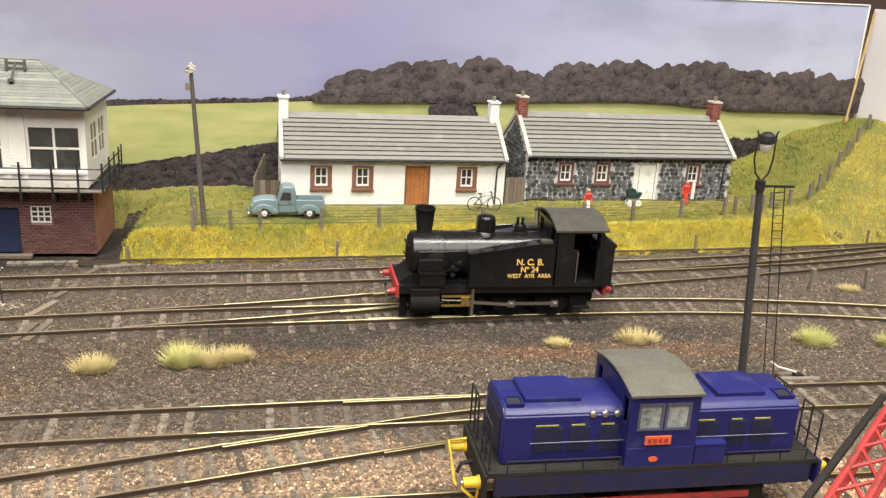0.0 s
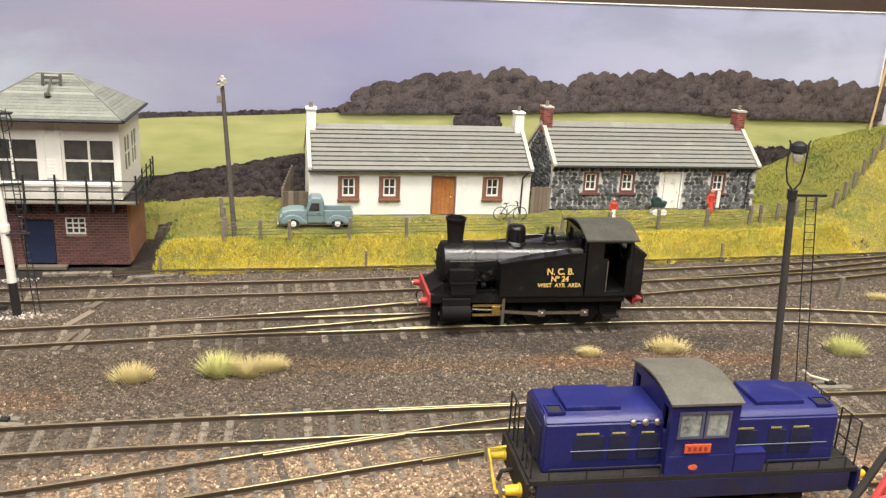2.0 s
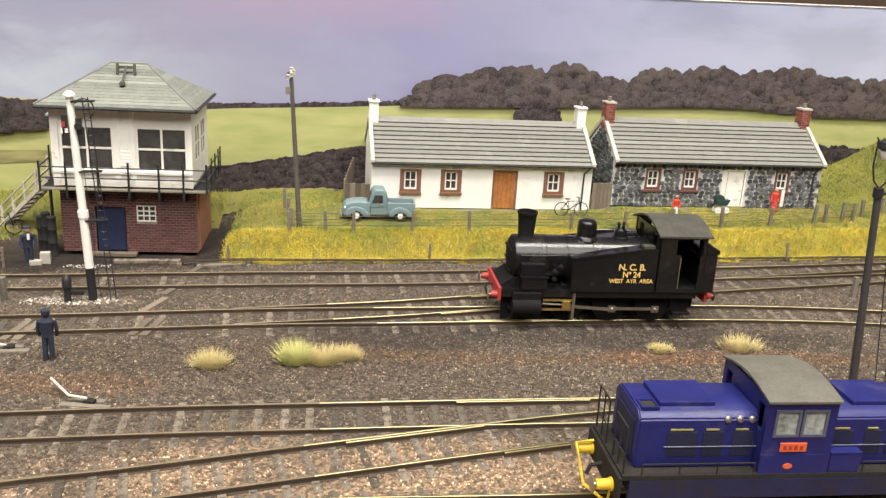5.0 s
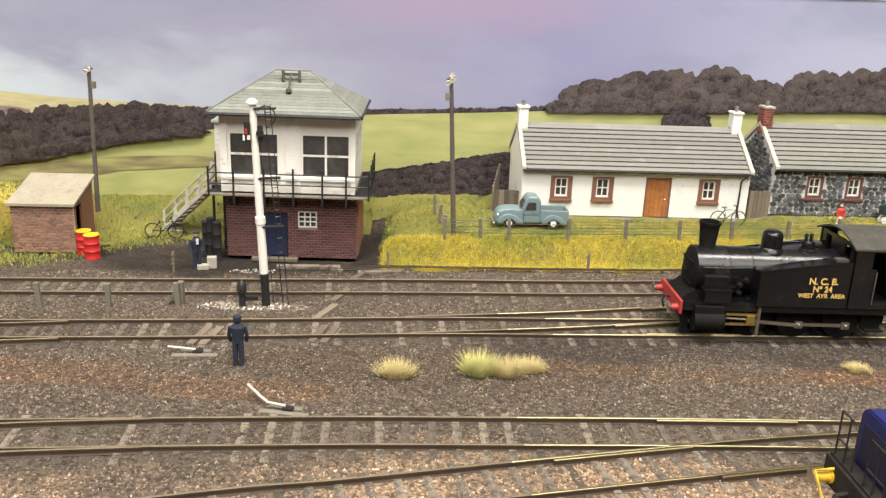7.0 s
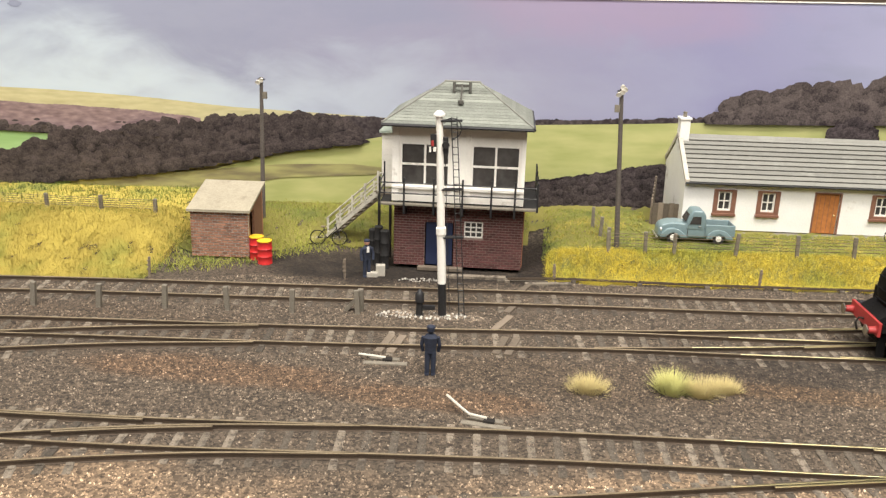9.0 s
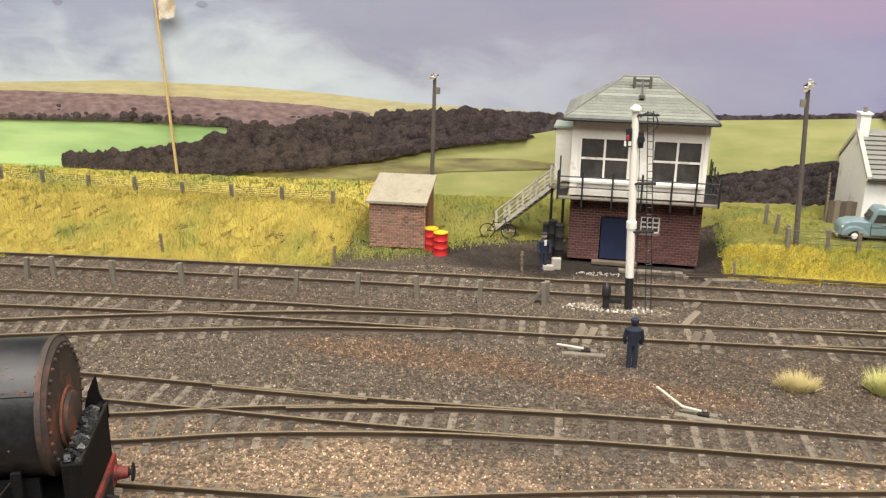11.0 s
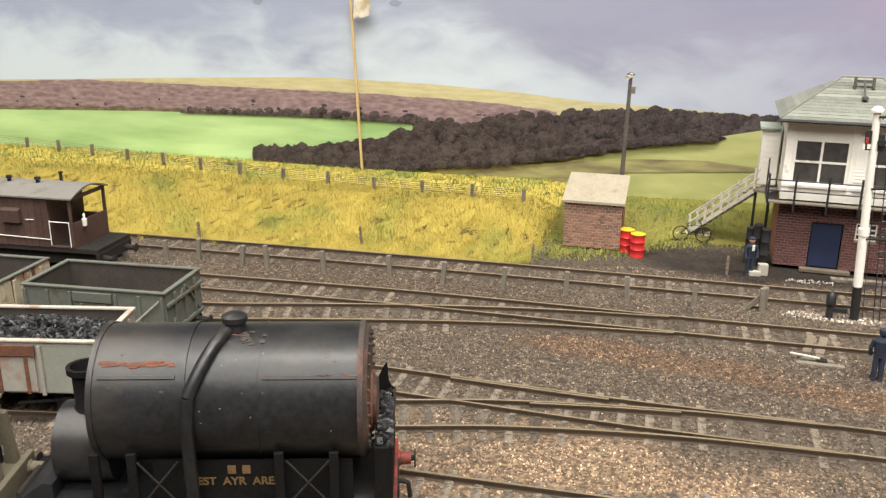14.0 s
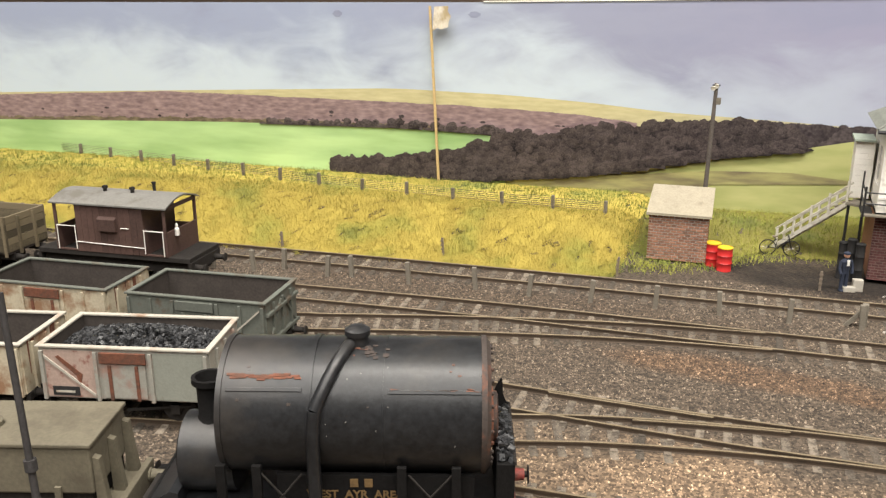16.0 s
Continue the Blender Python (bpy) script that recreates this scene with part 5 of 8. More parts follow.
# lattice platform lamp in front
lp = thing("yard_lamp", 159.0, 298.0, 0.0, 0, "tall black yard lamp with hooped lantern bracket and ladder", "street lamp")
lp.scale = (1, 1, 0.972)
part("column", rod(B(), (1.5, 0, -1), (-4.2, 0, 76), 1.45, 1.2, 12), M_poleblack, lp, "leaning black column", True)
part("collar", rod(B(), (-4.2, 0, 74), (-4.3, 0, 77.5), 1.7, n=12), M_black, lp)
bm = B()
for s in (-1, 1):
    path_rod(bm, [(-4.2, 0, 77), (-4.4 + s * 2.4, 0, 80), (-4.6 + s * 3.4, 0, 85), (-4.6 + s * 3.3, 0, 94), (-4.6 + s * 3.9, 0, 95)], 0.3, 6)
part("hoop", bm, M_black, lp, "black lyre bracket")
part("lantern", lathe(B(), [(2.5, 91.0), (2.9, 91.4), (2.7, 93.5), (1.2, 94.6)], 14, Matrix.Translation((-4.6, 0, 0))), M_black, lp, "black lantern hood", True)
part("lantern_glass", lathe(B(), [(0.6, 87.2), (1.6, 88.2), (2.2, 90.4)], 14, Matrix.Translation((-4.6, 0, 0))), M_white, lp, "pale glass bowl", True)
part("ladder_bar", box(B(), -3.6, 8.4, -0.5, 0.5, 75, 75.9, 0.15), M_black, lp)
part("stay", rod(B(), (-1.0, 0, 37), (7.5, 0, 37.2), 0.22, n=5), M_black, lp)
bm = B()
for x in (8.8, 12.6):
    rod(bm, (x + 1.5, 0, -0.5), (x - 8.8 + 1.2, 0, 75), 0.22, n=5)
for k in range(26):
    z = 2 + k * 2.85
    q = 9.3 * (1 - z / 75)
    rod(bm, (1.1 + q, 0, z), (4.9 + q, 0, z), 0.15, n=4)
part("ladder", bm, M_black, lp, "thin black ladder")

# sticks taped to the backdrop
for x, z0, z1, lean in ((-400.5, 15, 122, -3.0), (379, 52, 130, 4.5)):
    fp = thing("wooden_stick", x, backdrop_y(x) - 5.0, 0, 0, "thin bare wooden stick standing against the backdrop", "stick", "wooden sticks")
    part("stick", box(B(), -0.7, 0.7, -0.6, 0.6, 0, z1 - z0, 0.15, turn=Matrix.Translation((0, 0, z0)) @ Matrix.Rotation(radians(lean), 4, "Y")), shade("bare_wood", (0.58, 0.42, 0.20), 0.7, vary=0.2), fp)
    if x < 0:
        bm = B()
        slab(bm, [(-3.6, 107.5), (-0.5, 109.5), (2.0, 108.6), (6.5, 110), (6.8, 113), (8.2, 116), (6.2, 119), (6.6, 122), (-2.5, 121.5)], -0.9, -0.75)
        part("paper_tag", bm, shade("torn_paper", (0.72, 0.66, 0.55), 0.9, vary=0.15, coarse=200, dirt=(0.4, 0.3, 0.15)), fp, "torn scrap of paper at its top")


# ---- grass ----
def fibres(name, pts, lengths, mat, label, spread=0.55, width=0.16, category="grass", seed=2):
    """Grass: one slim bent blade at each point."""
    r = np.random.default_rng(seed)
    n = len(pts)
    a = r.uniform(0, 2 * math.pi, n)
    lean = np.abs(r.normal(0, spread, n))
    d = np.stack([np.cos(a) * np.sin(lean), np.sin(a) * np.sin(lean), np.cos(lean)], -1)
    s = np.stack([-np.sin(a + r.uniform(-1, 1, n)), np.cos(a), np.zeros(n)], -1) * width
    L = lengths[:, None]
    mid = pts + d * L * 0.55
    tip = pts + d * L * 0.95 + np.stack([np.cos(a) * 0.25, np.sin(a) * 0.25, -0.12 * np.ones(n)], -1) * L
    v = np.stack([pts - s, pts + s, mid + s * 0.8, mid - s * 0.8, tip], 1).reshape(-1, 3)
    i = np.arange(n)[:, None] * 5
    q = np.concatenate([i + np.array([[0, 1, 2]]), i + np.array([[0, 2, 3]]), i + np.array([[3, 2, 4]])])
    return tagged(new(name, raw_mesh(name, v, q, mat)), label, category, kind="stuff")


def scatter(n, x0, x1, y0f, y1f, keep=None, seed=1):
    r = np.random.default_rng(seed)
    x = r.uniform(x0, x1, n)
    y = y0f(x) + (y1f(x) - y0f(x)) * r.uniform(0, 1, n)
    if keep is not None:
        k = keep(x, y)
        x, y = x[k], y[k]
    return np.stack([x, y, height(x, y)], -1)


def patch_noise(x, y, s, o=0.0):
    return np.array([noise.noise(Vector((a / s, b / s, o))) for a, b in zip(x, y)])


def bank_sheet(name, x0, x1, y0, y1, mat, label, nx=160, ny=24):
    v, f = grid(x0, x1, y0, y1, nx, ny, lift=0.45, rough=0.35)
    ob = tagged(new(name, raw_mesh(name, v, f, mat)), label, "grass", kind="structure")
    ob.data.shade_smooth()


def ragged_edge(x):
    return edge_y(x) + 1.6 * np.sin(x / 7.3) + 1.1 * np.sin(x / 2.9 + 1) + 0.8 * np.sin(x / 1.3)


bank_sheet("bank_left", -900, -272, lambda x: edge_y(x) + 3, backdrop_y, M_grass, "grassy railway bank under the backdrop", 200, 30)
bank_sheet("bank_middle", -84, 262, lambda x: edge_y(x) + 3, lambda x: backdrop_y(x), M_gapshade, "olive grass strip in front of the cottages", 140, 40)
bank_sheet("bank_right", 262, 600, lambda x: edge_y(x) + 1, backdrop_y, M_gapshade, "grassy hillside beside the cottages", 100, 40)
bank_sheet("bank_gap", -97, -83, lambda x: 488 + 0 * x, backdrop_y, M_gapshade, "rough green grass beside the signal box", 12, 16)
bank_sheet("bank_yard", -272, -96, lambda x: edge_y(x) + 38 + np.interp(x, [-272, -225, -205, -96], [0, 0, 14, 16]) + 3 * np.sin(x / 9), backdrop_y, M_gapshade, "rough green grass behind the signal box", 80, 24)

p = scatter(230000, -710, -270, lambda x: ragged_edge(x) - 2.0, lambda x: edge_y(x) + 72, seed=11)
fibres("dry_grass", p, np.random.default_rng(1).uniform(1.6, 4.4, len(p)), M_grass, "long dry yellow static grass on the left bank", 1.45, 0.085)
p = scatter(30000, -780, -275, lambda x: edge_y(x) + 55, lambda x: backdrop_y(x) - 1, seed=12)
fibres("green_grass", p, np.random.default_rng(2).uniform(1.5, 3.6, len(p)), M_green, "greener grass along the bank top", 0.7)
p = scatter(120000, -86, 300, lambda x: ragged_edge(x) - 2.0, lambda x: edge_y(x) + 24, seed=13)
fibres("dry_grass", p, np.random.default_rng(3).uniform(1.4, 3.8, len(p)), M_lit_grass, "long golden yellow static grass beside the rodding", 1.4, 0.095)
p = scatter(46000, -88, 262, lambda x: edge_y(x) + 20, lambda x: 486 + 0.08 * x + np.where(x < -32, 40, 0), seed=14)
fibres("green_grass", p, np.random.default_rng(4).uniform(1.0, 2.4, len(p)), M_green, "short olive grass round the cottage fence", 0.8)
p = scatter(34000, -86, 262, lambda x: edge_y(x) + 18, lambda x: 484 + 0.08 * x + np.where(x < -32, 40, 0), seed=34)
p = p[patch_noise(p[:, 0], p[:, 1], 9.0) > 0.06]
fibres("dry_grass", p, np.random.default_rng(44).uniform(1.2, 3.0, len(p)), M_grass, "drier yellow patches in the grass before the cottages", 0.9, 0.12)
p = scatter(85000, 262, 470, lambda x: edge_y(x) - 1, lambda x: backdrop_y(x) - 1, seed=15)
g = 0.5 * patch_noise(p[:, 0], p[:, 1], 30.0) + (p[:, 1] + 3 - np.interp(p[:, 0], [244, 271, 308, 331, 357, 400, 470], [490, 497.5, 511.5, 531, 555, 594, 660])) / 14
fibres("dry_grass", p[g < 0.12], np.random.default_rng(5).uniform(1.4, 3.2, int((g < 0.12).sum())), M_lit_grass, "long golden yellow grass on the hillside", 1.4, 0.1)
fibres("green_grass", p[g >= 0.12], np.random.default_rng(6).uniform(1.5, 3.2, int((g >= 0.12).sum())), M_green, "green grass on the hillside behind the fence", 0.75)
p = scatter(24000, -275, -96, lambda x: edge_y(x) + 8, lambda x: backdrop_y(x) - 1, keep=lambda x, y: (y > edge_y(x) + 27 + 9 * np.random.default_rng(5).normal(0, 1, len(x)) * 0.5 + np.interp(x, [-275, -232, -215, -190, -150], [-14, -8, 8, 22, 24])) & ~((x > -164) & (x < -92) & (y > 425) & (y < 482)), seed=16)
fibres("green_grass", p, np.random.default_rng(7).uniform(1.5, 3.5, len(p)), M_green, "green grass behind the hut and staircase", 0.75)


def tuft(x, y, rx, ry, h, mat, label, n, seed):
    r = np.random.default_rng(seed)
    rx, ry, h = rx * 0.66, ry * 0.75, h * 0.95
    a, d = r.uniform(0, 2 * math.pi, n), np.sqrt(r.uniform(0, 1, n))
    pts = np.stack([x + rx * d * np.cos(a) * 0.75, y + ry * d * np.sin(a) * 0.75, np.zeros(n)], -1)
    L = h * r.uniform(0.45, 1.4, n) * (1 - 0.3 * d)
    dirs = np.stack([np.cos(a) * d * 0.9, np.sin(a) * d * 0.9, np.ones(n)], -1) + r.normal(0, 0.33, (n, 3))
    dirs /= np.linalg.norm(dirs, axis=1)[:, None]
    s = np.stack([np.sin(a), -np.cos(a), np.zeros(n)], -1) * 0.13
    tip = pts + dirs * L[:, None]
    v = np.stack([pts - s, pts + s, tip], 1).reshape(-1, 3)
    me = raw_mesh("grass_tuft", v, np.arange(3 * n).reshape(-1, 3), mat)
    tagged(new("grass_tuft", me), label, "grass tuft", "grass tufts")


for k, (x, y, rx, ry, h, mat) in enumerate(((-71, 308, 11, 6, 7.5, M_tuft), (-42, 313, 10, 8, 9.5, M_tuftg), (-32, 312, 9, 6, 8, M_tuft), (-24, 316, 9, 5, 6.5, M_tuft),
                                            (98, 327, 9, 5, 4.5, M_tuft), (132, 331, 16, 7, 7, M_tuft), (207, 328, 13, 9, 8.5, M_tuftg), (262, 391, 10, 5, 4.5, M_tuft), (240, 326, 9, 7, 7, M_tuftg))):
    tuft(x, y, rx, ry, h, mat, "pale straw grass tuft on the ballast" if mat is M_tuft else "yellow green grass tuft on the ballast", 900, 20 + k)


# ---- ballast stones ----
def ballast(n, seed):
    r = np.random.default_rng(seed)
    x = r.uniform(-520, 400, n)
    u = r.uniform(0, 1, n) ** 0.85
    y = 150 + (edge_y(x) + 1 - 150) * u
    ok = np.ones(n, bool)
    for line in STOCK:
        c = np.array([(p.x, p.y, d.x, d.y) for p, d in line])
        c = c[np.argsort(c[:, 0])]
        ly, sl = np.interp(x, c[:, 0], c[:, 1]), np.interp(x, c[:, 0], c[:, 3] / c[:, 2])
        dist = np.abs(y - ly) / np.sqrt(1 + sl * sl)
        inside = (x > c[0, 0]) & (x < c[-1, 0])
        ok &= ~(inside & (np.abs(dist - 8.25) < 0.9))
        ok &= ~(inside & (dist > 8.5) & (dist < 14) & (r.uniform(0, 1, n) < 0.45))
        ok &= ~(inside & (dist < 14) & (r.uniform(0, 1, n) < 0.2))
    x, y = x[ok], y[ok]
    n = len(x)
    s = r.uniform(0.26, 0.58, n) * np.where(r.uniform(0, 1, n) < 0.06, 1.6, 1.0)
    base = np.array([(1, 0, -0.35), (-0.5, 0.87, -0.35), (-0.5, -0.87, -0.35), (0.15, 0.2, 0.75), (-0.3, -0.25, 0.6)])
    a = r.uniform(0, 2 * math.pi, n)
    ca, sa = np.cos(a), np.sin(a)
    j = base[None] * r.uniform(0.6, 1.3, (n, 5, 3))
    v = np.stack([j[..., 0] * ca[:, None] - j[..., 1] * sa[:, None], j[..., 0] * sa[:, None] + j[..., 1] * ca[:, None], j[..., 2]], -1) * s[:, None, None]
    v = v + np.stack([x, y, height(x, y) + 0.05], -1)[:, None, :]
    i = np.arange(n)[:, None] * 5
    q = np.concatenate([i + np.array([t]) for t in ((0, 1, 3), (1, 4, 3), (1, 2, 4), (2, 0, 4), (0, 3, 4))])
    return tagged(new("ballast_stones", raw_mesh("ballast_stones", v.reshape(-1, 3), q, M_stone)), "loose brown and grey ballast chippings", "ballast", kind="stuff")


ballast(250000, 9)


# ---- rolling stock ----
M_locoblack = shade("loco_black", (0.008, 0.008, 0.009), 0.22, vary=0.35, coarse=120, bump=0.1, dirt=(0.02, 0.018, 0.016), dirt_amount=0.15, dirt_scale=120, gloss=0.5)
M_boiler = shade("oily_black_boiler", (0.009, 0.009, 0.010), 0.24, vary=0.4, coarse=150, bump=0.15, dirt=(0.028, 0.026, 0.022), dirt_amount=0.25, dirt_scale=90, gloss=0.6)
M_locodull = shade("sooty_black", (0.010, 0.0095, 0.0095), 0.75, vary=0.35, bump=0.3, gloss=0.15)
M_cabroof = shade("cab_roof_grey", (0.075, 0.073, 0.062), 0.55, vary=0.25, coarse=150, gloss=0.15)
M_red = shade("buffer_red", (0.40, 0.042, 0.04), 0.5, vary=0.2, dirt=(0.12, 0.04, 0.03), dirt_amount=0.2)
M_dirtyred = shade("grimy_red", (0.30, 0.05, 0.04), 0.7, vary=0.25, dirt=(0.07, 0.04, 0.03), dirt_amount=0.5, dirt_scale=150)
M_endplate = shade("rust_stained_plate", (0.055, 0.042, 0.036), 0.75, vary=0.3, dirt=(0.26, 0.085, 0.04), dirt_amount=0.35, dirt_scale=70)
M_steel = shade("bare_steel", (0.42, 0.38, 0.33), 0.35, 0.9, vary=0.2)
M_brass = shade("brass", (0.62, 0.46, 0.16), 0.35, 0.9, vary=0.2)
M_gold = shade("gold_lettering", (0.78, 0.52, 0.16), 0.6, vary=0.06, bump=0.0)
M_navy = shade("royal_blue_paint", (0.015, 0.018, 0.125), 0.40, vary=0.25, coarse=120, bump=0.1, dirt=(0.05, 0.05, 0.12), dirt_amount=0.1)
M_navydark = shade("mottled_dark_blue", (0.012, 0.013, 0.055), 0.6, vary=0.3, dirt=(0.02, 0.018, 0.018), dirt_amount=0.4)
M_navyrail = shade("dull_blue_grey_rail", (0.10, 0.105, 0.15), 0.5, vary=0.2)
M_roofgrey = shade("grimy_grey_roof", (0.12, 0.115, 0.095), 0.7, vary=0.2, coarse=140, dirt=(0.08, 0.075, 0.06))
M_yellow = shade("buffer_yellow", (0.75, 0.50, 0.03), 0.5, vary=0.15, dirt=(0.25, 0.15, 0.03), dirt_amount=0.25)
M_dullyellow = shade("faded_yellow", (0.30, 0.27, 0.07), 0.7, vary=0.2)
M_wornletter = shade("worn_lettering", (0.17, 0.105, 0.042), 0.8, vary=0.3)
M_orange = shade("orange_plate", (0.72, 0.13, 0.04), 0.6, vary=0.15)
M_green_glass = shade("cab_glass", (0.36, 0.38, 0.35), 0.12, vary=0.6, fine=400, coarse=110, bump=0.0)
M_grille = shade("grille_dark", (0.012, 0.014, 0.045), 0.7, vary=0.3)
M_tank = shade("weathered_black_tank", (0.017, 0.018, 0.020), 0.38, vary=0.55, fine=500, coarse=32, bump=0.14, dirt=(0.046, 0.041, 0.037), dirt_amount=0.45, dirt_scale=26, gloss=0.5)
M_rust = shade("bright_rust", (0.175, 0.066, 0.038), 0.85, vary=0.4, coarse=400, dirt=(0.09, 0.05, 0.035), dirt_amount=0.45, dirt_scale=220)
M_wgrey = shade("wagon_blue_grey", (0.128, 0.138, 0.118), 0.75, vary=0.15, dirt=(0.11, 0.075, 0.05), dirt_amount=0.15, dirt_scale=110)
M_wcream = shade("wagon_rusty_cream", (0.52, 0.46, 0.34), 0.8, vary=0.15, dirt=(0.24, 0.11, 0.05), dirt_amount=0.55, dirt_scale=80)
M_wpale = shade("wagon_pale_grey", (0.33, 0.32, 0.28), 0.8, vary=0.12, dirt=(0.33, 0.20, 0.16), dirt_amount=0.3, dirt_scale=70)
M_wrim = shade("wagon_pale_rim", (0.46, 0.43, 0.37), 0.75, vary=0.12, dirt=(0.3, 0.17, 0.1), dirt_amount=0.2)
M_winside = shade("wagon_dark_inside", (0.055, 0.045, 0.039), 0.9, vary=0.3, coarse=140)
M_under = shade("grimy_underframe", (0.030, 0.027, 0.025), 0.85, vary=0.3, gloss=0.15)
M_coal = shade("coal", (0.030, 0.031, 0.033), 0.42, vary=0.5, island=1.0, bump=0.3)
M_maroon = shade("faded_maroon_brown", (0.085, 0.047, 0.038), 0.75, vary=0.25, each=0.25)
M_vanroof = shade("van_roof_grey", (0.19, 0.185, 0.17), 0.8, vary=0.15, coarse=110, dirt=(0.13, 0.12, 0.1))
M_tan = shade("tan_grey_wagon", (0.145, 0.128, 0.09), 0.75, vary=0.2, dirt=(0.10, 0.085, 0.06))
M_plank = shade("olive_brown_planks", (0.13, 0.105, 0.065), 0.85, vary=0.3, each=0.8)


def lettering(body, size, x, y, z, mat, parent, name="lettering"):
    cu = bpy.data.curves.new("text", "FONT")
    cu.body, cu.size, cu.align_x, cu.extrude = body, size * U, "CENTER", 0.03 * U
    cu.offset = 0.028 * size * U
    tmp = new("text", cu)
    me = bpy.data.meshes.new_from_object(tmp.evaluated_get(bpy.context.evaluated_depsgraph_get()))
    bpy.data.objects.remove(tmp)
    me.materials.append(mat)
    ob = new(name, me)
    ob.parent = parent
    ob.matrix_local = pose(U * x, U * y, U * z, 90, 0, 0)
    return ob


def wheel(parent, x, y, r, mat=None, spokes=0, name="wheel", base=3.1):
    """A wheel with rim, hub and spokes or disc, standing on the rail."""
    z = base + r
    m = Matrix.Translation((x, y, z)) @ Matrix.Rotation(radians(90), 4, "X")
    bm = B()
    lathe(bm, [(r - 1.1, -0.9), (r, -0.9), (r, 0.9), (r - 1.1, 0.9)], 28, m)
    lathe(bm, [(1.6, -0.9), (1.6, 1.1)], 14, m)
    if spokes:
        for k in range(spokes):
            a = 2 * math.pi * k / spokes
            rod(bm, (x + 1.4 * math.cos(a), y, z + 1.4 * math.sin(a)), (x + (r - 0.9) * math.cos(a), y, z + (r - 0.9) * math.sin(a)), 0.35, n=5)
    else:
        lathe(bm, [(r - 0.8, -0.3), (r - 0.8, 0.3)], 24, m)
    return part(name, bm, mat or M_under, parent, smooth=True)


def buffer_at(parent, x, y, z, d, mat, head=M_steel, length=4.5, r=1.5):
    m = Matrix.Translation((x, y, z)) @ Matrix.Rotation(radians(90 * d), 4, "Y")
    b = part("buffer", lathe(B(), [(r * 1.2, 0), (r * 1.2, 0.5), (r, 0.6), (r * 0.85, length - 1.2)], 14, m), mat, parent, smooth=True)
    part("buffer_head", lathe(B(), [(r * 0.45, length - 1.2), (r * 0.45, length - 0.5), (r * 1.45, length - 0.3), (r * 1.3, length)], 16, m), head, b, "round buffer head", True)
    return b


def barrel(bm, x0, x1, z, r, n=36, y=0.0):
    return lathe(bm, [(r, x0), (r, x1)], n, Matrix.Translation((0, y, z)) @ Matrix.Rotation(radians(90), 4, "Y"))


# black tank engine on the main line
LX = 89.3
lo = thing("steam_locomotive", LX, float(np.interp(LX, [q[0] for q in T2], [q[1] for q in T2])), 0.0, 2.2, "gloss black side tank steam locomotive lettered in gold", "locomotive")
lo.scale = (0.945, 1.0, 1.0)
part("footplate", box(B(), -56, 34, -13.5, 13.5, 16.8, 18.2, 0.15), M_locoblack, lo, "long black running plate")
part("running_edge", box(B(), -27, 33.8, -13.8, -13.45, 18.0, 18.3), M_cabroof, lo, "worn pale edge of the running plate")
part("frame", box(B(), -54, 32, -6.5, 6.5, 8.5, 16.8), M_locodull, lo)
part("valance", box(B(), -56, 30, -13.5, -12.9, 14.8, 16.8, 0.1), M_locoblack, lo)
part("boiler", barrel(B(), -38, 10, 27.6, 9.3), M_boiler, lo, "polished black boiler", True)
part("smokebox", barrel(B(), -50, -38, 27.6, 9.45), M_boiler, lo, "smokebox", True)
part("smokebox_door", lathe(B(), [(9.0, 0), (8.0, 0.9), (4.5, 1.7), (0.6, 2.1)], 28, Matrix.Translation((-50, 0, 27.6)) @ Matrix.Rotation(radians(-90), 4, "Y")), M_locodull, lo, "dished smokebox door", True)
bm = B()
for z in (23, 32):
    rod(bm, (-51.5, -6, z), (-52, 5, z), 0.4, n=6)
rod(bm, (-52.6, -3, 27.6), (-52.6, 3, 27.6), 0.3, n=6)
part("door_strap", bm, M_locodull, lo)
part("smokebox_saddle", slab(B(), [(-52, 18.2), (-37, 18.2), (-38.5, 21.5), (-49, 21.5)], -8, 8), M_locodull, lo)
part("boiler_handrail", path_rod(B(), [(-48, -9.9, 31.2), (-38, -9.9, 31.2), (-28.5, -9.9, 31.6)], 0.25), M_cabroof, lo, "thin steel handrail")
for x in (-36.5, -27, -15.5, -5):
    part("boiler_band", barrel(B(), x - 0.3, x + 0.3, 27.6, 9.48), M_locoblack, lo, smooth=True)
part("chimney", lathe(B(), [(4.0, 36.0), (3.5, 36.9), (3.35, 37.4), (4.1, 45.9), (4.45, 46.0), (4.45, 47.0), (3.8, 47.0), (3.4, 43)], 24, Matrix.Translation((-44.5, 0, 0))), M_locodull, lo, "tapered chimney", True)
part("dome", lathe(B(), [(5.6, 35.0), (5.2, 36.4), (4.3, 37.4), (4.2, 42.0), (3.9, 43.2), (3.1, 43.9), (1.8, 44.2), (0.3, 44.3)], 24, Matrix.Translation((-17.5, 0, 0))), M_locoblack, lo, "polished steam dome", True)
bm = lathe(B(), [(4.0, 35.9), (3.7, 36.9), (2.9, 37.4), (2.7, 39.6), (2.2, 40.4)], 18, Matrix.Translation((-2.2, 0, 0)))
for s in (-1.1, 1.1):
    lathe(bm, [(0.7, 40), (0.6, 42), (0.9, 42.2), (0.5, 43.2)], 10, Matrix.Translation((-2.2 + s, 0, 0)))
part("safety_valve", bm, M_locoblack, lo, smooth=True)
part("whistle_pipe", path_rod(B(), [(-14, 0, 39.5), (-8, 0, 39.8), (2, 0, 39.2)], 0.3), M_locoblack, lo)
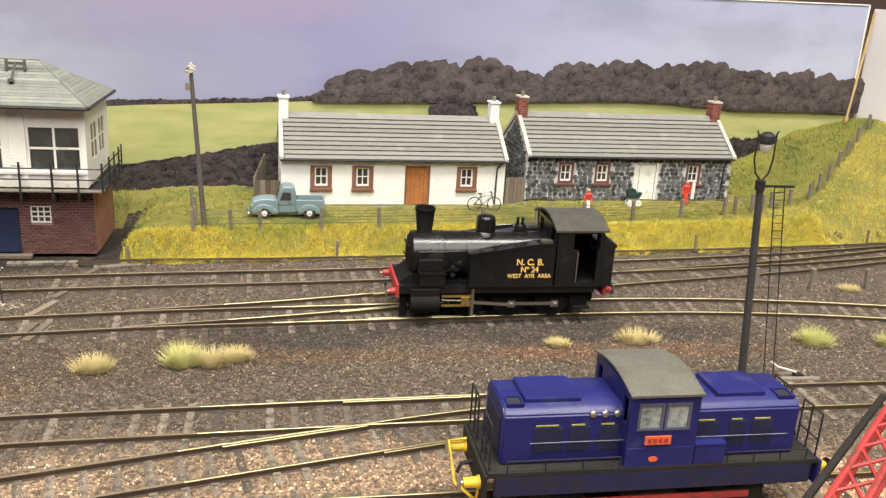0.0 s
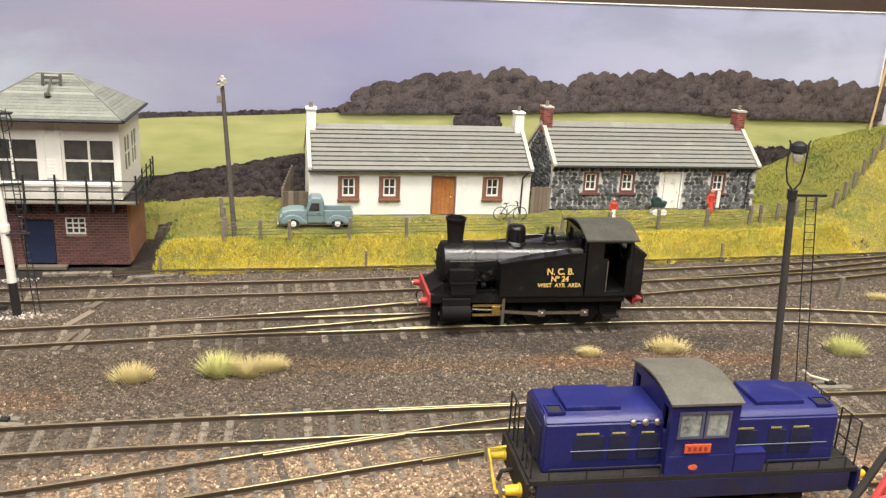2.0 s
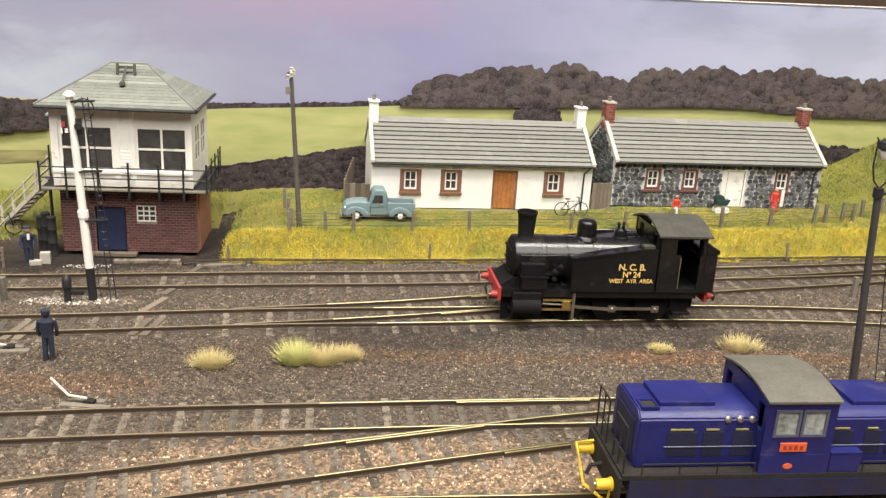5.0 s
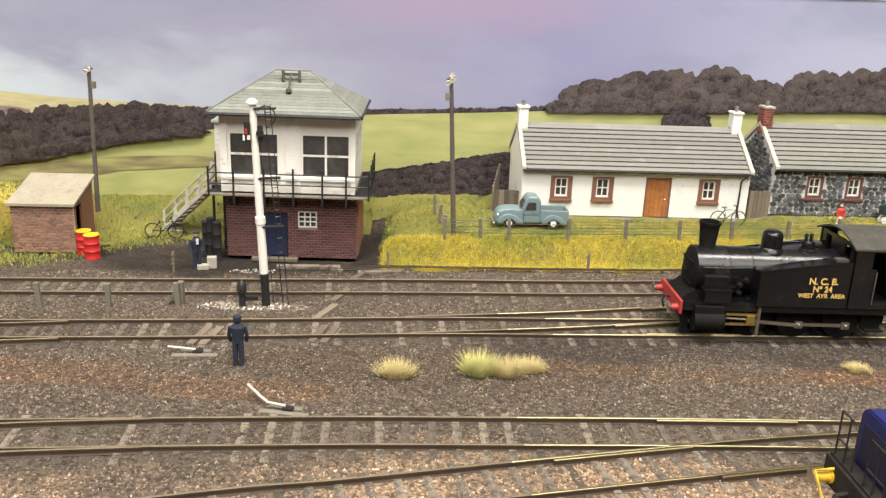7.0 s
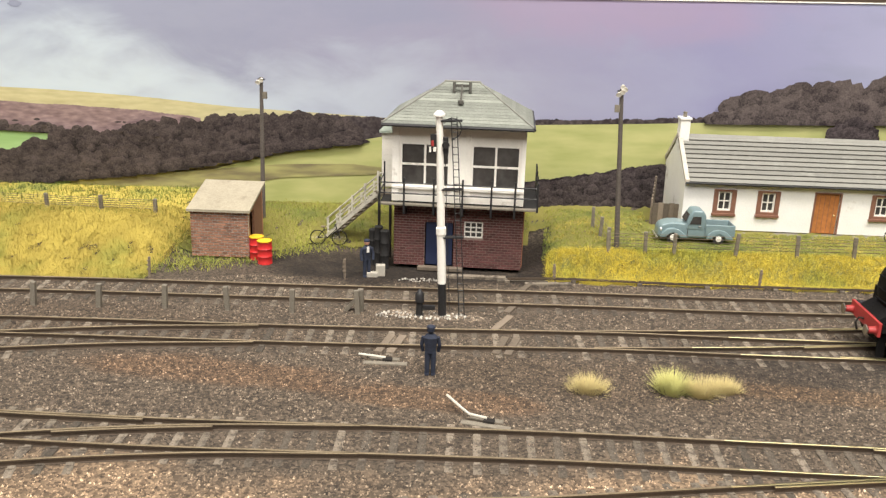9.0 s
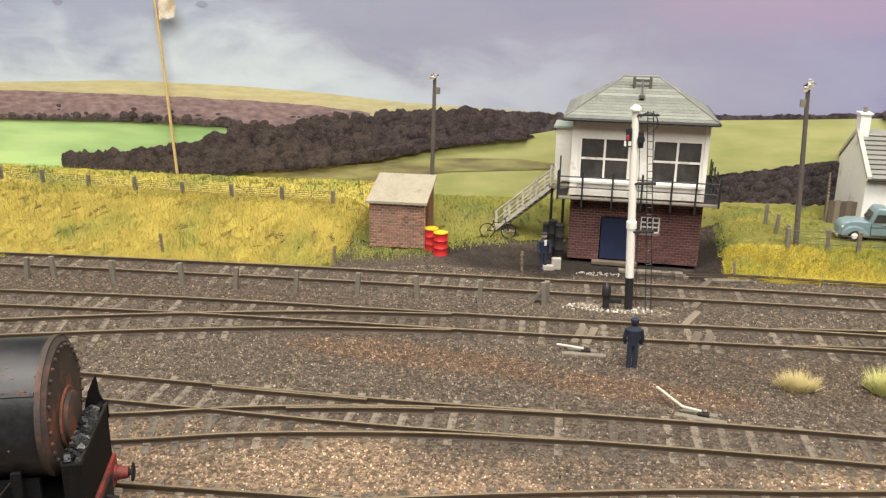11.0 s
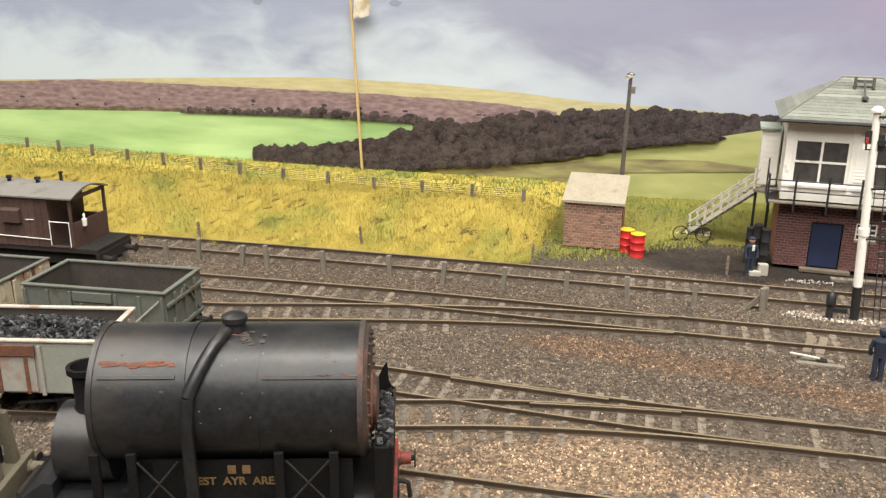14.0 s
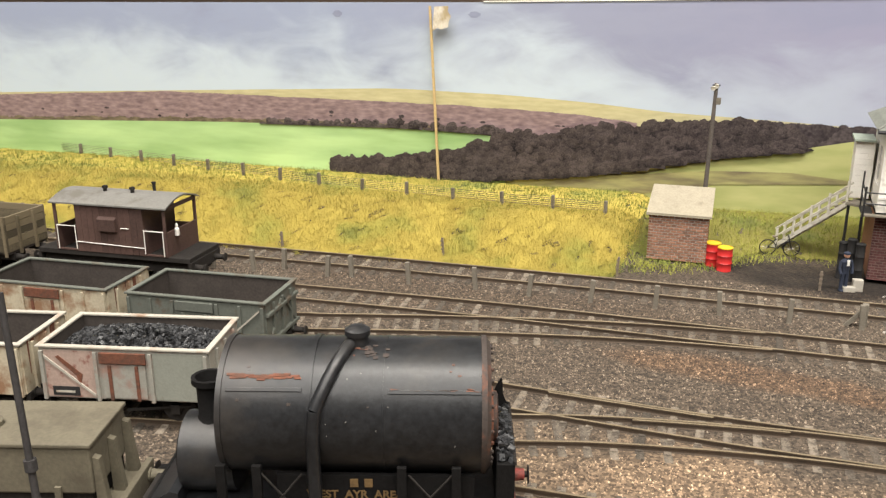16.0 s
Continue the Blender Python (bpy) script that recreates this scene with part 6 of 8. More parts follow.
for s, nm in ((-1, "side_tank"), (1, "side_tank")):
    y0, y1 = (-15.5, -7.5) if s < 0 else (7.5, 15.5)
    tk = part(nm, slab(B(), [(-27, 18.2), (9.8, 18.2), (9.8, 35.6), (3, 35.6), (-27, 31.4)], y0, y1), M_locoblack, lo, "black side tank with sloping top")
    part("tank_rim", slab(B(), [(-27.2, 31.2), (-27.2, 32.2), (3, 36.4), (9.8, 36.4), (9.8, 35.6), (3, 35.5)], y0 - 0.25 if s < 0 else y1 - 0.6, y0 + 0.6 if s < 0 else y1 + 0.25), M_locoblack, tk)
    part("tank_filler", box(B(), 4, 9, y0 + 2, y0 + 5.5, 35.7, 37.0, 0.2), M_cabroof, tk)
    if s < 0:
        lettering("N. C. B.", 3.7, -1.0, -15.62, 27.5, M_gold, tk)
        lettering("N\u00ba 24", 3.3, -1.0, -15.62, 24.5, M_gold, tk)
        lettering("WEST  AYR  AREA", 2.4, -1.0, -15.62, 22.1, M_gold, tk)
        part("tank_rivets", box(B(), -27.1, -26.6, -15.7, -15.4, 19, 31.2), M_locoblack, tk)
# cab
CX0, CX1 = 10.6, 31.0
part("cab_front", pierced(B(), 0, 27, 18.2, 42.5, 0, 0.8, [(3, 8, 33, 41), (19, 24, 33, 41)]), M_locoblack, lo).matrix_local = pose(U * (CX0 + 0.8), -U * 13.5, 0, 0, 0, 90)
for s in (-15.5, 14.7):
    bm = pierced(B(), CX0, CX1, 18.2, 42.5, s, s + 0.8, ([(20.1, 28.6, 19.5, 34.0)] if s < 0 else []) + [(17.7, 29.6, 34.0, 40.6)])
    part("cab_side", bm, M_locoblack, lo, "cab side with open doorway")
part("doorway_rail", rod(B(), (19.8, -15.9, 20), (19.8, -15.9, 33), 0.25, n=6), M_steel, lo)
part("cab_back", pierced(B(), 0, 29, 32, 42.5, 0, 0.8, [(3, 10, 33, 40), (19, 26, 33, 40)]), M_locoblack, lo).matrix_local = pose(U * (CX1 - 1), -U * 14.5, 0, 0, 0, 90)
bm = B()
prof = [(-16.6 + 33.2 * k / 12, 42.2 + 4.2 * math.sin(math.pi * k / 12)) for k in range(13)]
slab(bm, prof + [(y, z - 0.7) for y, z in prof[::-1]], CX0 - 1.5, CX1 + 1.8, "x")
part("cab_roof", bm, M_cabroof, lo, "curved dull grey cab roof", True)
part("cab_floor", box(B(), CX0, CX1, -14.5, 14.5, 18.2, 19.2), M_locodull, lo)
part("backhead", barrel(B(), 10.5, 13.5, 29, 8.5), M_locodull, lo, "boiler backhead inside the cab", True)
part("bunker", box(B(), 31.1, 36.4, -15.5, 15.5, 18.2, 35.0, 0.15), M_locoblack, lo, "coal bunker")
part("bunker_rim", slab(B(), [(31.1, 35.0), (36.4, 35.0), (37.0, 36.0), (31.1, 39.0)], -15.8, -15.2), M_locoblack, lo)
part("bunker_rim", box(B(), 36.4, 37.0, -15.5, 15.5, 34.6, 36.2), M_locoblack, lo)
part("bunker_coal", box(B(), 31.4, 36.0, -14.5, 14.5, 34.8, 35.6, 0.4), M_coal, lo)
part("cab_step", box(B(), 20.5, 28, -14.5, -10, 8.0, 8.8, 0.1), M_locodull, lo)
part("step_plate", box(B(), 20.2, 28.4, -10.5, -9.8, 8.0, 17), M_locodull, lo)
# front end
part("front_plate", slab(B(), [(-56, 18.2), (-50, 18.2), (-50, 21.5), (-51, 21.6)], -9, 9), M_locodull, lo)
part("sand_box", box(B(), -48, -37, -14.2, -9.2, 18.2, 23.4, 0.3), M_locoblack, lo, "black box on the running plate")
part("sand_box", box(B(), -48, -38, -12.6, -8.0, 23.4, 28.3, 0.3), M_locoblack, lo)
part("sand_box_ledge", box(B(), -48.4, -36.6, -14.5, -9, 23.0, 23.6, 0.1), M_locoblack, lo)
part("sand_box", box(B(), -49, -40, 9.2, 14.2, 18.2, 25.0, 0.3), M_locodull, lo)
for x, z in ((-33.5, 25), (-33.5, 22), (-31, 27)):
    part("pipe_fitting", lathe(B(), [(1.1, 0), (1.1, 1.5), (0.6, 2)], 10, Matrix.Translation((x, -11, z)) @ Matrix.Rotation(radians(90), 4, "X")), M_locodull, lo, smooth=True)
for x, d in ((-56.6, -1), (34.2, 1)):
    bb = part("buffer_beam", box(B(), min(x, x + 0.6 * d) - 0.3, max(x, x + 0.6 * d) + 0.3, -13.4, 13.4, 13.2, 18.6, 0.15), M_red, lo, "red buffer beam")
    for y in (-11.2, 11.2):
        buffer_at(lo, x + d * 0.6, y, 15.2, d, M_red)
    hook = part("coupling", path_rod(B(), [(x + d, 0, 15.5), (x + 3 * d, 0, 15.8), (x + 4 * d, 0, 14), (x + 3 * d, 0, 11)], 0.45), M_under, lo)
for x in (-51, -30, 30):
    part("lamp_iron", box(B(), x - 0.2, x + 0.2, -12.5, -11.8, 18.2, 21), M_locodull, lo)
# wheels, cylinder and rods
for x in (-26, -7, 12.5):
    for y in (-8.2, 8.2):
        wheel(lo, x, y, 7.8, M_locodull, 0)
part("cylinder", barrel(B(), -51.5, -39.2, 10.8, 3.9, 24, -13.0), M_locodull, lo, "outside cylinder", True)
part("cylinder_cover", box(B(), -51.5, -39.2, -15, -9, 13.4, 17, 0.2), M_locodull, lo)
part("guard_iron", box(B(), -55.5, -52.2, -10.5, -9.6, 4.2, 16.8, 0.15), M_locodull, lo)
part("cylinder", barrel(B(), -51.5, -39.2, 10.8, 3.9, 24, 13.0), M_locodull, lo, smooth=True)
part("piston_rod", rod(B(), (-38, -13.2, 12.0), (-27, -13.2, 11.5), 0.5, n=8), M_steel, lo, "bright piston rod")
for z in (9.6, 13.6):
    part("slide_bar", box(B(), -38, -24, -13.8, -12.6, z - 0.4, z + 0.4), M_brass, lo, "brass slide bar")
part("crosshead", box(B(), -29.5, -26, -14.4, -12.2, 9.8, 13.4, 0.2), M_brass, lo)
part("rod_bracket", box(B(), -25.3, -24, -14.2, -9, 5.2, 16.8, 0.1), M_steel, lo, "steel rod bracket")
part("connecting_rod", slab(B(), [(-27.5, 10.6), (-27.5, 11.8), (-7, 10.4), (-7, 9.2)], -14.0, -13.3), M_steel, lo)
part("coupling_rod", box(B(), -8, 13.5, -12.8, -12.0, 9.1, 10.4, 0.15), M_steel, lo, "grey steel coupling rod")
for x in (-7, 12.5):
    part("crank_boss", box(B(), x - 1.7, x + 1.7, -13.4, -12.2, 8.3, 11.2, 0.4), M_steel, lo)
    part("crank_pin", lathe(B(), [(0.8, 0), (0.8, 0.7), (0.4, 1.0)], 10, Matrix.Translation((x, -13.3, 9.8)) @ Matrix.Rotation(radians(90), 4, "X")), M_steel, lo, smooth=True)

# blue diesel shunter
di = thing("diesel_shunter", 89.8, 220.6, 2.0, 2.0, "dark blue centre cab diesel shunter with grimy grey roof", "locomotive")
di.scale = (0.965, 1.0, 1.0)
part("footplate", box(B(), -46, 46, -12.8, 12.8, 17.8, 19.2, 0.15), M_under, di, "dark walkway")
# Near side frame takes a darker blue than the far one.
part("side_frame", box(B(), -44, 44, -12.8, -11.6, 12.4, 17.8, 0.2), M_navydark, di, "dark blue side frame")
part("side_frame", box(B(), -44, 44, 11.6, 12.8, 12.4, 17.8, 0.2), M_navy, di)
part("chassis", box(B(), -40, 40, -6, 6, 8, 17.8), M_under, di)


def hood(x0, x1, name):
    bm = B()
    out = [(-9.3, 19.2), (9.3, 19.2), (9.3, 32.6), (6.9, 34.6), (-6.9, 34.6), (-9.3, 32.6)]
    slab(bm, out, x0, x1, "x")
    es = [e for e in bm.edges]
    bmesh.ops.bevel(bm, geom=es, offset=0.4, segments=2, affect="EDGES")
    return part(name, bm, M_navy, di, "dark blue engine bonnet", True)


h1 = hood(-42, -10, "bonnet")
h2 = hood(9, 40, "bonnet")
for h, a, b in ((h1, -36, -21), (h2, 17, 31)):
    part("bonnet_hatch", box(B(), a, b, -6.3, 6.0, 34.4, 35.8, 0.3), M_navy, h, "raised blue hatch")
for h, a in ((h1, -41.2), (h2, 34.0)):
    part("bonnet_recess", box(B(), a + 0.6, a + 4.4, -7.2, -3.5, 34.3, 34.75, 0.1), M_blackmatt, h, "dark lamp recess")
    part("recess_rim", pierced(B(), a + 0.2, a + 4.8, 0, 4.6, 0, 0.7, [(a + 0.7, a + 4.3, 0.5, 4.1)]), M_navy, h).matrix_local = Matrix.Translation((0, -U * 7.6, U * 35.1)) @ Matrix.Rotation(radians(-90), 4, "X")
for k in range(3):
    part("exhaust_cap", lathe(B(), [(1.0, 0), (0.9, 0.5), (0.4, 0.7)], 12, Matrix.Translation((-18.5 + 3.3 * k, -9.0, 32.4)) @ Matrix.Rotation(radians(70), 4, "X")), M_steel, h1, "round chrome cap", True)
for h, spots_ in ((h1, ((-34, -26), (-24.5, -19), (-16.5, -11))), (h2, ((10.5, 17), (20, 25), (26.5, 33)))):
    for a, b in spots_:
        g = part("grille", box(B(), a, b, -9.5, -9.1, 22.4, 29.2, 0.1), M_grille, h, "dark side grille")
        part("yellow_label", box(B(), a + 0.5, b - 1.5, -9.55, -9.3, 29.6, 30.0), M_dullyellow, h, "small yellow lettering strip")
    x0 = spots_[0][0] - 1
    x1 = spots_[-1][1] + 4
    part("grab_rail", rod(B(), (x0, -10.0, 25.4), (x1, -10.0, 25.4), 0.18, n=6), M_navyrail, h)
part("front_grille", box(B(), -42.4, -41.9, -6.5, 6.5, 21, 31, 0.1), M_grille, h1, "black radiator grille")
# cab
part("cab_side", pierced(B(), -10, 9, 19.2, 39.6, -12.6, -11.8, [(-7.6, -1.0, 29.6, 36.6), (-0.2, 6.4, 29.6, 36.6)]), M_navy, di, "dark blue cab side")
part("cab_side", pierced(B(), -10, 9, 19.2, 39.6, 11.8, 12.6, [(-7.6, -1.0, 29.6, 36.6), (-0.2, 6.4, 29.6, 36.6)]), M_navy, di)
part("cab_skirt", box(B(), -10, 9, -12.75, -12.55, 15.0, 24.5, 0.1), M_navy, di)
for x in (-10, 8.2):
    w = part("cab_end", pierced(B(), -12, 12, 19.2, 39.6, 0, 0.8, [(-10.8, -7.6, 30, 37), (7.6, 10.8, 30, 37)]), M_navy, di)
    w.matrix_local = pose(U * (x + 0.8), 0, 0, 0, 0, 90)
for a, b in ((-7.8, -0.8), (-0.4, 6.6)):
    wf = part("cab_window", pierced(B(), a, b, 29.4, 36.8, -12.9, -12.5, [(a + 0.7, b - 0.7, 30.1, 36.1)]), M_navyrail, di, "dull window frame")
    part("pane", box(B(), a + 0.6, b - 0.6, -12.4, -12.2, 30, 36.2), M_green_glass, wf)
bm = B()
prof = [(-13.6 + 27.2 * k / 10, 39.4 + 2.2 * math.sin(math.pi * k / 10)) for k in range(11)]
slab(bm, prof + [(y, z - 0.6) for y, z in prof[::-1]], -10.7, 9.3, "x")
part("cab_roof", bm, M_roofgrey, di, "worn grey curved roof", True)
part("name_plate", box(B(), -5.2, 2.0, -13.0, -12.6, 25.4, 27.8, 0.1), M_orange, di, "orange plate with faded name")
for k in range(4):
    part("plate_mark", box(B(), -4.4 + 1.5 * k, -3.5 + 1.5 * k, -13.08, -12.95, 26, 27.2), M_red, di)
part("works_plate", lathe(B(), [(1.0, 0), (1.0, 0.2)], 18, Matrix.Translation((-2.2, -12.7, 21.3)) @ Matrix.Diagonal((1.3, 1, 0.75, 1)) @ Matrix.Rotation(radians(90), 4, "X")), M_orange, di, "small oval works plate")
part("fuel_tank", box(B(), 9.2, 18, -12.8, -9.0, 19.2, 24.5, 0.4), M_navy, di, "blue box tank on the walkway")
part("battery_box", box(B(), 9.2, 18, -12.9, -9.5, 24.5, 25.0, 0.1), M_navy, di)
for x0, x1 in ((-41, -11), (19, 42)):
    for z in (22.2,):
        part("hand_rail", rod(B(), (x0, -12.6, z), (x1, -12.6, z), 0.2, n=6), M_under, di)
    for k in range(4):
        x = x0 + (x1 - x0) * k / 3
        part("hand_rail_post", rod(B(), (x, -12.6, 19), (x, -12.6, 22.2), 0.2, n=6), M_under, di)
for x, d in ((-46, -1), (46, 1)):
    part("buffer_beam", box(B(), min(x, x + d), max(x, x + d), -13, 13, 11.5, 18.6, 0.2), M_under if d < 0 else M_navy, di)
    for y in (-8.7, 8.7):
        buffer_at(di, x + d, y, 14.4, d, M_yellow, M_steel if d < 0 else M_under, 5.5, 1.5)
    for y in (-11.5, -7, -3, 3, 7, 11.5):
        part("end_rail_post", rod(B(), (x - d * 0.5, y, 18.5), (x - d * 0.5, y, 31.5), 0.25, n=6), M_under, di, "black handrail post")
    for z in (24, 31.5):
        for ya, yb in ((-11.5, -3), (3, 11.5)):
            part("end_rail", rod(B(), (x - d * 0.5, ya, z), (x - d * 0.5, yb, z), 0.25, n=6), M_under, di)
    part("coupling_hook", path_rod(B(), [(x + d, 0, 15), (x + 4 * d, 0, 14.5), (x + 5 * d, 0, 12)], 0.6), M_under, di)
bm = path_rod(B(), [(-47, 8, 17), (-52, 8, 16.5), (-51.5, 0, 9), (-47.5, -8, 8.6), (-47, -8, 12)], 0.45)
part("shunter_step", bm, M_yellow, di, "bent yellow step rail")
for x in (-26, 0, 26):
    for y in (-8.2, 8.2):
        wheel(di, x, y, 7.6, M_under, 0, base=1.1)
part("coupling_rod", box(B(), -28, 28, -11.4, -10.6, 7.8, 9.6, 0.2), M_red, di, "bright red coupling rod")

# weathered saddle tank engine in the foreground
TA = math.degrees(math.atan(0.41))
ta = thing("saddle_tank_engine", -281, 161.4, 0.0, TA, "weathered black saddle tank engine with rust streaks", "locomotive")
bm = barrel(B(), -28, 30.5, 39.3, 15.5, 48)
part("saddle_tank", bm, M_tank, ta, "large dull black cylindrical tank", True)
for x in (-27.6, -8.0, 30.0):
    part("tank_band", barrel(B(), x - 0.6, x + 0.6, 39.3, 15.8, 48), M_tank if x != 30.0 else M_endplate, ta, smooth=True)
for x0, x1, a, mat in ((-26, -9.5, 36, M_tank), (9, 29.3, 35, M_tank)):
    a0 = radians(a)
    m = Matrix.Rotation(0, 4, "X")
    bm = box(B(), x0, x1, -15.8, -15.3, -0.45, 0.45, 0.1, turn=Matrix.Translation((0, 0, 39.3)) @ Matrix.Rotation(-a0, 4, "X"))
    part("tank_seam", bm, mat, ta, "rust streaked seam strip")
part("tank_rear", lathe(B(), [(15.4, 0), (14.4, 0.9), (2, 1.1)], 40, Matrix.Translation((30.6, 0, 39.3)) @ Matrix.Rotation(radians(90), 4, "Y")), M_endplate, ta, "rust stained end plate", True)
bm = B()
for k in range(30):
    a = 2 * math.pi * k / 30
    bmesh.ops.create_icosphere(bm, subdivisions=1, radius=0.55, matrix=Matrix.Translation((31.7, 13.4 * math.cos(a), 39.3 + 13.4 * math.sin(a))))
part("rivet_ring", bm, M_endplate, ta)
part("end_door", lathe(B(), [(6.7, 0), (6.6, 0.5), (6.0, 0.6), (5.9, 1.6), (5.2, 1.9), (1, 2.0)], 28, Matrix.Translation((31.5, 0, 36)) @ Matrix.Rotation(radians(90), 4, "Y")), M_endplate, ta, "round plate ringed with rust", True)
part("end_door_ring", lathe(B(), [(6.9, 0), (7.3, 0.3), (7.0, 0.75), (6.5, 0.7)], 28, Matrix.Translation((31.5, 0, 36)) @ Matrix.Rotation(radians(90), 4, "Y")), M_rust, ta, "rusty flange", True)
bm = B()
pts = [(-6.5 + 7.5 * t, -16.0 * math.cos(radians(20 + 68 * t)), 39.3 + 16.0 * math.sin(radians(20 + 68 * t))) for t in [k / 10 for k in range(11)]]
path_rod(bm, pts, 1.5, 10)
part("feed_pipe", bm, M_tank, ta, "pipe lapped over the tank", True)
part("feed_pipe_drop", path_rod(B(), [pts[0], (-7, -16.2, 38), (-7, -15.4, 22), (-7, -15, 14)], 1.5, 10), M_tank, ta, "", True)
part("tank_filler", lathe(B(), [(2.6, 54.6), (2.4, 56.6), (2.9, 56.8), (2.9, 58), (1.5, 58.8)], 18, Matrix.Translation((1.5, -1, 0))), M_tank, ta, "round filler cap", True)
rk = random.Random(3)
for k in range(14):
    a0, x = radians(rk.uniform(5, 80)), rk.uniform(-25, 30)
    q = rk.uniform(0.08, 0.3)
    bm = box(B(), -q * rk.uniform(1, 2.2), q, -15.58, -15.4, -q, q, 0.05, turn=Matrix.Translation((x, 0, 39.3)) @ Matrix.Rotation(-a0, 4, "X"))
    part("rust_chip", bm, M_endplate, ta, "chip in the paint")
bm = B()
for k in range(26):
    x, a0, q = rk.uniform(9.5, 29.5), radians(36.5 + rk.gauss(0, 0.7)), rk.uniform(0.06, 0.18)
    box(bm, x - q * 3.5, x + q * 3.5, -15.86 - 0.003 * k, -15.4, -q * 0.5, q * 0.5, turn=Matrix.Translation((0, 0, 39.3)) @ Matrix.Rotation(-a0, 4, "X"))
for k in range(26):
    x, a0, q = 5.2 + rk.gauss(0, 1.6), radians(72 + rk.gauss(0, 5)), rk.uniform(0.12, 0.4)
    box(bm, x - q * 1.6, x + q * 1.6, -15.6 - 0.003 * k, -15.4, -q, q, turn=Matrix.Translation((0, 0, 39.3)) @ Matrix.Rotation(-a0, 4, "X"))
part("rust_streak", bm, M_endplate, ta, "brown rust along the seam and round the filler")
bm = B()
for k in range(10):
    x, a0, q = rk.uniform(-6, 30), radians(rk.uniform(-10, 60)), rk.uniform(0.07, 0.15)
    box(bm, x - q, x + q, -15.6 - 0.003 * k, -15.4, -q * rk.uniform(0.6, 2.0), q, turn=Matrix.Translation((0, 0, 39.3)) @ Matrix.Rotation(-a0, 4, "X"))
part("paint_fleck", bm, M_vanroof, ta, "pale flecks of dust and chipped paint")
part("tank_band", barrel(B(), 7.6, 8.1, 39.3, 15.62, 48), M_tank, ta, smooth=True)
part("smokebox", barrel(B(), -39.5, -27, 26.5, 9.4, 36), M_tank, ta, "sooty smokebox", True)
part("smokebox_door", lathe(B(), [(8.4, 0), (7, 1.0), (1, 1.8)], 28, Matrix.Translation((-39.5, 0, 26.5)) @ Matrix.Rotation(radians(-90), 4, "Y")), M_locodull, ta, smooth=True)
part("chimney", lathe(B(), [(4.2, 34.6), (3.0, 36.2), (3.1, 43.6), (4.1, 44.2), (4.1, 45.6), (3.2, 45.6), (2.8, 43)], 20, Matrix.Translation((-33.4, 0, 0))), M_locodull, ta, "short chimney", True)
bm = B()
for k in range(46):
    x, a0, q = rk.uniform(-25.5, -9.8), radians(47 + rk.gauss(0, 1.2)), rk.uniform(0.15, 0.5)
    box(bm, x - q * 2.2, x + q * 2.2, -15.62 - 0.003 * k, -15.4, -q * 0.7, q * 0.7, turn=Matrix.Translation((0, 0, 39.3)) @ Matrix.Rotation(-a0, 4, "X"))
part("rust_streak", bm, M_rust, ta, "flaking rust along the seam")
part("footplate", box(B(), -47, 36.7, -14, 14, 16.5, 18, 0.2), M_tank, ta)
part("front_slope", slab(B(), [(-47, 18), (-39, 18), (-39, 22), (-41, 22.5)], -12, 12), M_tank, ta)
part("frame", box(B(), -50, 38, -6.5, 6.5, 7, 16.5), M_under, ta)
for s in (-1, 1):
    part("firebox_side", box(B(), -16, 28, 12.5 * s - 0.6, 12.5 * s + 0.6, 18, 28), M_locodull, ta, "black lower side sheet")
for x in (-28, -20, 12, 24):
    part("tank_support", box(B(), x - 1, x + 1, -15, -13.8, 17.5, 31), M_locodull, ta)
    part("tank_support", box(B(), x - 1, x + 1, 13.8, 15, 17.5, 31), M_locodull, ta)
for x0, x1 in ((13.5, 23), (-19, -10)):
    for a_, b_ in (((x0, 17.8), (x1, 29)), ((x1, 17.8), (x0, 29))):
        part("cross_stay", rod(B(), (a_[0], -14.4, a_[1]), (b_[0], -14.4, b_[1]), 0.26, n=6), M_under, ta, "grimy crossed stay")
for k in range(2):
    part("worn_lettering", box(B(), 0.4 + 3.2 * k, 2.2 + 3.2 * k, -13.35, -13.15, 25.2, 27.2), M_wornletter, ta, "worn gold lettering, not readable")
lettering("WEST  AYR  AREA", 2.7, 1.5, -13.2, 22.4, M_wornletter, ta, "worn_lettering")
for x, d in ((-47, -1), (36.7, 1)):
    part("buffer_beam", box(B(), min(x, x + d), max(x, x + d), -14, 14, 11, 18, 0.2), M_dirtyred if d > 0 else M_locodull, ta, "dirty buffer beam")
    for y in (-11, 11):
        buffer_at(ta, x + d, y, 14, d, M_dirtyred if d > 0 else M_locodull, M_under, 4.4, 1.7)
    part("coupling_hook", path_rod(B(), [(x + d, 0, 14.5), (x + 3.5 * d, 0, 14), (x + 4 * d, 0, 10)], 0.6), M_under, ta)
bk = part("bunker", box(B(), 32.8, 36.9, -13.5, 13.5, 18, 31.4, 0.2), M_locodull, ta, "coal bunker behind the tank")
part("bunker_wing", slab(B(), [(31.8, 28), (37.1, 28), (37.1, 32.4), (36.1, 32.9), (35.4, 34.6), (35.0, 39.6), (34.1, 38.2), (32.9, 35.5), (31.8, 32.0)], 13.5, 14.1), M_locodull, ta, "curved upswept bunker side")
part("bunker_rim", box(B(), 36.5, 37.2, -13.9, 13.9, 31.4, 32.4, 0.2), M_under, ta)


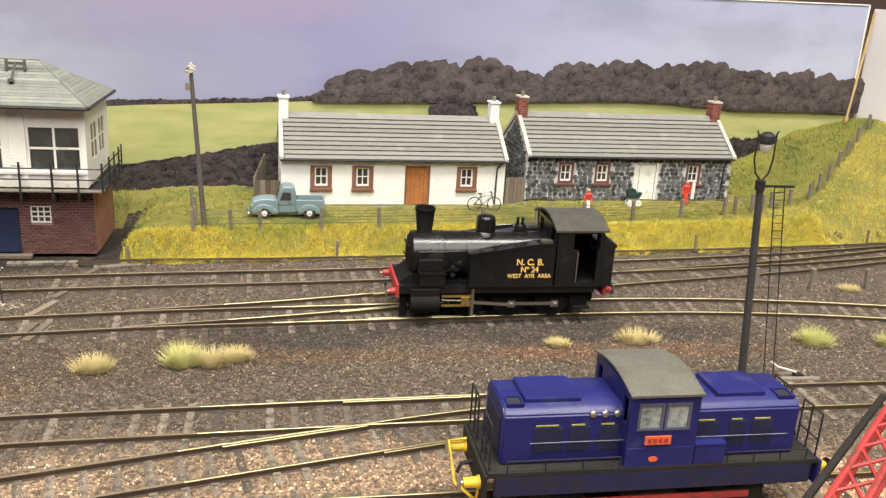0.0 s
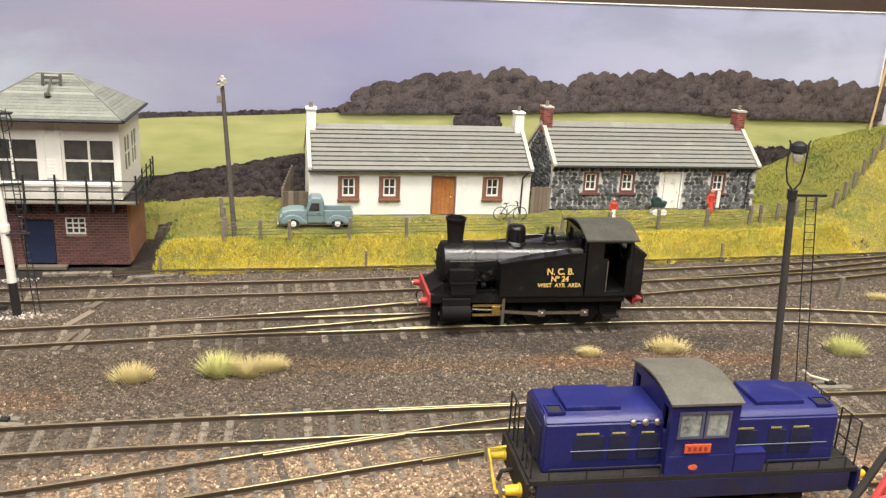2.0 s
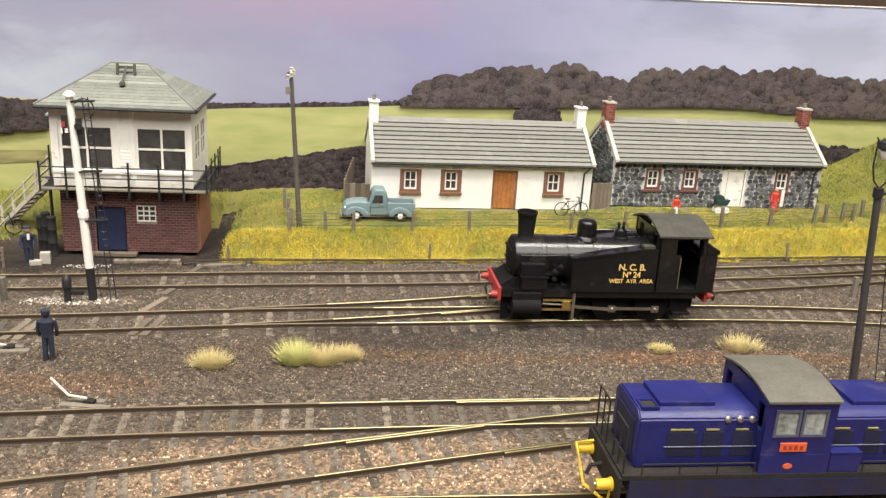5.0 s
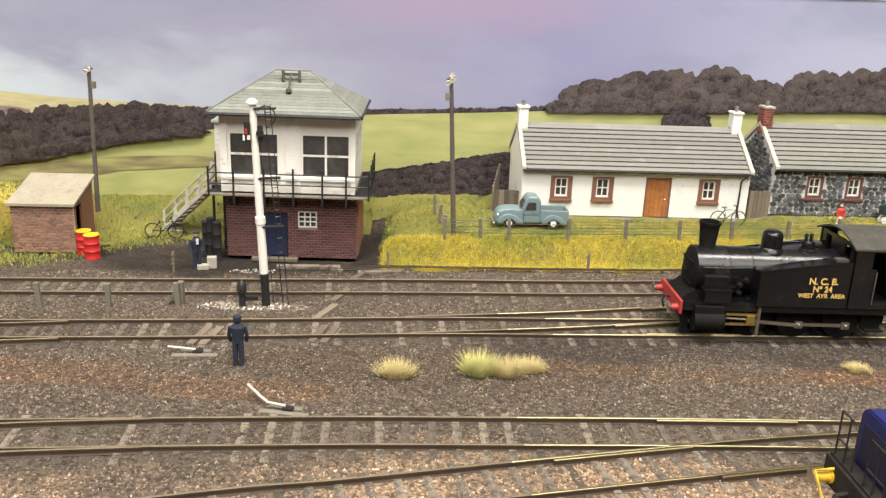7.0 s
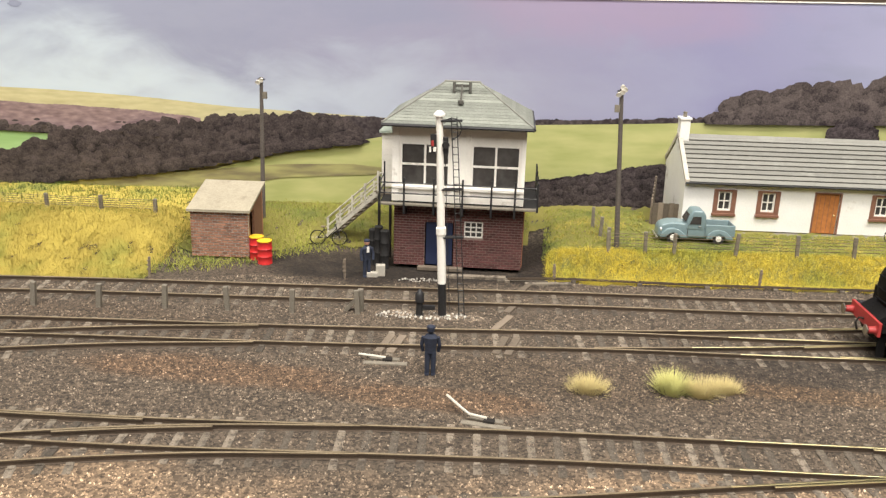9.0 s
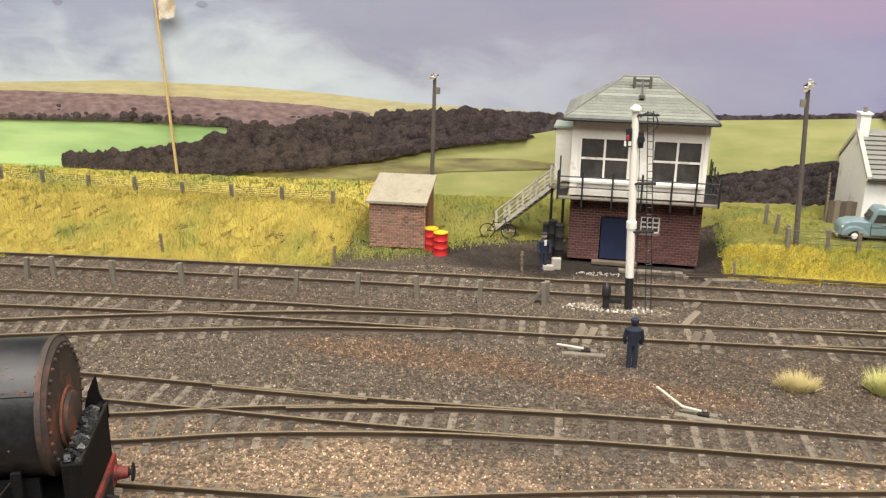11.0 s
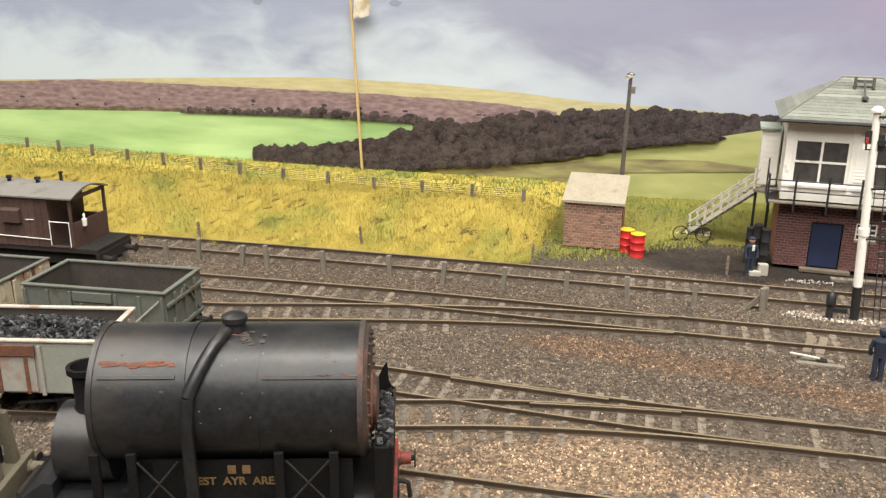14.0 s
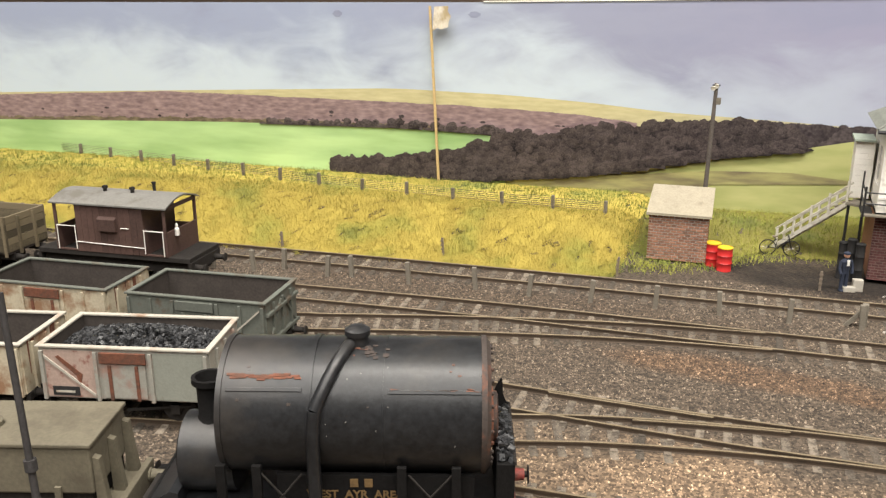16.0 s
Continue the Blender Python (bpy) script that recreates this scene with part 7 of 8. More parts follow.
def lumps(x0, x1, y0, y1, zf, n, s, seed):
    r = random.Random(seed)
    bm = B()
    for _ in range(n):
        x, y = r.uniform(x0, x1), r.uniform(y0, y1)
        q = s * r.uniform(0.6, 1.5)
        m = Matrix.Translation((x, y, zf(x, y) + r.uniform(-0.3, 0.4))) @ Euler((r.uniform(0, 6), r.uniform(0, 6), r.uniform(0, 6))).to_matrix().to_4x4() @ Matrix.Diagonal((q, q * r.uniform(0.6, 1), q * r.uniform(0.6, 1), 1))
        vs = bmesh.ops.create_cube(bm, size=1.0, matrix=m)["verts"]
    return bm


part("bunker_coal", lumps(33.4, 36.4, -12.5, 12.5, lambda x, y: 31.6 + 1.5 * math.cos(y / 8), 160, 1.1, 15), M_coal, ta, "heaped coal")
for x in (-24, -4, 16):
    for y in (-8.2, 8.2):
        wheel(ta, x, y, 7.5, M_under, 0)


def steel_wagon(x, y, turn, side, rim, label, coal=False, rusty=False, ribs=True):
    w = thing("mineral_wagon", x, y, 0.0, turn, label, "wagon", "steel mineral wagons")
    L, Wd, z0, z1 = 26.0, 13.2, 12.0, 28.4
    for s in (-1, 1):
        part("side", box(B(), -L, L, Wd * s - 0.4, Wd * s + 0.4, z0, z1, 0.08), side, w, "pressed steel side")
        part("end", box(B(), L * s - 0.4, L * s + 0.4, -Wd + 0.4, Wd - 0.4, z0, z1, 0.08), side, w)
    for s in (-1, 1):
        for q in (-L + 0.6, -17, -8.5, 8.5, 17, L - 0.6) if ribs else (-L + 0.6, -8.5, 8.5, L - 0.6):
            part("side_rib", box(B(), q - 0.55, q + 0.55, Wd * s + (0.4 if s > 0 else -1.15), Wd * s + (1.15 if s > 0 else -0.4), z0 - 0.5, z1 - 1, 0.1), side, w)
        for q in (-7.5, 0, 7.5):
            part("end_rib", box(B(), L * s + (0.4 if s > 0 else -1.3), L * s + (1.3 if s > 0 else -0.4), q - 0.6, q + 0.6, z0 - 0.5, z1 - 1, 0.1), side, w)
        door = part("side_door", box(B(), -6.8, 6.8, Wd * s + (0.45 if s > 0 else -0.85), Wd * s + (0.85 if s > 0 else -0.45), z0 + 0.5, z1 - 4.6, 0.15), side, w, "steel side door")
        for q in (-4.2, 4.2):
            part("hinge", box(B(), q - 0.5, q + 0.5, Wd * s + (0.85 if s > 0 else -1.25), Wd * s + (1.25 if s > 0 else -0.85), z0, z1 - 5), M_rust if rusty else side, door)
        part("top_flap", box(B(), -7.2, 7.2, Wd * s + (0.45 if s > 0 else -1.3), Wd * s + (1.3 if s > 0 else -0.45), z1 - 4.4, z1 - 0.9, 0.2), M_rust if rusty else side, door, "rusty top flap" if rusty else "")
        part("rim", box(B(), -L - 0.9, L + 0.9, Wd * s - 0.9, Wd * s + 0.9, z1, z1 + 0.7, 0.2), rim, w)
        part("rim", box(B(), L * s - 0.9, L * s + 0.9, -Wd + 0.9, Wd - 0.9, z1, z1 + 0.7, 0.2), rim, w)
        part("solebar", box(B(), -L, L, 8.9 * s - 0.6, 8.9 * s + 0.6, 9.4, z0, 0.1), M_under, w)
        part("headstock", box(B(), L * s - 0.7, L * s + 0.7, -12, 12, 9.4, z0 - 0.1, 0.1), M_under, w)
        for y_ in (-8.7, 8.7):
            buffer_at(w, L * s + 0.7 * s, y_, 11.0, s, M_under, M_under, 5.0, 1.2)
        part("brake_lever", slab(B(), [(-2, 6.5), (20, 8.8), (20, 9.5), (-2, 7.4)], 10.4 * s - 0.2, 10.4 * s + 0.2), M_under, w)
        for q in (-13.5, 13.5):
            wheel(w, q, 8.2 * s, 4.7, M_under)
            part("axle_box", box(B(), q - 1.5, q + 1.5, 10.0 * s - 1, 10.0 * s + 1, 6.2, 9.4, 0.2), M_under, w)
    part("floor", box(B(), -L + 0.4, L - 0.4, -Wd + 0.4, Wd - 0.4, z0, z0 + 0.8), M_winside, w, "dark brown floor")
    bm = B()
    for s in (-1, 1):
        box(bm, -L + 0.5, L - 0.5, (Wd - 0.45) * s - 0.05, (Wd - 0.45) * s + 0.05, z0 + 0.8, z1)
        box(bm, (L - 0.45) * s - 0.05, (L - 0.45) * s + 0.05, -Wd + 0.5, Wd - 0.5, z0 + 0.8, z1)
    part("lining", bm, M_winside, w, "dark brown inside faces")
    if coal:
        part("coal_load", lumps(-L + 1.4, L - 1.4, -Wd + 1.2, Wd - 1.2, lambda x_, y_: 23.5 + 5.2 * max(0, 1 - (x_ / 27) ** 2) * max(0, 1 - (y_ / 15) ** 2), 2400, 1.0, 5), M_coal, w, "heaped glossy coal")
        part("coal_bed", box(B(), -L + 0.6, L - 0.6, -Wd + 0.6, Wd - 0.6, 21, 23.6), M_coal, w)
    return w


w1 = steel_wagon(-383, 238.6, 10.5, M_wgrey, M_wgrey, "empty blue grey steel mineral wagon with dark inside")
part("white_stripe", slab(B(), [(10.5, 13.2), (10.5, 14.0), (24.5, 26.6), (24.5, 25.8)], -14.4, -14.2), M_wrim, w1, "white diagonal stripe")
for q in (-1, 1):
    part("end_brace", slab(B(), [(q * 12.2, 13), (q * 11.4, 13), (q * 1.0, 26.5), (q * 1.8, 26.5)], 26.5, 27.2, "x"), M_wgrey, w1, "diagonal end brace")
part("end_beam", box(B(), 26.4, 27.6, -13, 13, 23.6, 24.8, 0.15), M_wgrey, w1)
part("end_beam", box(B(), 26.4, 27.6, -13, 13, 13.4, 14.6, 0.15), M_wgrey, w1)
w3 = steel_wagon(-443, 228.0, 10.0, M_wcream, M_wgrey, "empty cream steel mineral wagon with heavy rust", rusty=True)
w2 = steel_wagon(-376, 194.6, 18.5, M_wpale, M_wrim, "pale grey and pink rusted steel mineral wagon heaped with coal", coal=True, rusty=True, ribs=False)
M_pinkrust = shade("pink_rusted_paint", (0.42, 0.31, 0.26), 0.8, vary=0.15, dirt=(0.22, 0.07, 0.05), dirt_amount=0.3, dirt_scale=260)
M_greypanel = shade("grey_green_panel", (0.27, 0.28, 0.24), 0.75, vary=0.1, dirt=(0.2, 0.17, 0.13), dirt_amount=0.1)
part("side_panel", box(B(), -24.6, -9.3, -13.75, -13.35, 12.3, 27.6, 0.1), M_pinkrust, w2, "pink rusted panel")
part("side_panel", box(B(), 9.3, 24.6, -13.75, -13.35, 12.3, 27.6, 0.1), M_greypanel, w2, "grey green repair panel")
w4 = steel_wagon(-431.5, 176.0, 18.5, M_wcream, M_wrim, "cream steel mineral wagon stained with rust", rusty=True)
rq = random.Random(52)
for w_ in (w3, w4):
    for k in range(9):
        q, z_, ln, wd = rq.uniform(9, 25), rq.choice((28.2, 28.2, 17.0)), rq.uniform(4, 13), rq.uniform(0.25, 0.8)
        part("rust_run", slab(B(), [(q - wd, z_), (q + wd, z_), (q + wd * 0.5, z_ - ln * 0.6), (q + 0.1, z_ - ln), (q - wd * 0.7, z_ - ln * 0.5)], -13.56, -13.38), M_rust, w_, "rust run down the side")
    for k in range(6):
        q, z_, ln, wd = rq.uniform(-11, 11), 28.2, rq.uniform(4, 13), rq.uniform(0.25, 0.9)
        part("rust_run", slab(B(), [(q - wd, z_), (q + wd, z_), (q + wd * 0.5, z_ - ln * 0.6), (q, z_ - ln), (q - wd * 0.7, z_ - ln * 0.5)], 26.38, 26.56, "x"), M_rust, w_)
part("white_stripe", slab(B(), [(-24.5, 25), (-24.5, 26), (-9.5, 13.6), (-9.5, 12.6)], -14.05, -13.7), M_wrim, w2, "white diagonal stripe")
part("rust_streak", slab(B(), [(-21, 25.5), (-20, 26), (-13, 20), (-14, 16), (-15, 19.5)], -13.95, -13.7), M_rust, w2, "scraped rust patch")
part("data_panel", box(B(), -23, -14.5, -13.92, -13.6, 12.8, 15.8, 0.1), M_blackmatt, w2, "black data panel")
part("panel_marks", box(B(), -22, -16, -14.0, -13.88, 13.8, 14.5), M_wrim, w2)

# brake van
bv = thing("brake_van", -474.5, 293.8, 0.0, 9.4, "faded maroon goods brake van with grey roof and open verandas", "brake van")
part("body", box(B(), -17, 17, -13, 13, 18, 40.5, 0.2), M_maroon, bv, "planked maroon brown cabin")
for k in range(11):
    part("plank", box(B(), -17 + 3.09 * k + 0.08, -17 + 3.09 * (k + 1) - 0.08, -13.25, -12.9, 18, 40.4), M_maroon, bv)
part("floor", box(B(), -38.5, 38.5, -13, 13, 15.8, 18, 0.2), M_under, bv, "dark plank platform")
for s in (-1, 1):
    for y in (-13, 13):
        ys = (-13.2, -12.4) if y < 0 else (12.4, 13.2)
        part("veranda_side", box(B(), min(17 * s, 28 * s), max(17 * s, 28 * s), *ys, 18, 27.5 if y > 0 else 18.8, 0.1), M_maroon, bv)
        part("corner_post", box(B(), 27.5 * s - 0.7, 27.5 * s + 0.7, *ys, 18, 40.5, 0.1), M_maroon, bv)
    part("veranda_end", box(B(), 27.9 * s - 0.4, 27.9 * s + 0.4, -12.4, 12.4, 18, 29, 0.1), M_maroon, bv)
    part("end_beam", box(B(), 27.9 * s - 0.4, 27.9 * s + 0.4, -12.4, 12.4, 38.8, 40.5), M_maroon, bv)
    for x, z0_, z1_ in ((17.4, 19, 30), (26.7, 18.5, 30)):
        part("white_handrail", rod(B(), (x * s, -13.6, z0_), (x * s, -13.6, z1_), 0.2, n=6), M_white, bv, "white painted handrail")
    part("white_handrail", rod(B(), (17.4 * s, -13.6, 29.6), (26.7 * s, -13.6, 29.6), 0.2, n=6), M_white, bv)
    part("headstock", box(B(), 38.2 * s - 0.7, 38.2 * s + 0.7, -13, 13, 11, 16, 0.15), M_under, bv)
    for y in (-8.7, 8.7):
        buffer_at(bv, 38.9 * s, y, 13, s, M_under, M_under, 5, 1.4)
    part("solebar", box(B(), -37.4, 37.4, 9.5 * s - 0.6, 9.5 * s + 0.6, 10.5, 15.8), M_under, bv)
    part("step_board", box(B(), -33, 33, 13.6 * s - 1.4, 13.6 * s + 1.4, 6.5, 7.3, 0.1), M_under, bv)
    for q in (-22, 22):
        wheel(bv, q, 8.2 * s, 5.0, M_under)
        part("axle_box", box(B(), q - 1.7, q + 1.7, 10.5 * s - 1, 10.5 * s + 1, 6.5, 10.5, 0.2), M_under, bv)
part("lower_rail", rod(B(), (-17, -13.6, 22.5), (17, -13.6, 21.6), 0.2, n=6), M_white, bv, "white handrail along the side")
part("ducket", slab(B(), [(-14.9, 28.5), (-13, 28.5), (-13, 35), (-14.9, 33.8)], -5, 4, "x"), M_maroon, bv, "side lookout")
part("grab_iron", rod(B(), (6, -13.5, 30), (10, -13.5, 30), 0.2, n=6), M_white, bv)
part("tail_lamp", lathe(B(), [(1.0, 0), (1.1, 3), (0.5, 3.6), (0.6, 5), (0.2, 5.6)], 10, Matrix.Translation((29.2, -6, 26.5))), M_white, bv, "white tail lamp", True)
bm = B()
prof = [(-14.2 + 28.4 * k / 12, 40.4 + 3.4 * math.sin(math.pi * k / 12)) for k in range(13)]
slab(bm, prof + [(y, z - 0.7) for y, z in prof[::-1]], -29.4, 29.4, "x")
part("roof", bm, M_vanroof, bv, "curved grey roof", True)
for x in (-8, 6):
    part("roof_vent", lathe(B(), [(0.9, 43.4), (0.8, 45), (1.4, 45.2), (1.2, 46.2)], 10, Matrix.Translation((x, -2, 0))), M_under, bv, smooth=True)
part("stove_pipe", lathe(B(), [(0.7, 43), (0.7, 46.5), (1.1, 46.6), (1.0, 47.2)], 10, Matrix.Translation((12, 6, 0))), M_under, bv, smooth=True)

# planked wagon behind the brake van
pw = thing("planked_wagon", -560, 279.4, 0.0, 9.0, "olive brown planked open wagon behind the brake van", "wagon")
for s in (-1, 1):
    for k in range(5):
        part("plank", box(B(), -32, 32, 12.9 * s - 0.5, 12.9 * s + 0.5, 14 + 3.4 * k, 17.2 + 3.4 * k, 0.1), M_plank, pw)
        part("end_plank", box(B(), 31.5 * s - 0.5, 31.5 * s + 0.5, -12.4, 12.4, 14 + 3.4 * k, 17.2 + 3.4 * k, 0.1), M_plank, pw)
    for q in (-31, -20, -8, 8, 20, 31):
        part("strap", box(B(), q - 0.7, q + 0.7, 13.5 * s - 0.4, 13.5 * s + 0.4, 12, 31), M_plank, pw)
    part("end_post", box(B(), 32.4 * s - 0.6, 32.4 * s + 0.6, -6, -4.6, 12, 30), M_plank, pw)
    part("end_post", box(B(), 32.4 * s - 0.6, 32.4 * s + 0.6, 4.6, 6, 12, 30), M_plank, pw)
    part("solebar", box(B(), -32, 32, 9 * s - 0.6, 9 * s + 0.6, 9.5, 13), M_under, pw)
    for y in (-8.7, 8.7):
        buffer_at(pw, 33 * s, y, 11.3, s, M_under, M_under, 5, 1.3)
    for q in (-17, 17):
        wheel(pw, q, 8.2 * s, 4.7, M_under)
part("floor", box(B(), -31.5, 31.5, -12.4, 12.4, 12.8, 14), M_winside, pw)

# tan tender wagon in the foreground
tw = thing("tender_wagon", -357.5, 127.5, 0.0, TA, "tan grey boxed tender wagon with flat lid", "wagon")
part("body", box(B(), -26, 26, -10.2, 10.2, 22, 33.6, 0.5), M_tan, tw, "tan painted steel box")
part("lid", box(B(), -26.5, 26.5, -10.6, 10.6, 33.6, 34.6, 0.3), M_tan, tw)
part("hatch", lathe(B(), [(3.6, 34.6), (3.6, 35.6), (3.0, 36.0)], 20, Matrix.Translation((-1, -2, 0))), M_tan, tw, smooth=True)
part("underframe", box(B(), -27, 27, -11, 11, 12, 15, 0.3), M_under, tw)
part("deck", box(B(), -28, 31, -12, 12, 15, 17, 0.3), M_tan, tw)
lettering("B", 7.0, -8.7, -10.25, 24.6, M_wornletter, tw, "side_letter")
for y in (-8.6, 0.0, 8.6):
    part("end_bracket", slab(B(), [(26.1, 17), (29.0, 17), (28.2, 24), (27.6, 30.5), (26.1, 31)], y - 0.9, y + 0.9), M_tan, tw, "worn tan end bracket")
for s in (-1, 1):
    part("headstock", box(B(), 30.5 * s - 0.8, 30.5 * s + 0.8, -12, 12, 12, 18.5, 0.3), M_tan, tw)
    for y in (-8.7, 8.7):
        buffer_at(tw, 31.3 * s, y, 15.5, s, M_tan, M_under, 5, 1.5)
    for q in (-16, 16):
        wheel(tw, q, 8.2 * s, 5.2, M_under)
        part("axle_box", box(B(), q - 1.8, q + 1.8, 10.6 * s - 1, 10.6 * s + 1, 7, 12, 0.2), M_tan, tw)
for x in (-18, 0, 18):
    part("body_post", box(B(), x - 0.7, x + 0.7, -11, -10.2, 15, 24), M_tan, tw)
    part("body_post", box(B(), x - 0.7, x + 0.7, 10.2, 11, 15, 24), M_tan, tw)
part("body_base", box(B(), -25, 25, -9, 9, 17, 22), M_under, tw)

# rail crane with red lattice jib, mostly out of sight
cr_ = thing("rail_crane", 89, 151, 0.0, 42, "red lattice crane jib over a dark runner wagon", "crane")
part("truck", box(B(), -42, 20, -11, 11, 8, 12, 0.4), M_under, cr_, "dark runner truck")
for q in (-30, 8):
    for s in (-1, 1):
        wheel(cr_, q, 8.2 * s, 4.8, M_under)
part("rest", box(B(), 8, 11, -6, 6, 12, 21), M_under, cr_)
for s in (-1, 1):
    part("jib_chord", rod(B(), (-34, 4.5 * s, 14), (112, 3.0 * s, 36), 0.9, n=8), M_red, cr_, "red jib chord")
    part("jib_chord", rod(B(), (-34, 4.5 * s, 12.5), (112, 3.0 * s, 30), 0.9, n=8), M_red, cr_)
part("jib_stay", rod(B(), (-34, 10.5, 13), (112, 8.0, 27), 1.1, n=8), M_under, cr_, "dark stay bar beside the jib")
for k in range(14):
    t0, t1 = k / 14, (k + 1) / 14
    x0, x1 = -34 + 146 * t0, -34 + 146 * t1
    y0, y1 = 4.5 - 1.5 * t0, 4.5 - 1.5 * t1
    z0, z1 = 14 + 22 * t0, 14 + 22 * t1
    part("lattice", rod(B(), (x0, -y0, z0), (x1, y1, z1), 0.5, n=6), M_red, cr_)
    part("lattice", rod(B(), (x0, y0, z0), (x1, -y1, z1), 0.5, n=6), M_red, cr_)
    part("lattice", rod(B(), (x0, -y0, z0), (x1, -y1, z1 - 4.5 * t1 - 1.5), 0.45, n=6), M_red, cr_)

# dark lamp column close to the lens at the end of the walk
fl = thing("foreground_column", -327.2, 112.0, 0.0, 0, "dark slim column beside the front siding", "lamp post")
part("column", rod(B(), (0, 0, -1), (-6.0, 3.0, 74), 0.85, 0.7, 10), M_poleblack, fl, "leaning black column", True)
part("column_foot", lathe(B(), [(3, -0.5), (3, 1), (1.8, 2), (1.5, 5)], 12), M_poleblack, fl, smooth=True)
part("column_band", rod(B(), (-2.9, 1.5, 36), (-3.1, 1.6, 38.5), 1.3, n=10), M_poleblack, fl)


# ---- small things ----
M_pickup = shade("pale_blue_grey_paint", (0.19, 0.265, 0.285), 0.3, vary=0.08, bump=0.05)
M_tyre = shade("tyre_black", (0.02, 0.02, 0.02), 0.8, vary=0.2)
M_chrome = shade("hub_silver", (0.7, 0.68, 0.64), 0.3, 0.8, vary=0.1)
M_drumred = shade("oil_drum_red", (0.60, 0.03, 0.03), 0.45, vary=0.12)
M_drumyel = shade("oil_drum_yellow", (0.80, 0.52, 0.03), 0.5, vary=0.1)
M_cloth = shade("navy_cloth", (0.025, 0.032, 0.055), 0.9, vary=0.25)
M_skin = shade("painted_flesh", (0.55, 0.30, 0.20), 0.7, vary=0.05)
M_dress = shade("red_dress", (0.62, 0.06, 0.035), 0.7, vary=0.1)
M_sheet = shade("white_sheet", (0.80, 0.78, 0.74), 0.8, vary=0.05)
M_pram = shade("dark_green_pram", (0.025, 0.055, 0.055), 0.4, vary=0.2)

# pickup van
px, py = -11.5, 471.0
pk = thing("pickup_truck", px, py, float(height(px, py)) + 0.4, 4.0, "pale blue grey vintage pickup truck parked on the grass", "pickup truck")


pk.scale = (1, 1, 1.1)


def rounded(bm, amount=0.9, seg=3):
    bmesh.ops.bevel(bm, geom=list(bm.edges), offset=amount, segments=seg, affect="EDGES", profile=0.6)
    return bm


part("body", rounded(slab(B(), [(-19.2, 2.6), (18.8, 2.6), (19, 6.4), (3.6, 6.6), (-5, 9.2), (-9, 9.9), (-14, 9.6), (-17.6, 8.6), (-19.2, 6.4)], -5.2, 5.2), 1.3, 4), M_pickup, pk, "rounded bonnet and lower body", True)
part("cab", rounded(slab(B(), [(-6.4, 6.0), (4.6, 6.0), (4.3, 13.4), (2.6, 15.8), (-2.4, 15.9), (-4.4, 13.2)], -5.4, 5.4), 1.5, 4), M_pickup, pk, "rounded cab", True)
for s_ in (-1, 1):
    part("bed_side", rounded(box(B(), 4.2, 19, 5.6 * s_ - 0.5, 5.6 * s_ + 0.5, 4.0, 9.4), 0.35), M_pickup, pk, "load bed side", True)
part("tailboard", rounded(box(B(), 18.4, 19.2, -5.6, 5.6, 4.0, 9.2), 0.3), M_pickup, pk)
part("bed_floor", box(B(), 4.4, 18.4, -5.1, 5.1, 6.5, 6.9), M_oldwood, pk, "shaded load floor")
part("side_window", slab(B(), [(-3.9, 9.4), (1.8, 9.4), (1.6, 12.9), (-2.4, 13.0)], -5.65, -5.3), M_glass, pk, "dark side window")
part("windscreen", box(B(), -0.2, 0.2, -4.0, 4.0, -1.9, 1.9, 0.1, turn=Matrix.Translation((-4.9, 0, 12.0)) @ Matrix.Rotation(radians(30), 4, "Y")), M_glass, pk)
part("door_line", box(B(), -4.6, -4.45, -5.55, -5.3, 3.4, 9), M_dark, pk)
part("door_handle", box(B(), 0.5, 2.0, -5.75, -5.3, 8.2, 8.55, 0.1), M_chrome, pk)
for x in (-11.8, 11.3):
    for y in (-5.0, 5.0):
        m = Matrix.Translation((x, y, 2.9)) @ Matrix.Rotation(radians(90), 4, "X")
        w = part("wheel", lathe(B(), [(1.6, -0.9), (2.8, -0.7), (2.9, 0), (2.8, 0.7), (1.6, 0.9)], 20, m), M_tyre, pk, "black tyre", True)
        part("hub_cap", lathe(B(), [(1.5, 0.85), (1.4, 1.1), (0.4, 1.3)], 16, m if y > 0 else m @ Matrix.Diagonal((1, 1, 1, 1))), M_white, w, "pale hub cap", True)
    part("wing", rounded(slab(B(), [(x - 6.2, 2.8), (x - 5.6, 5.0), (x - 3.2, 6.9), (x - 0.4, 7.4), (x + 3.0, 6.6), (x + 6.2, 4.2), (x + 7.4, 2.8), (x + 3.3, 2.8), (x + 2.4, 5.0), (x, 5.9), (x - 2.4, 5.0), (x - 3.3, 2.8)], -6.4, -4.6), 0.45, 3), M_pickup, pk, "rounded wheel wing", True)
for y in (-4.6, 4.6):
    part("headlamp", lathe(B(), [(1.1, 0), (1.0, 0.6), (0.3, 0.9)], 12, Matrix.Translation((-17.6, y, 6.4)) @ Matrix.Rotation(radians(-90), 4, "Y")), M_chrome, pk, smooth=True)
part("bumper", rounded(box(B(), -20.2, -19.4, -5.8, 5.8, 2.4, 3.3), 0.3), M_chrome, pk, "chrome front bumper")


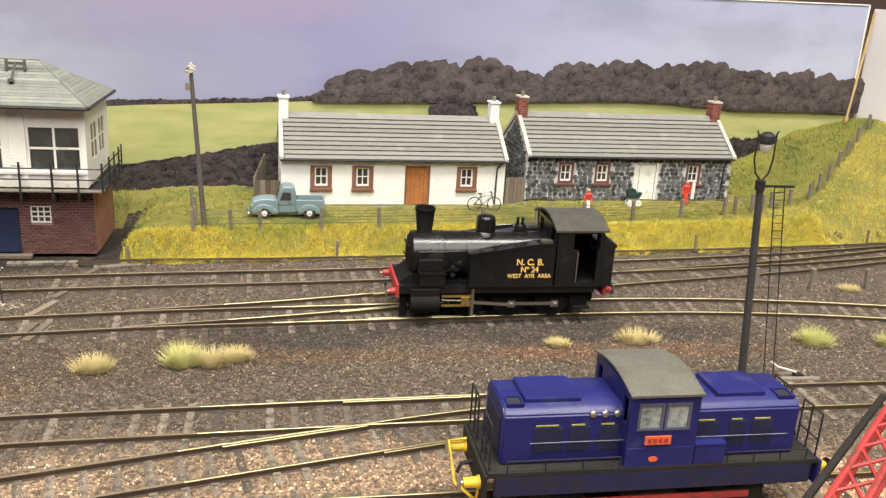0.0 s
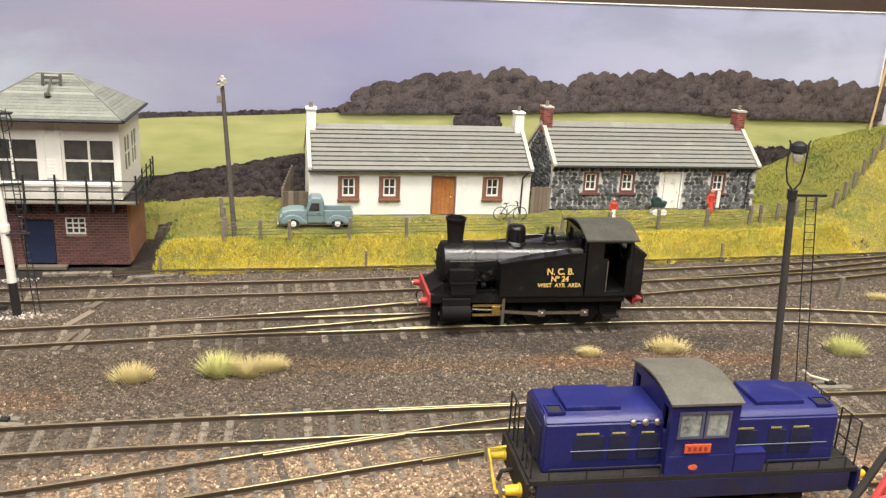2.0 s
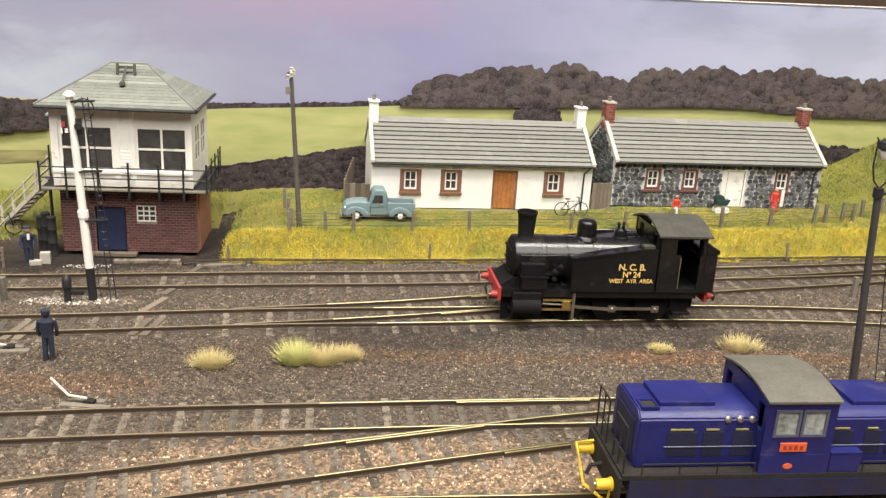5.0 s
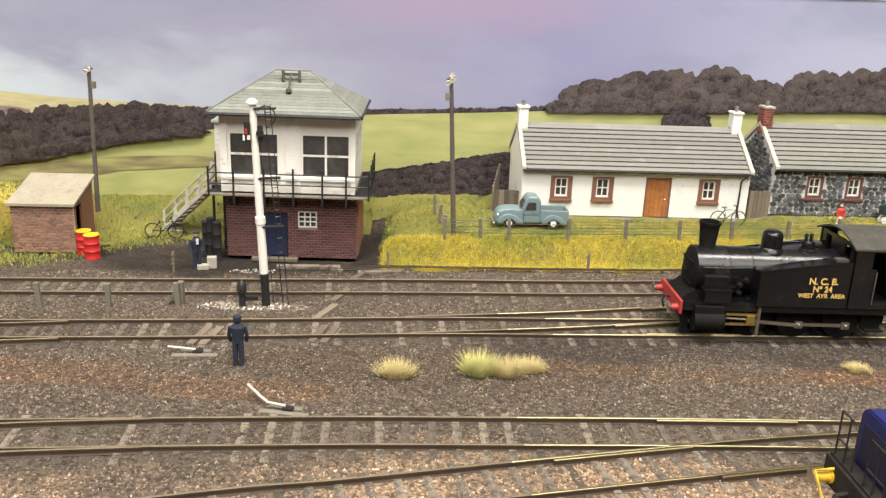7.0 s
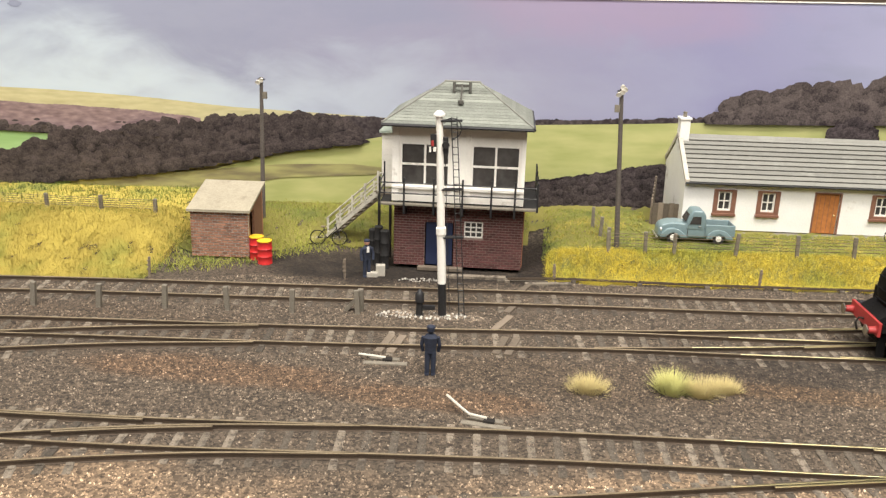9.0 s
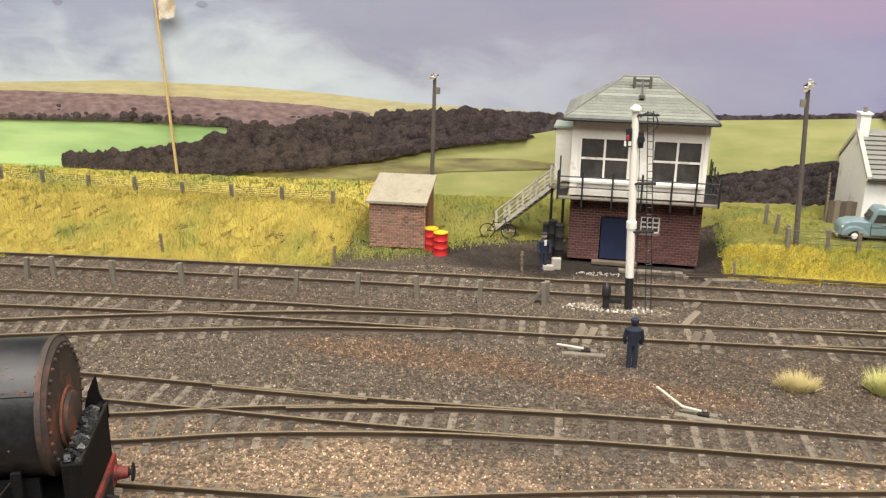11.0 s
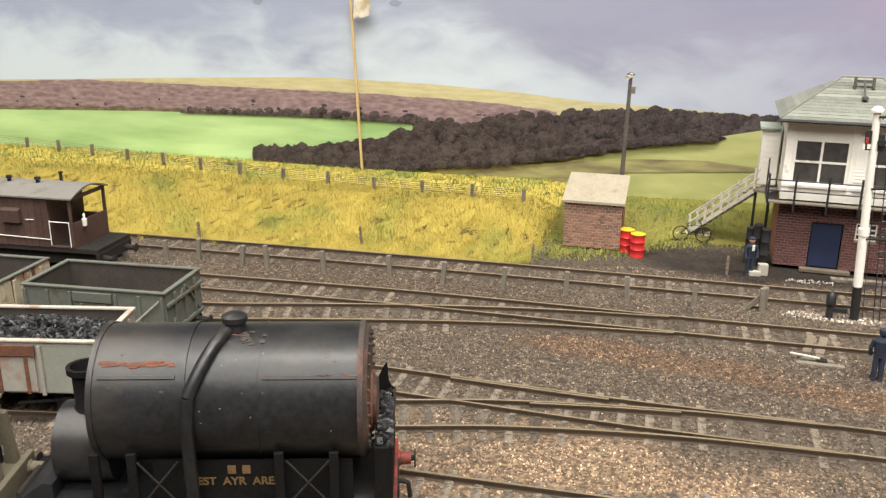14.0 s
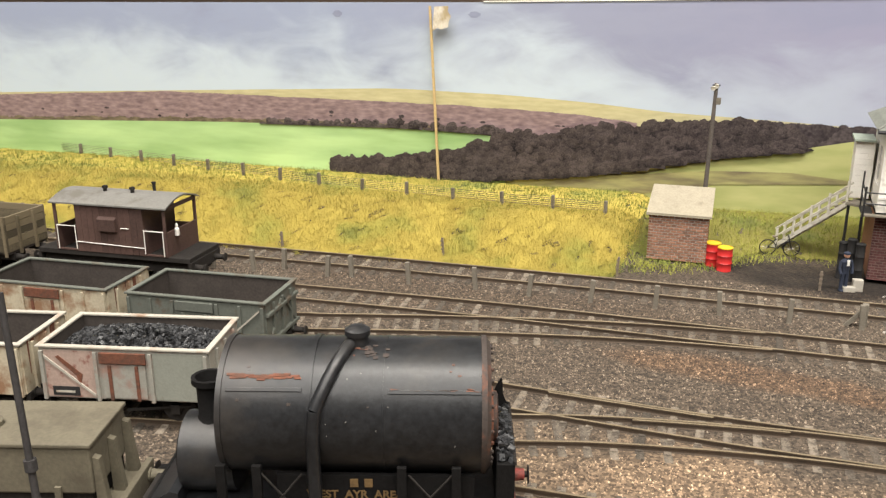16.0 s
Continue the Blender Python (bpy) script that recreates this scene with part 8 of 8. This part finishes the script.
def bicycle(x, y, z, turn, label, size=1.0):
    b = thing("bicycle", x, y, z, turn, label, "bicycle", "bicycles")
    s = size
    for q in (-6.0 * s, 6.0 * s):
        pts = [(q + 4.1 * s * math.cos(2 * math.pi * k / 20), 0, 4.3 * s + 4.1 * s * math.sin(2 * math.pi * k / 20)) for k in range(21)]
        w = part("wheel", path_rod(B(), pts, 0.28, 5), M_blackmatt, b)
        bm = B()
        for k in range(6):
            a = math.pi * k / 6
            rod(bm, (q - 4 * s * math.cos(a), 0, 4.3 * s - 4 * s * math.sin(a)), (q + 4 * s * math.cos(a), 0, 4.3 * s + 4 * s * math.sin(a)), 0.08, n=4)
        part("spokes", bm, M_steel, w)
    part("frame", path_rod(B(), [(-6 * s, 0, 4.3 * s), (-1 * s, 0, 4 * s), (-2.4 * s, 0, 9 * s), (4.4 * s, 0, 9.4 * s), (-1 * s, 0, 4 * s), (-6 * s, 0, 4.3 * s), (-2.4 * s, 0, 9 * s)], 0.3, 6), M_blackmatt, b, "black diamond frame")
    part("fork", path_rod(B(), [(6 * s, 0, 4.3 * s), (4.4 * s, 0, 9.4 * s), (4.0 * s, 0, 11.4 * s)], 0.3, 6), M_blackmatt, b)
    part("handlebar", path_rod(B(), [(3.0 * s, -2 * s, 11 * s), (4.0 * s, -1.6 * s, 11.5 * s), (4.0 * s, 1.6 * s, 11.5 * s), (3.0 * s, 2 * s, 11 * s)], 0.25, 6), M_blackmatt, b)
    part("saddle", box(B(), -4.2 * s, -1.6 * s, -0.8, 0.8, 10.2 * s, 10.9 * s, 0.25), M_oldwood, b)
    part("saddle_post", rod(B(), (-2.4 * s, 0, 8.8 * s), (-2.7 * s, 0, 10.3 * s), 0.22, n=6), M_blackmatt, b)
    return b


bicycle(97, 486.5, float(height(97, 486.5)) + 0.3, 4, "black bicycle leaning outside the white cottage", 0.95)
bicycle(-200, 457, float(height(-200, 457)) + 0.3, 8, "black bicycle parked at the staircase foot", 0.95)


def figure(x, y, h, turn, label, top, legs, head=None, skirt=False, extra=None):
    """A small painted model figure, one plain mesh."""
    mats = [top, legs, head or M_skin, M_sheet]
    bm = B()
    k = h / 20.0

    done = bm.faces.layers.int.new("done")

    def mark(i):
        for f_ in bm.faces:
            if not f_[done]:
                f_[done] = 1
                f_.material_index = i
    if skirt:
        lathe(bm, [(2.6 * k, 2.5 * k), (1.6 * k, 10 * k)], 10)
        mark(1)
    for s in (-1, 1):
        rod(bm, (s * 1.2 * k, 0, 0), (s * 1.0 * k, 0, 9.5 * k), 0.85 * k, 1.15 * k, 8)
        box(bm, s * 1.2 * k - 0.8 * k, s * 1.2 * k + 0.8 * k, -1.8 * k, 0.9 * k, 0, 0.9 * k, 0.2)
    mark(1)
    lathe(bm, [(1.7 * k, 9 * k), (2.1 * k, 12 * k), (2.6 * k, 15.2 * k), (1.6 * k, 16.4 * k), (0.8 * k, 16.8 * k)], 10, Matrix.Diagonal((1.1, 0.75, 1, 1)))
    for s in (-1, 1):
        path_rod(bm, [(s * 2.7 * k, 0, 15.4 * k), (s * 3.3 * k, -0.4 * k, 12 * k), (s * 2.9 * k, -1.4 * k, 9.2 * k)], 0.72 * k, 6)
    mark(0)
    bmesh.ops.create_uvsphere(bm, u_segments=10, v_segments=8, radius=1.5 * k, matrix=Matrix.Translation((0, 0, 18.3 * k)))
    mark(2)
    if not skirt:
        lathe(bm, [(1.65 * k, 18.9 * k), (1.6 * k, 19.6 * k), (0.6 * k, 20.1 * k)], 10)
        mark(1)
    if extra:
        extra(bm, k)
        mark(3)
    me = bpy.data.meshes.new("model_figure")
    bmesh.ops.scale(bm, vec=(U, U, U), verts=bm.verts)
    bm.to_mesh(me)
    bm.free()
    for m in mats:
        me.materials.append(m)
    ob = new("model_figure", me)
    ob.matrix_world = pose(U * x, U * y, U * (float(height(x, y)) + 0.05), 0, 0, turn)
    return tagged(ob, label, "figurine", "model figures")


figure(-126.5, 310.5, 19.0, 185, "dark blue painted model workman figure on the ballast", M_cloth, M_cloth, M_cloth)
figure(-170.5, 413, 18.5, 30, "navy painted model railwayman figure with white collar", M_cloth, M_cloth, None, False, lambda bm, k: box(bm, -0.6 * k, 0.6 * k, -2.2 * k, -1.7 * k, 13.5 * k, 16.4 * k))
figure(157, 486, 13.5, 10, "small red and white model child figure", M_dress, M_sheet, None, True)
figure(221, 498.5, 15.5, 0, "red painted model woman figure holding a white sheet", M_dress, M_dress, None, True, lambda bm, k: box(bm, 3.0 * k, 5.6 * k, -2.6 * k, -2.0 * k, 6 * k, 19 * k, 0.2))
pr = thing("pram", 187.5, 495, float(height(187.5, 495)) + 0.1, 5, "dark green baby pram outside the stone cottage", "pram")
part("pram_body", rounded(slab(B(), [(-4, 5), (3, 5), (4.5, 8.5), (-4.5, 8.5)], -2, 2), 0.4), M_pram, pr, smooth=True)
part("pram_hood", lathe(B(), [(2.6, -1.9), (2.6, 1.9)], 16, Matrix.Translation((-2, 0, 8.6)) @ Matrix.Rotation(radians(90), 4, "X")), M_pram, pr, "folded hood", True)
part("pram_handle", path_rod(B(), [(4, 0, 8), (7.5, 0, 9.5)], 0.3, 6), M_chrome, pr)
for x in (-2.6, 2.6):
    for y in (-1.8, 1.8):
        part("pram_wheel", lathe(B(), [(2.0, -0.25), (2.0, 0.25)], 16, Matrix.Translation((x, y, 2.0)) @ Matrix.Rotation(radians(90), 4, "X")), M_sheet, pr, "pale wheel", True)
part("pram_spring", box(B(), -2.8, 2.8, -0.4, 0.4, 2, 5), M_chrome, pr)


def drum(x, y):
    d = thing("oil_drum", x, y, float(height(x, y)), 0, "red oil drum with yellow lid beside the hut", "oil drum", "oil drums")
    part("body", lathe(B(), [(3.5, -0.3), (3.6, 0.4), (3.5, 0.6), (3.5, 3.6), (3.75, 3.9), (3.5, 4.2), (3.5, 7.4), (3.75, 7.7), (3.5, 8), (3.5, 11), (3.65, 11.3)], 24), M_drumred, d, "ribbed red drum", True)
    part("lid", lathe(B(), [(3.65, 11.3), (3.65, 11.7), (3.3, 11.8), (3.2, 11.5)], 24), M_drumyel, d, "yellow lid", True)


drum(-229.6, 429.0)
drum(-223.4, 423.0)


def point_lever(x, y, turn, lever):
    p = thing("point_lever", x, y, 0.0, turn, "white hand point lever on a timber base", "point lever", "point levers")
    part("timber", box(B(), -4, 12, -3.2, -0.8, -0.3, 1.3, 0.15), M_post, p, "weathered base timber")
    part("timber", box(B(), -2, 9, 0.8, 3.0, -0.3, 1.2, 0.15), M_post, p)
    part("lever_box", box(B(), 3, 6.5, -1.2, 1.2, 1.2, 2.2, 0.3), M_under, p)
    part("lever", path_rod(B(), lever, 0.45, 8), M_stair, p, "white painted lever")


point_lever(-108, 279.5, -8, [(4, 0, 2.6), (-2, 0.3, 3.0), (-6, 3, 4.0), (-11, 7, 5.0)])
point_lever(-148, 318.5, 5, [(4, 0, 2.4), (-1, 0.6, 2.7), (-6, 1.2, 2.9)])
point_lever(178, 298, 0, [(4, 0, 2.6), (-3, 1.0, 4.2), (-6, 2, 6)])
# timbers and rod covers across the tracks by the signal box
for k, (x, y, l, t) in enumerate(((-103, 340, 17, 80), (-98.5, 340, 17, 80), (-147, 334, 17, 82), (-142.5, 334, 17, 82), (-104, 362, 20, 70), (-100, 383, 16, 72), (-96, 407, 14, 70))):
    solid("timber_crossing", box(B(), -l / 2, l / 2, -1.5, 1.5, -0.4, 1.7, 0.2), M_oldwood, x, y, 0, t, "weathered timber laid across the track for point rods", "timber", "crossing timbers")
for x, y, l, t in ((-120, 421, 30, 5), (-95, 419, 28, 8), (-85, 415, 22, 12)):
    solid("loose_sleeper", box(B(), -l / 2, l / 2, -1.6, 1.6, -0.2, 1.8, 0.2), M_sleeper, x, y, float(height(x, y)) - 0.5, t, "old sleeper lying in front of the signal box", "sleeper", "loose sleepers")
# coal bunker, sack and crates beside the signal box
for x, y, s, h in ((-164.5, 416, 2.2, 5.5), (-168, 413.5, 2.6, 2.4)):
    solid("crate", box(B(), -s, s, -1.6, 1.6, 0, h, 0.3), M_wrim, x, y, float(height(x, y)) - 0.1, 12, "small pale crate beside the signal box", "crate", "small crates")
for x, y, h in ((-164.6, 427, 19.5), (-168.2, 430, 20.5), (-171.5, 433, 18)):
    solid("storage_drum", lathe(B(), [(2.1, 0), (2.2, 0.5), (2.0, 1), (2.0, h * 0.33), (2.2, h * 0.35), (2.0, h * 0.37), (2.0, h * 0.66), (2.2, h * 0.68), (2.0, h * 0.7), (2.0, h - 1), (2.2, h - 0.5), (1.9, h)], 16),
          M_blackmatt, x, y, float(height(x, y)) - 0.1, 0, "tall dark ribbed drum against the signal box wall", "drum", "dark drums", smooth=True)
# white stone scatter by the ground signal
r_ = random.Random(41)
M_chips = shade("white_stone_chip", (0.50, 0.47, 0.42), 0.9, vary=0.3, island=0.6)
for cx, cy, wx, wy, cnt, what in ((-138, 366, 20, 4.0, 120, "scatter of white stone chips round the signal foot"), (-143, 410, 13, 2.2, 45, "scatter of white stone chips before the signal box")):
    bm = B()
    for _ in range(cnt):
        a, d = r_.uniform(0, 6.28), r_.random() ** 0.5
        q = r_.uniform(0.3, 0.8)
        bmesh.ops.create_cube(bm, size=q, matrix=Matrix.Translation((wx * d * math.cos(a), wy * d * math.sin(a), 1.1)) @ Euler((r_.uniform(0, 6), r_.uniform(0, 6), 0)).to_matrix().to_4x4())
    tagged(solid("white_stones", bm, M_chips, cx, cy, 0, 6, what, "stones"), kind="stuff")

# rubble stones of the grey cottage, each a piece of its front wall
stones = []
rs = random.Random(77)
for k in range(14):
    bm = B()
    n = rs.randint(5, 7)
    ph = rs.uniform(0, 6)
    out = [(1.0 * math.cos(ph + 2 * math.pi * i / n) * rs.uniform(0.88, 1.08), 0.72 * math.sin(ph + 2 * math.pi * i / n) * rs.uniform(0.88, 1.08)) for i in range(n)]
    slab(bm, out, -0.5, 0.4)
    stones.append(mesh_of("rubble_stone", bm, M_rubble))
z, row = 0.9, 0
while z < 25.5:
    x = 1.2 + rs.uniform(0, 1.5)
    while x < 128:
        s = rs.uniform(1.2, 1.95)
        if not any(h[0] - 0.8 < x + s * 0.8 and x - s * 0.8 < h[1] + 0.8 and h[2] - 2.4 < z and z < h[3] + 1.0 for h in cbholes):
            ob = new("rubble_stone", rs.choice(stones))
            ob.parent = cbwall
            ob.matrix_local = Matrix.Translation((U * x, -U * rs.uniform(0.0, 0.25), U * (z + rs.uniform(-0.3, 0.3)))) @ Matrix.Rotation(rs.uniform(-0.5, 0.5), 4, "Y") @ Matrix.Diagonal((s, 1, rs.uniform(1.5, 1.72), 1))
        x += 1.84 * s + 0.12 + rs.uniform(0.0, 0.15)
    z += 2.5
    row += 1
z = 1.2
while z < 44:
    y = 3.5 + rs.uniform(0, 2)
    while y < 50:
        s = rs.uniform(1.3, 2.1)
        if z < 26.3 + 19 * (1 - abs(y - 26) / 26) - 2.5:
            ob = new("rubble_stone", rs.choice(stones))
            ob.parent = cbwall
            ob.matrix_local = Matrix.Translation((-U * rs.uniform(0.0, 0.2), U * y, U * (z + rs.uniform(-0.3, 0.3)))) @ Matrix.Rotation(radians(-90), 4, "Z") @ Matrix.Rotation(rs.uniform(-0.5, 0.5), 4, "Y") @ Matrix.Diagonal((s, 1, rs.uniform(1.5, 1.72), 1))
        y += 1.84 * s + 0.15
    z += 2.5
part("arm_face", box(B(), -3.3, -2.3, -2.3, -1.9, 72.8, 75.0, 0.15), M_red, sig, "red face of the signal arm")
part("arm_stripe", box(B(), -4.2, -3.4, -2.4, -2.0, 70.4, 72.6, 0.1), M_white, sig)
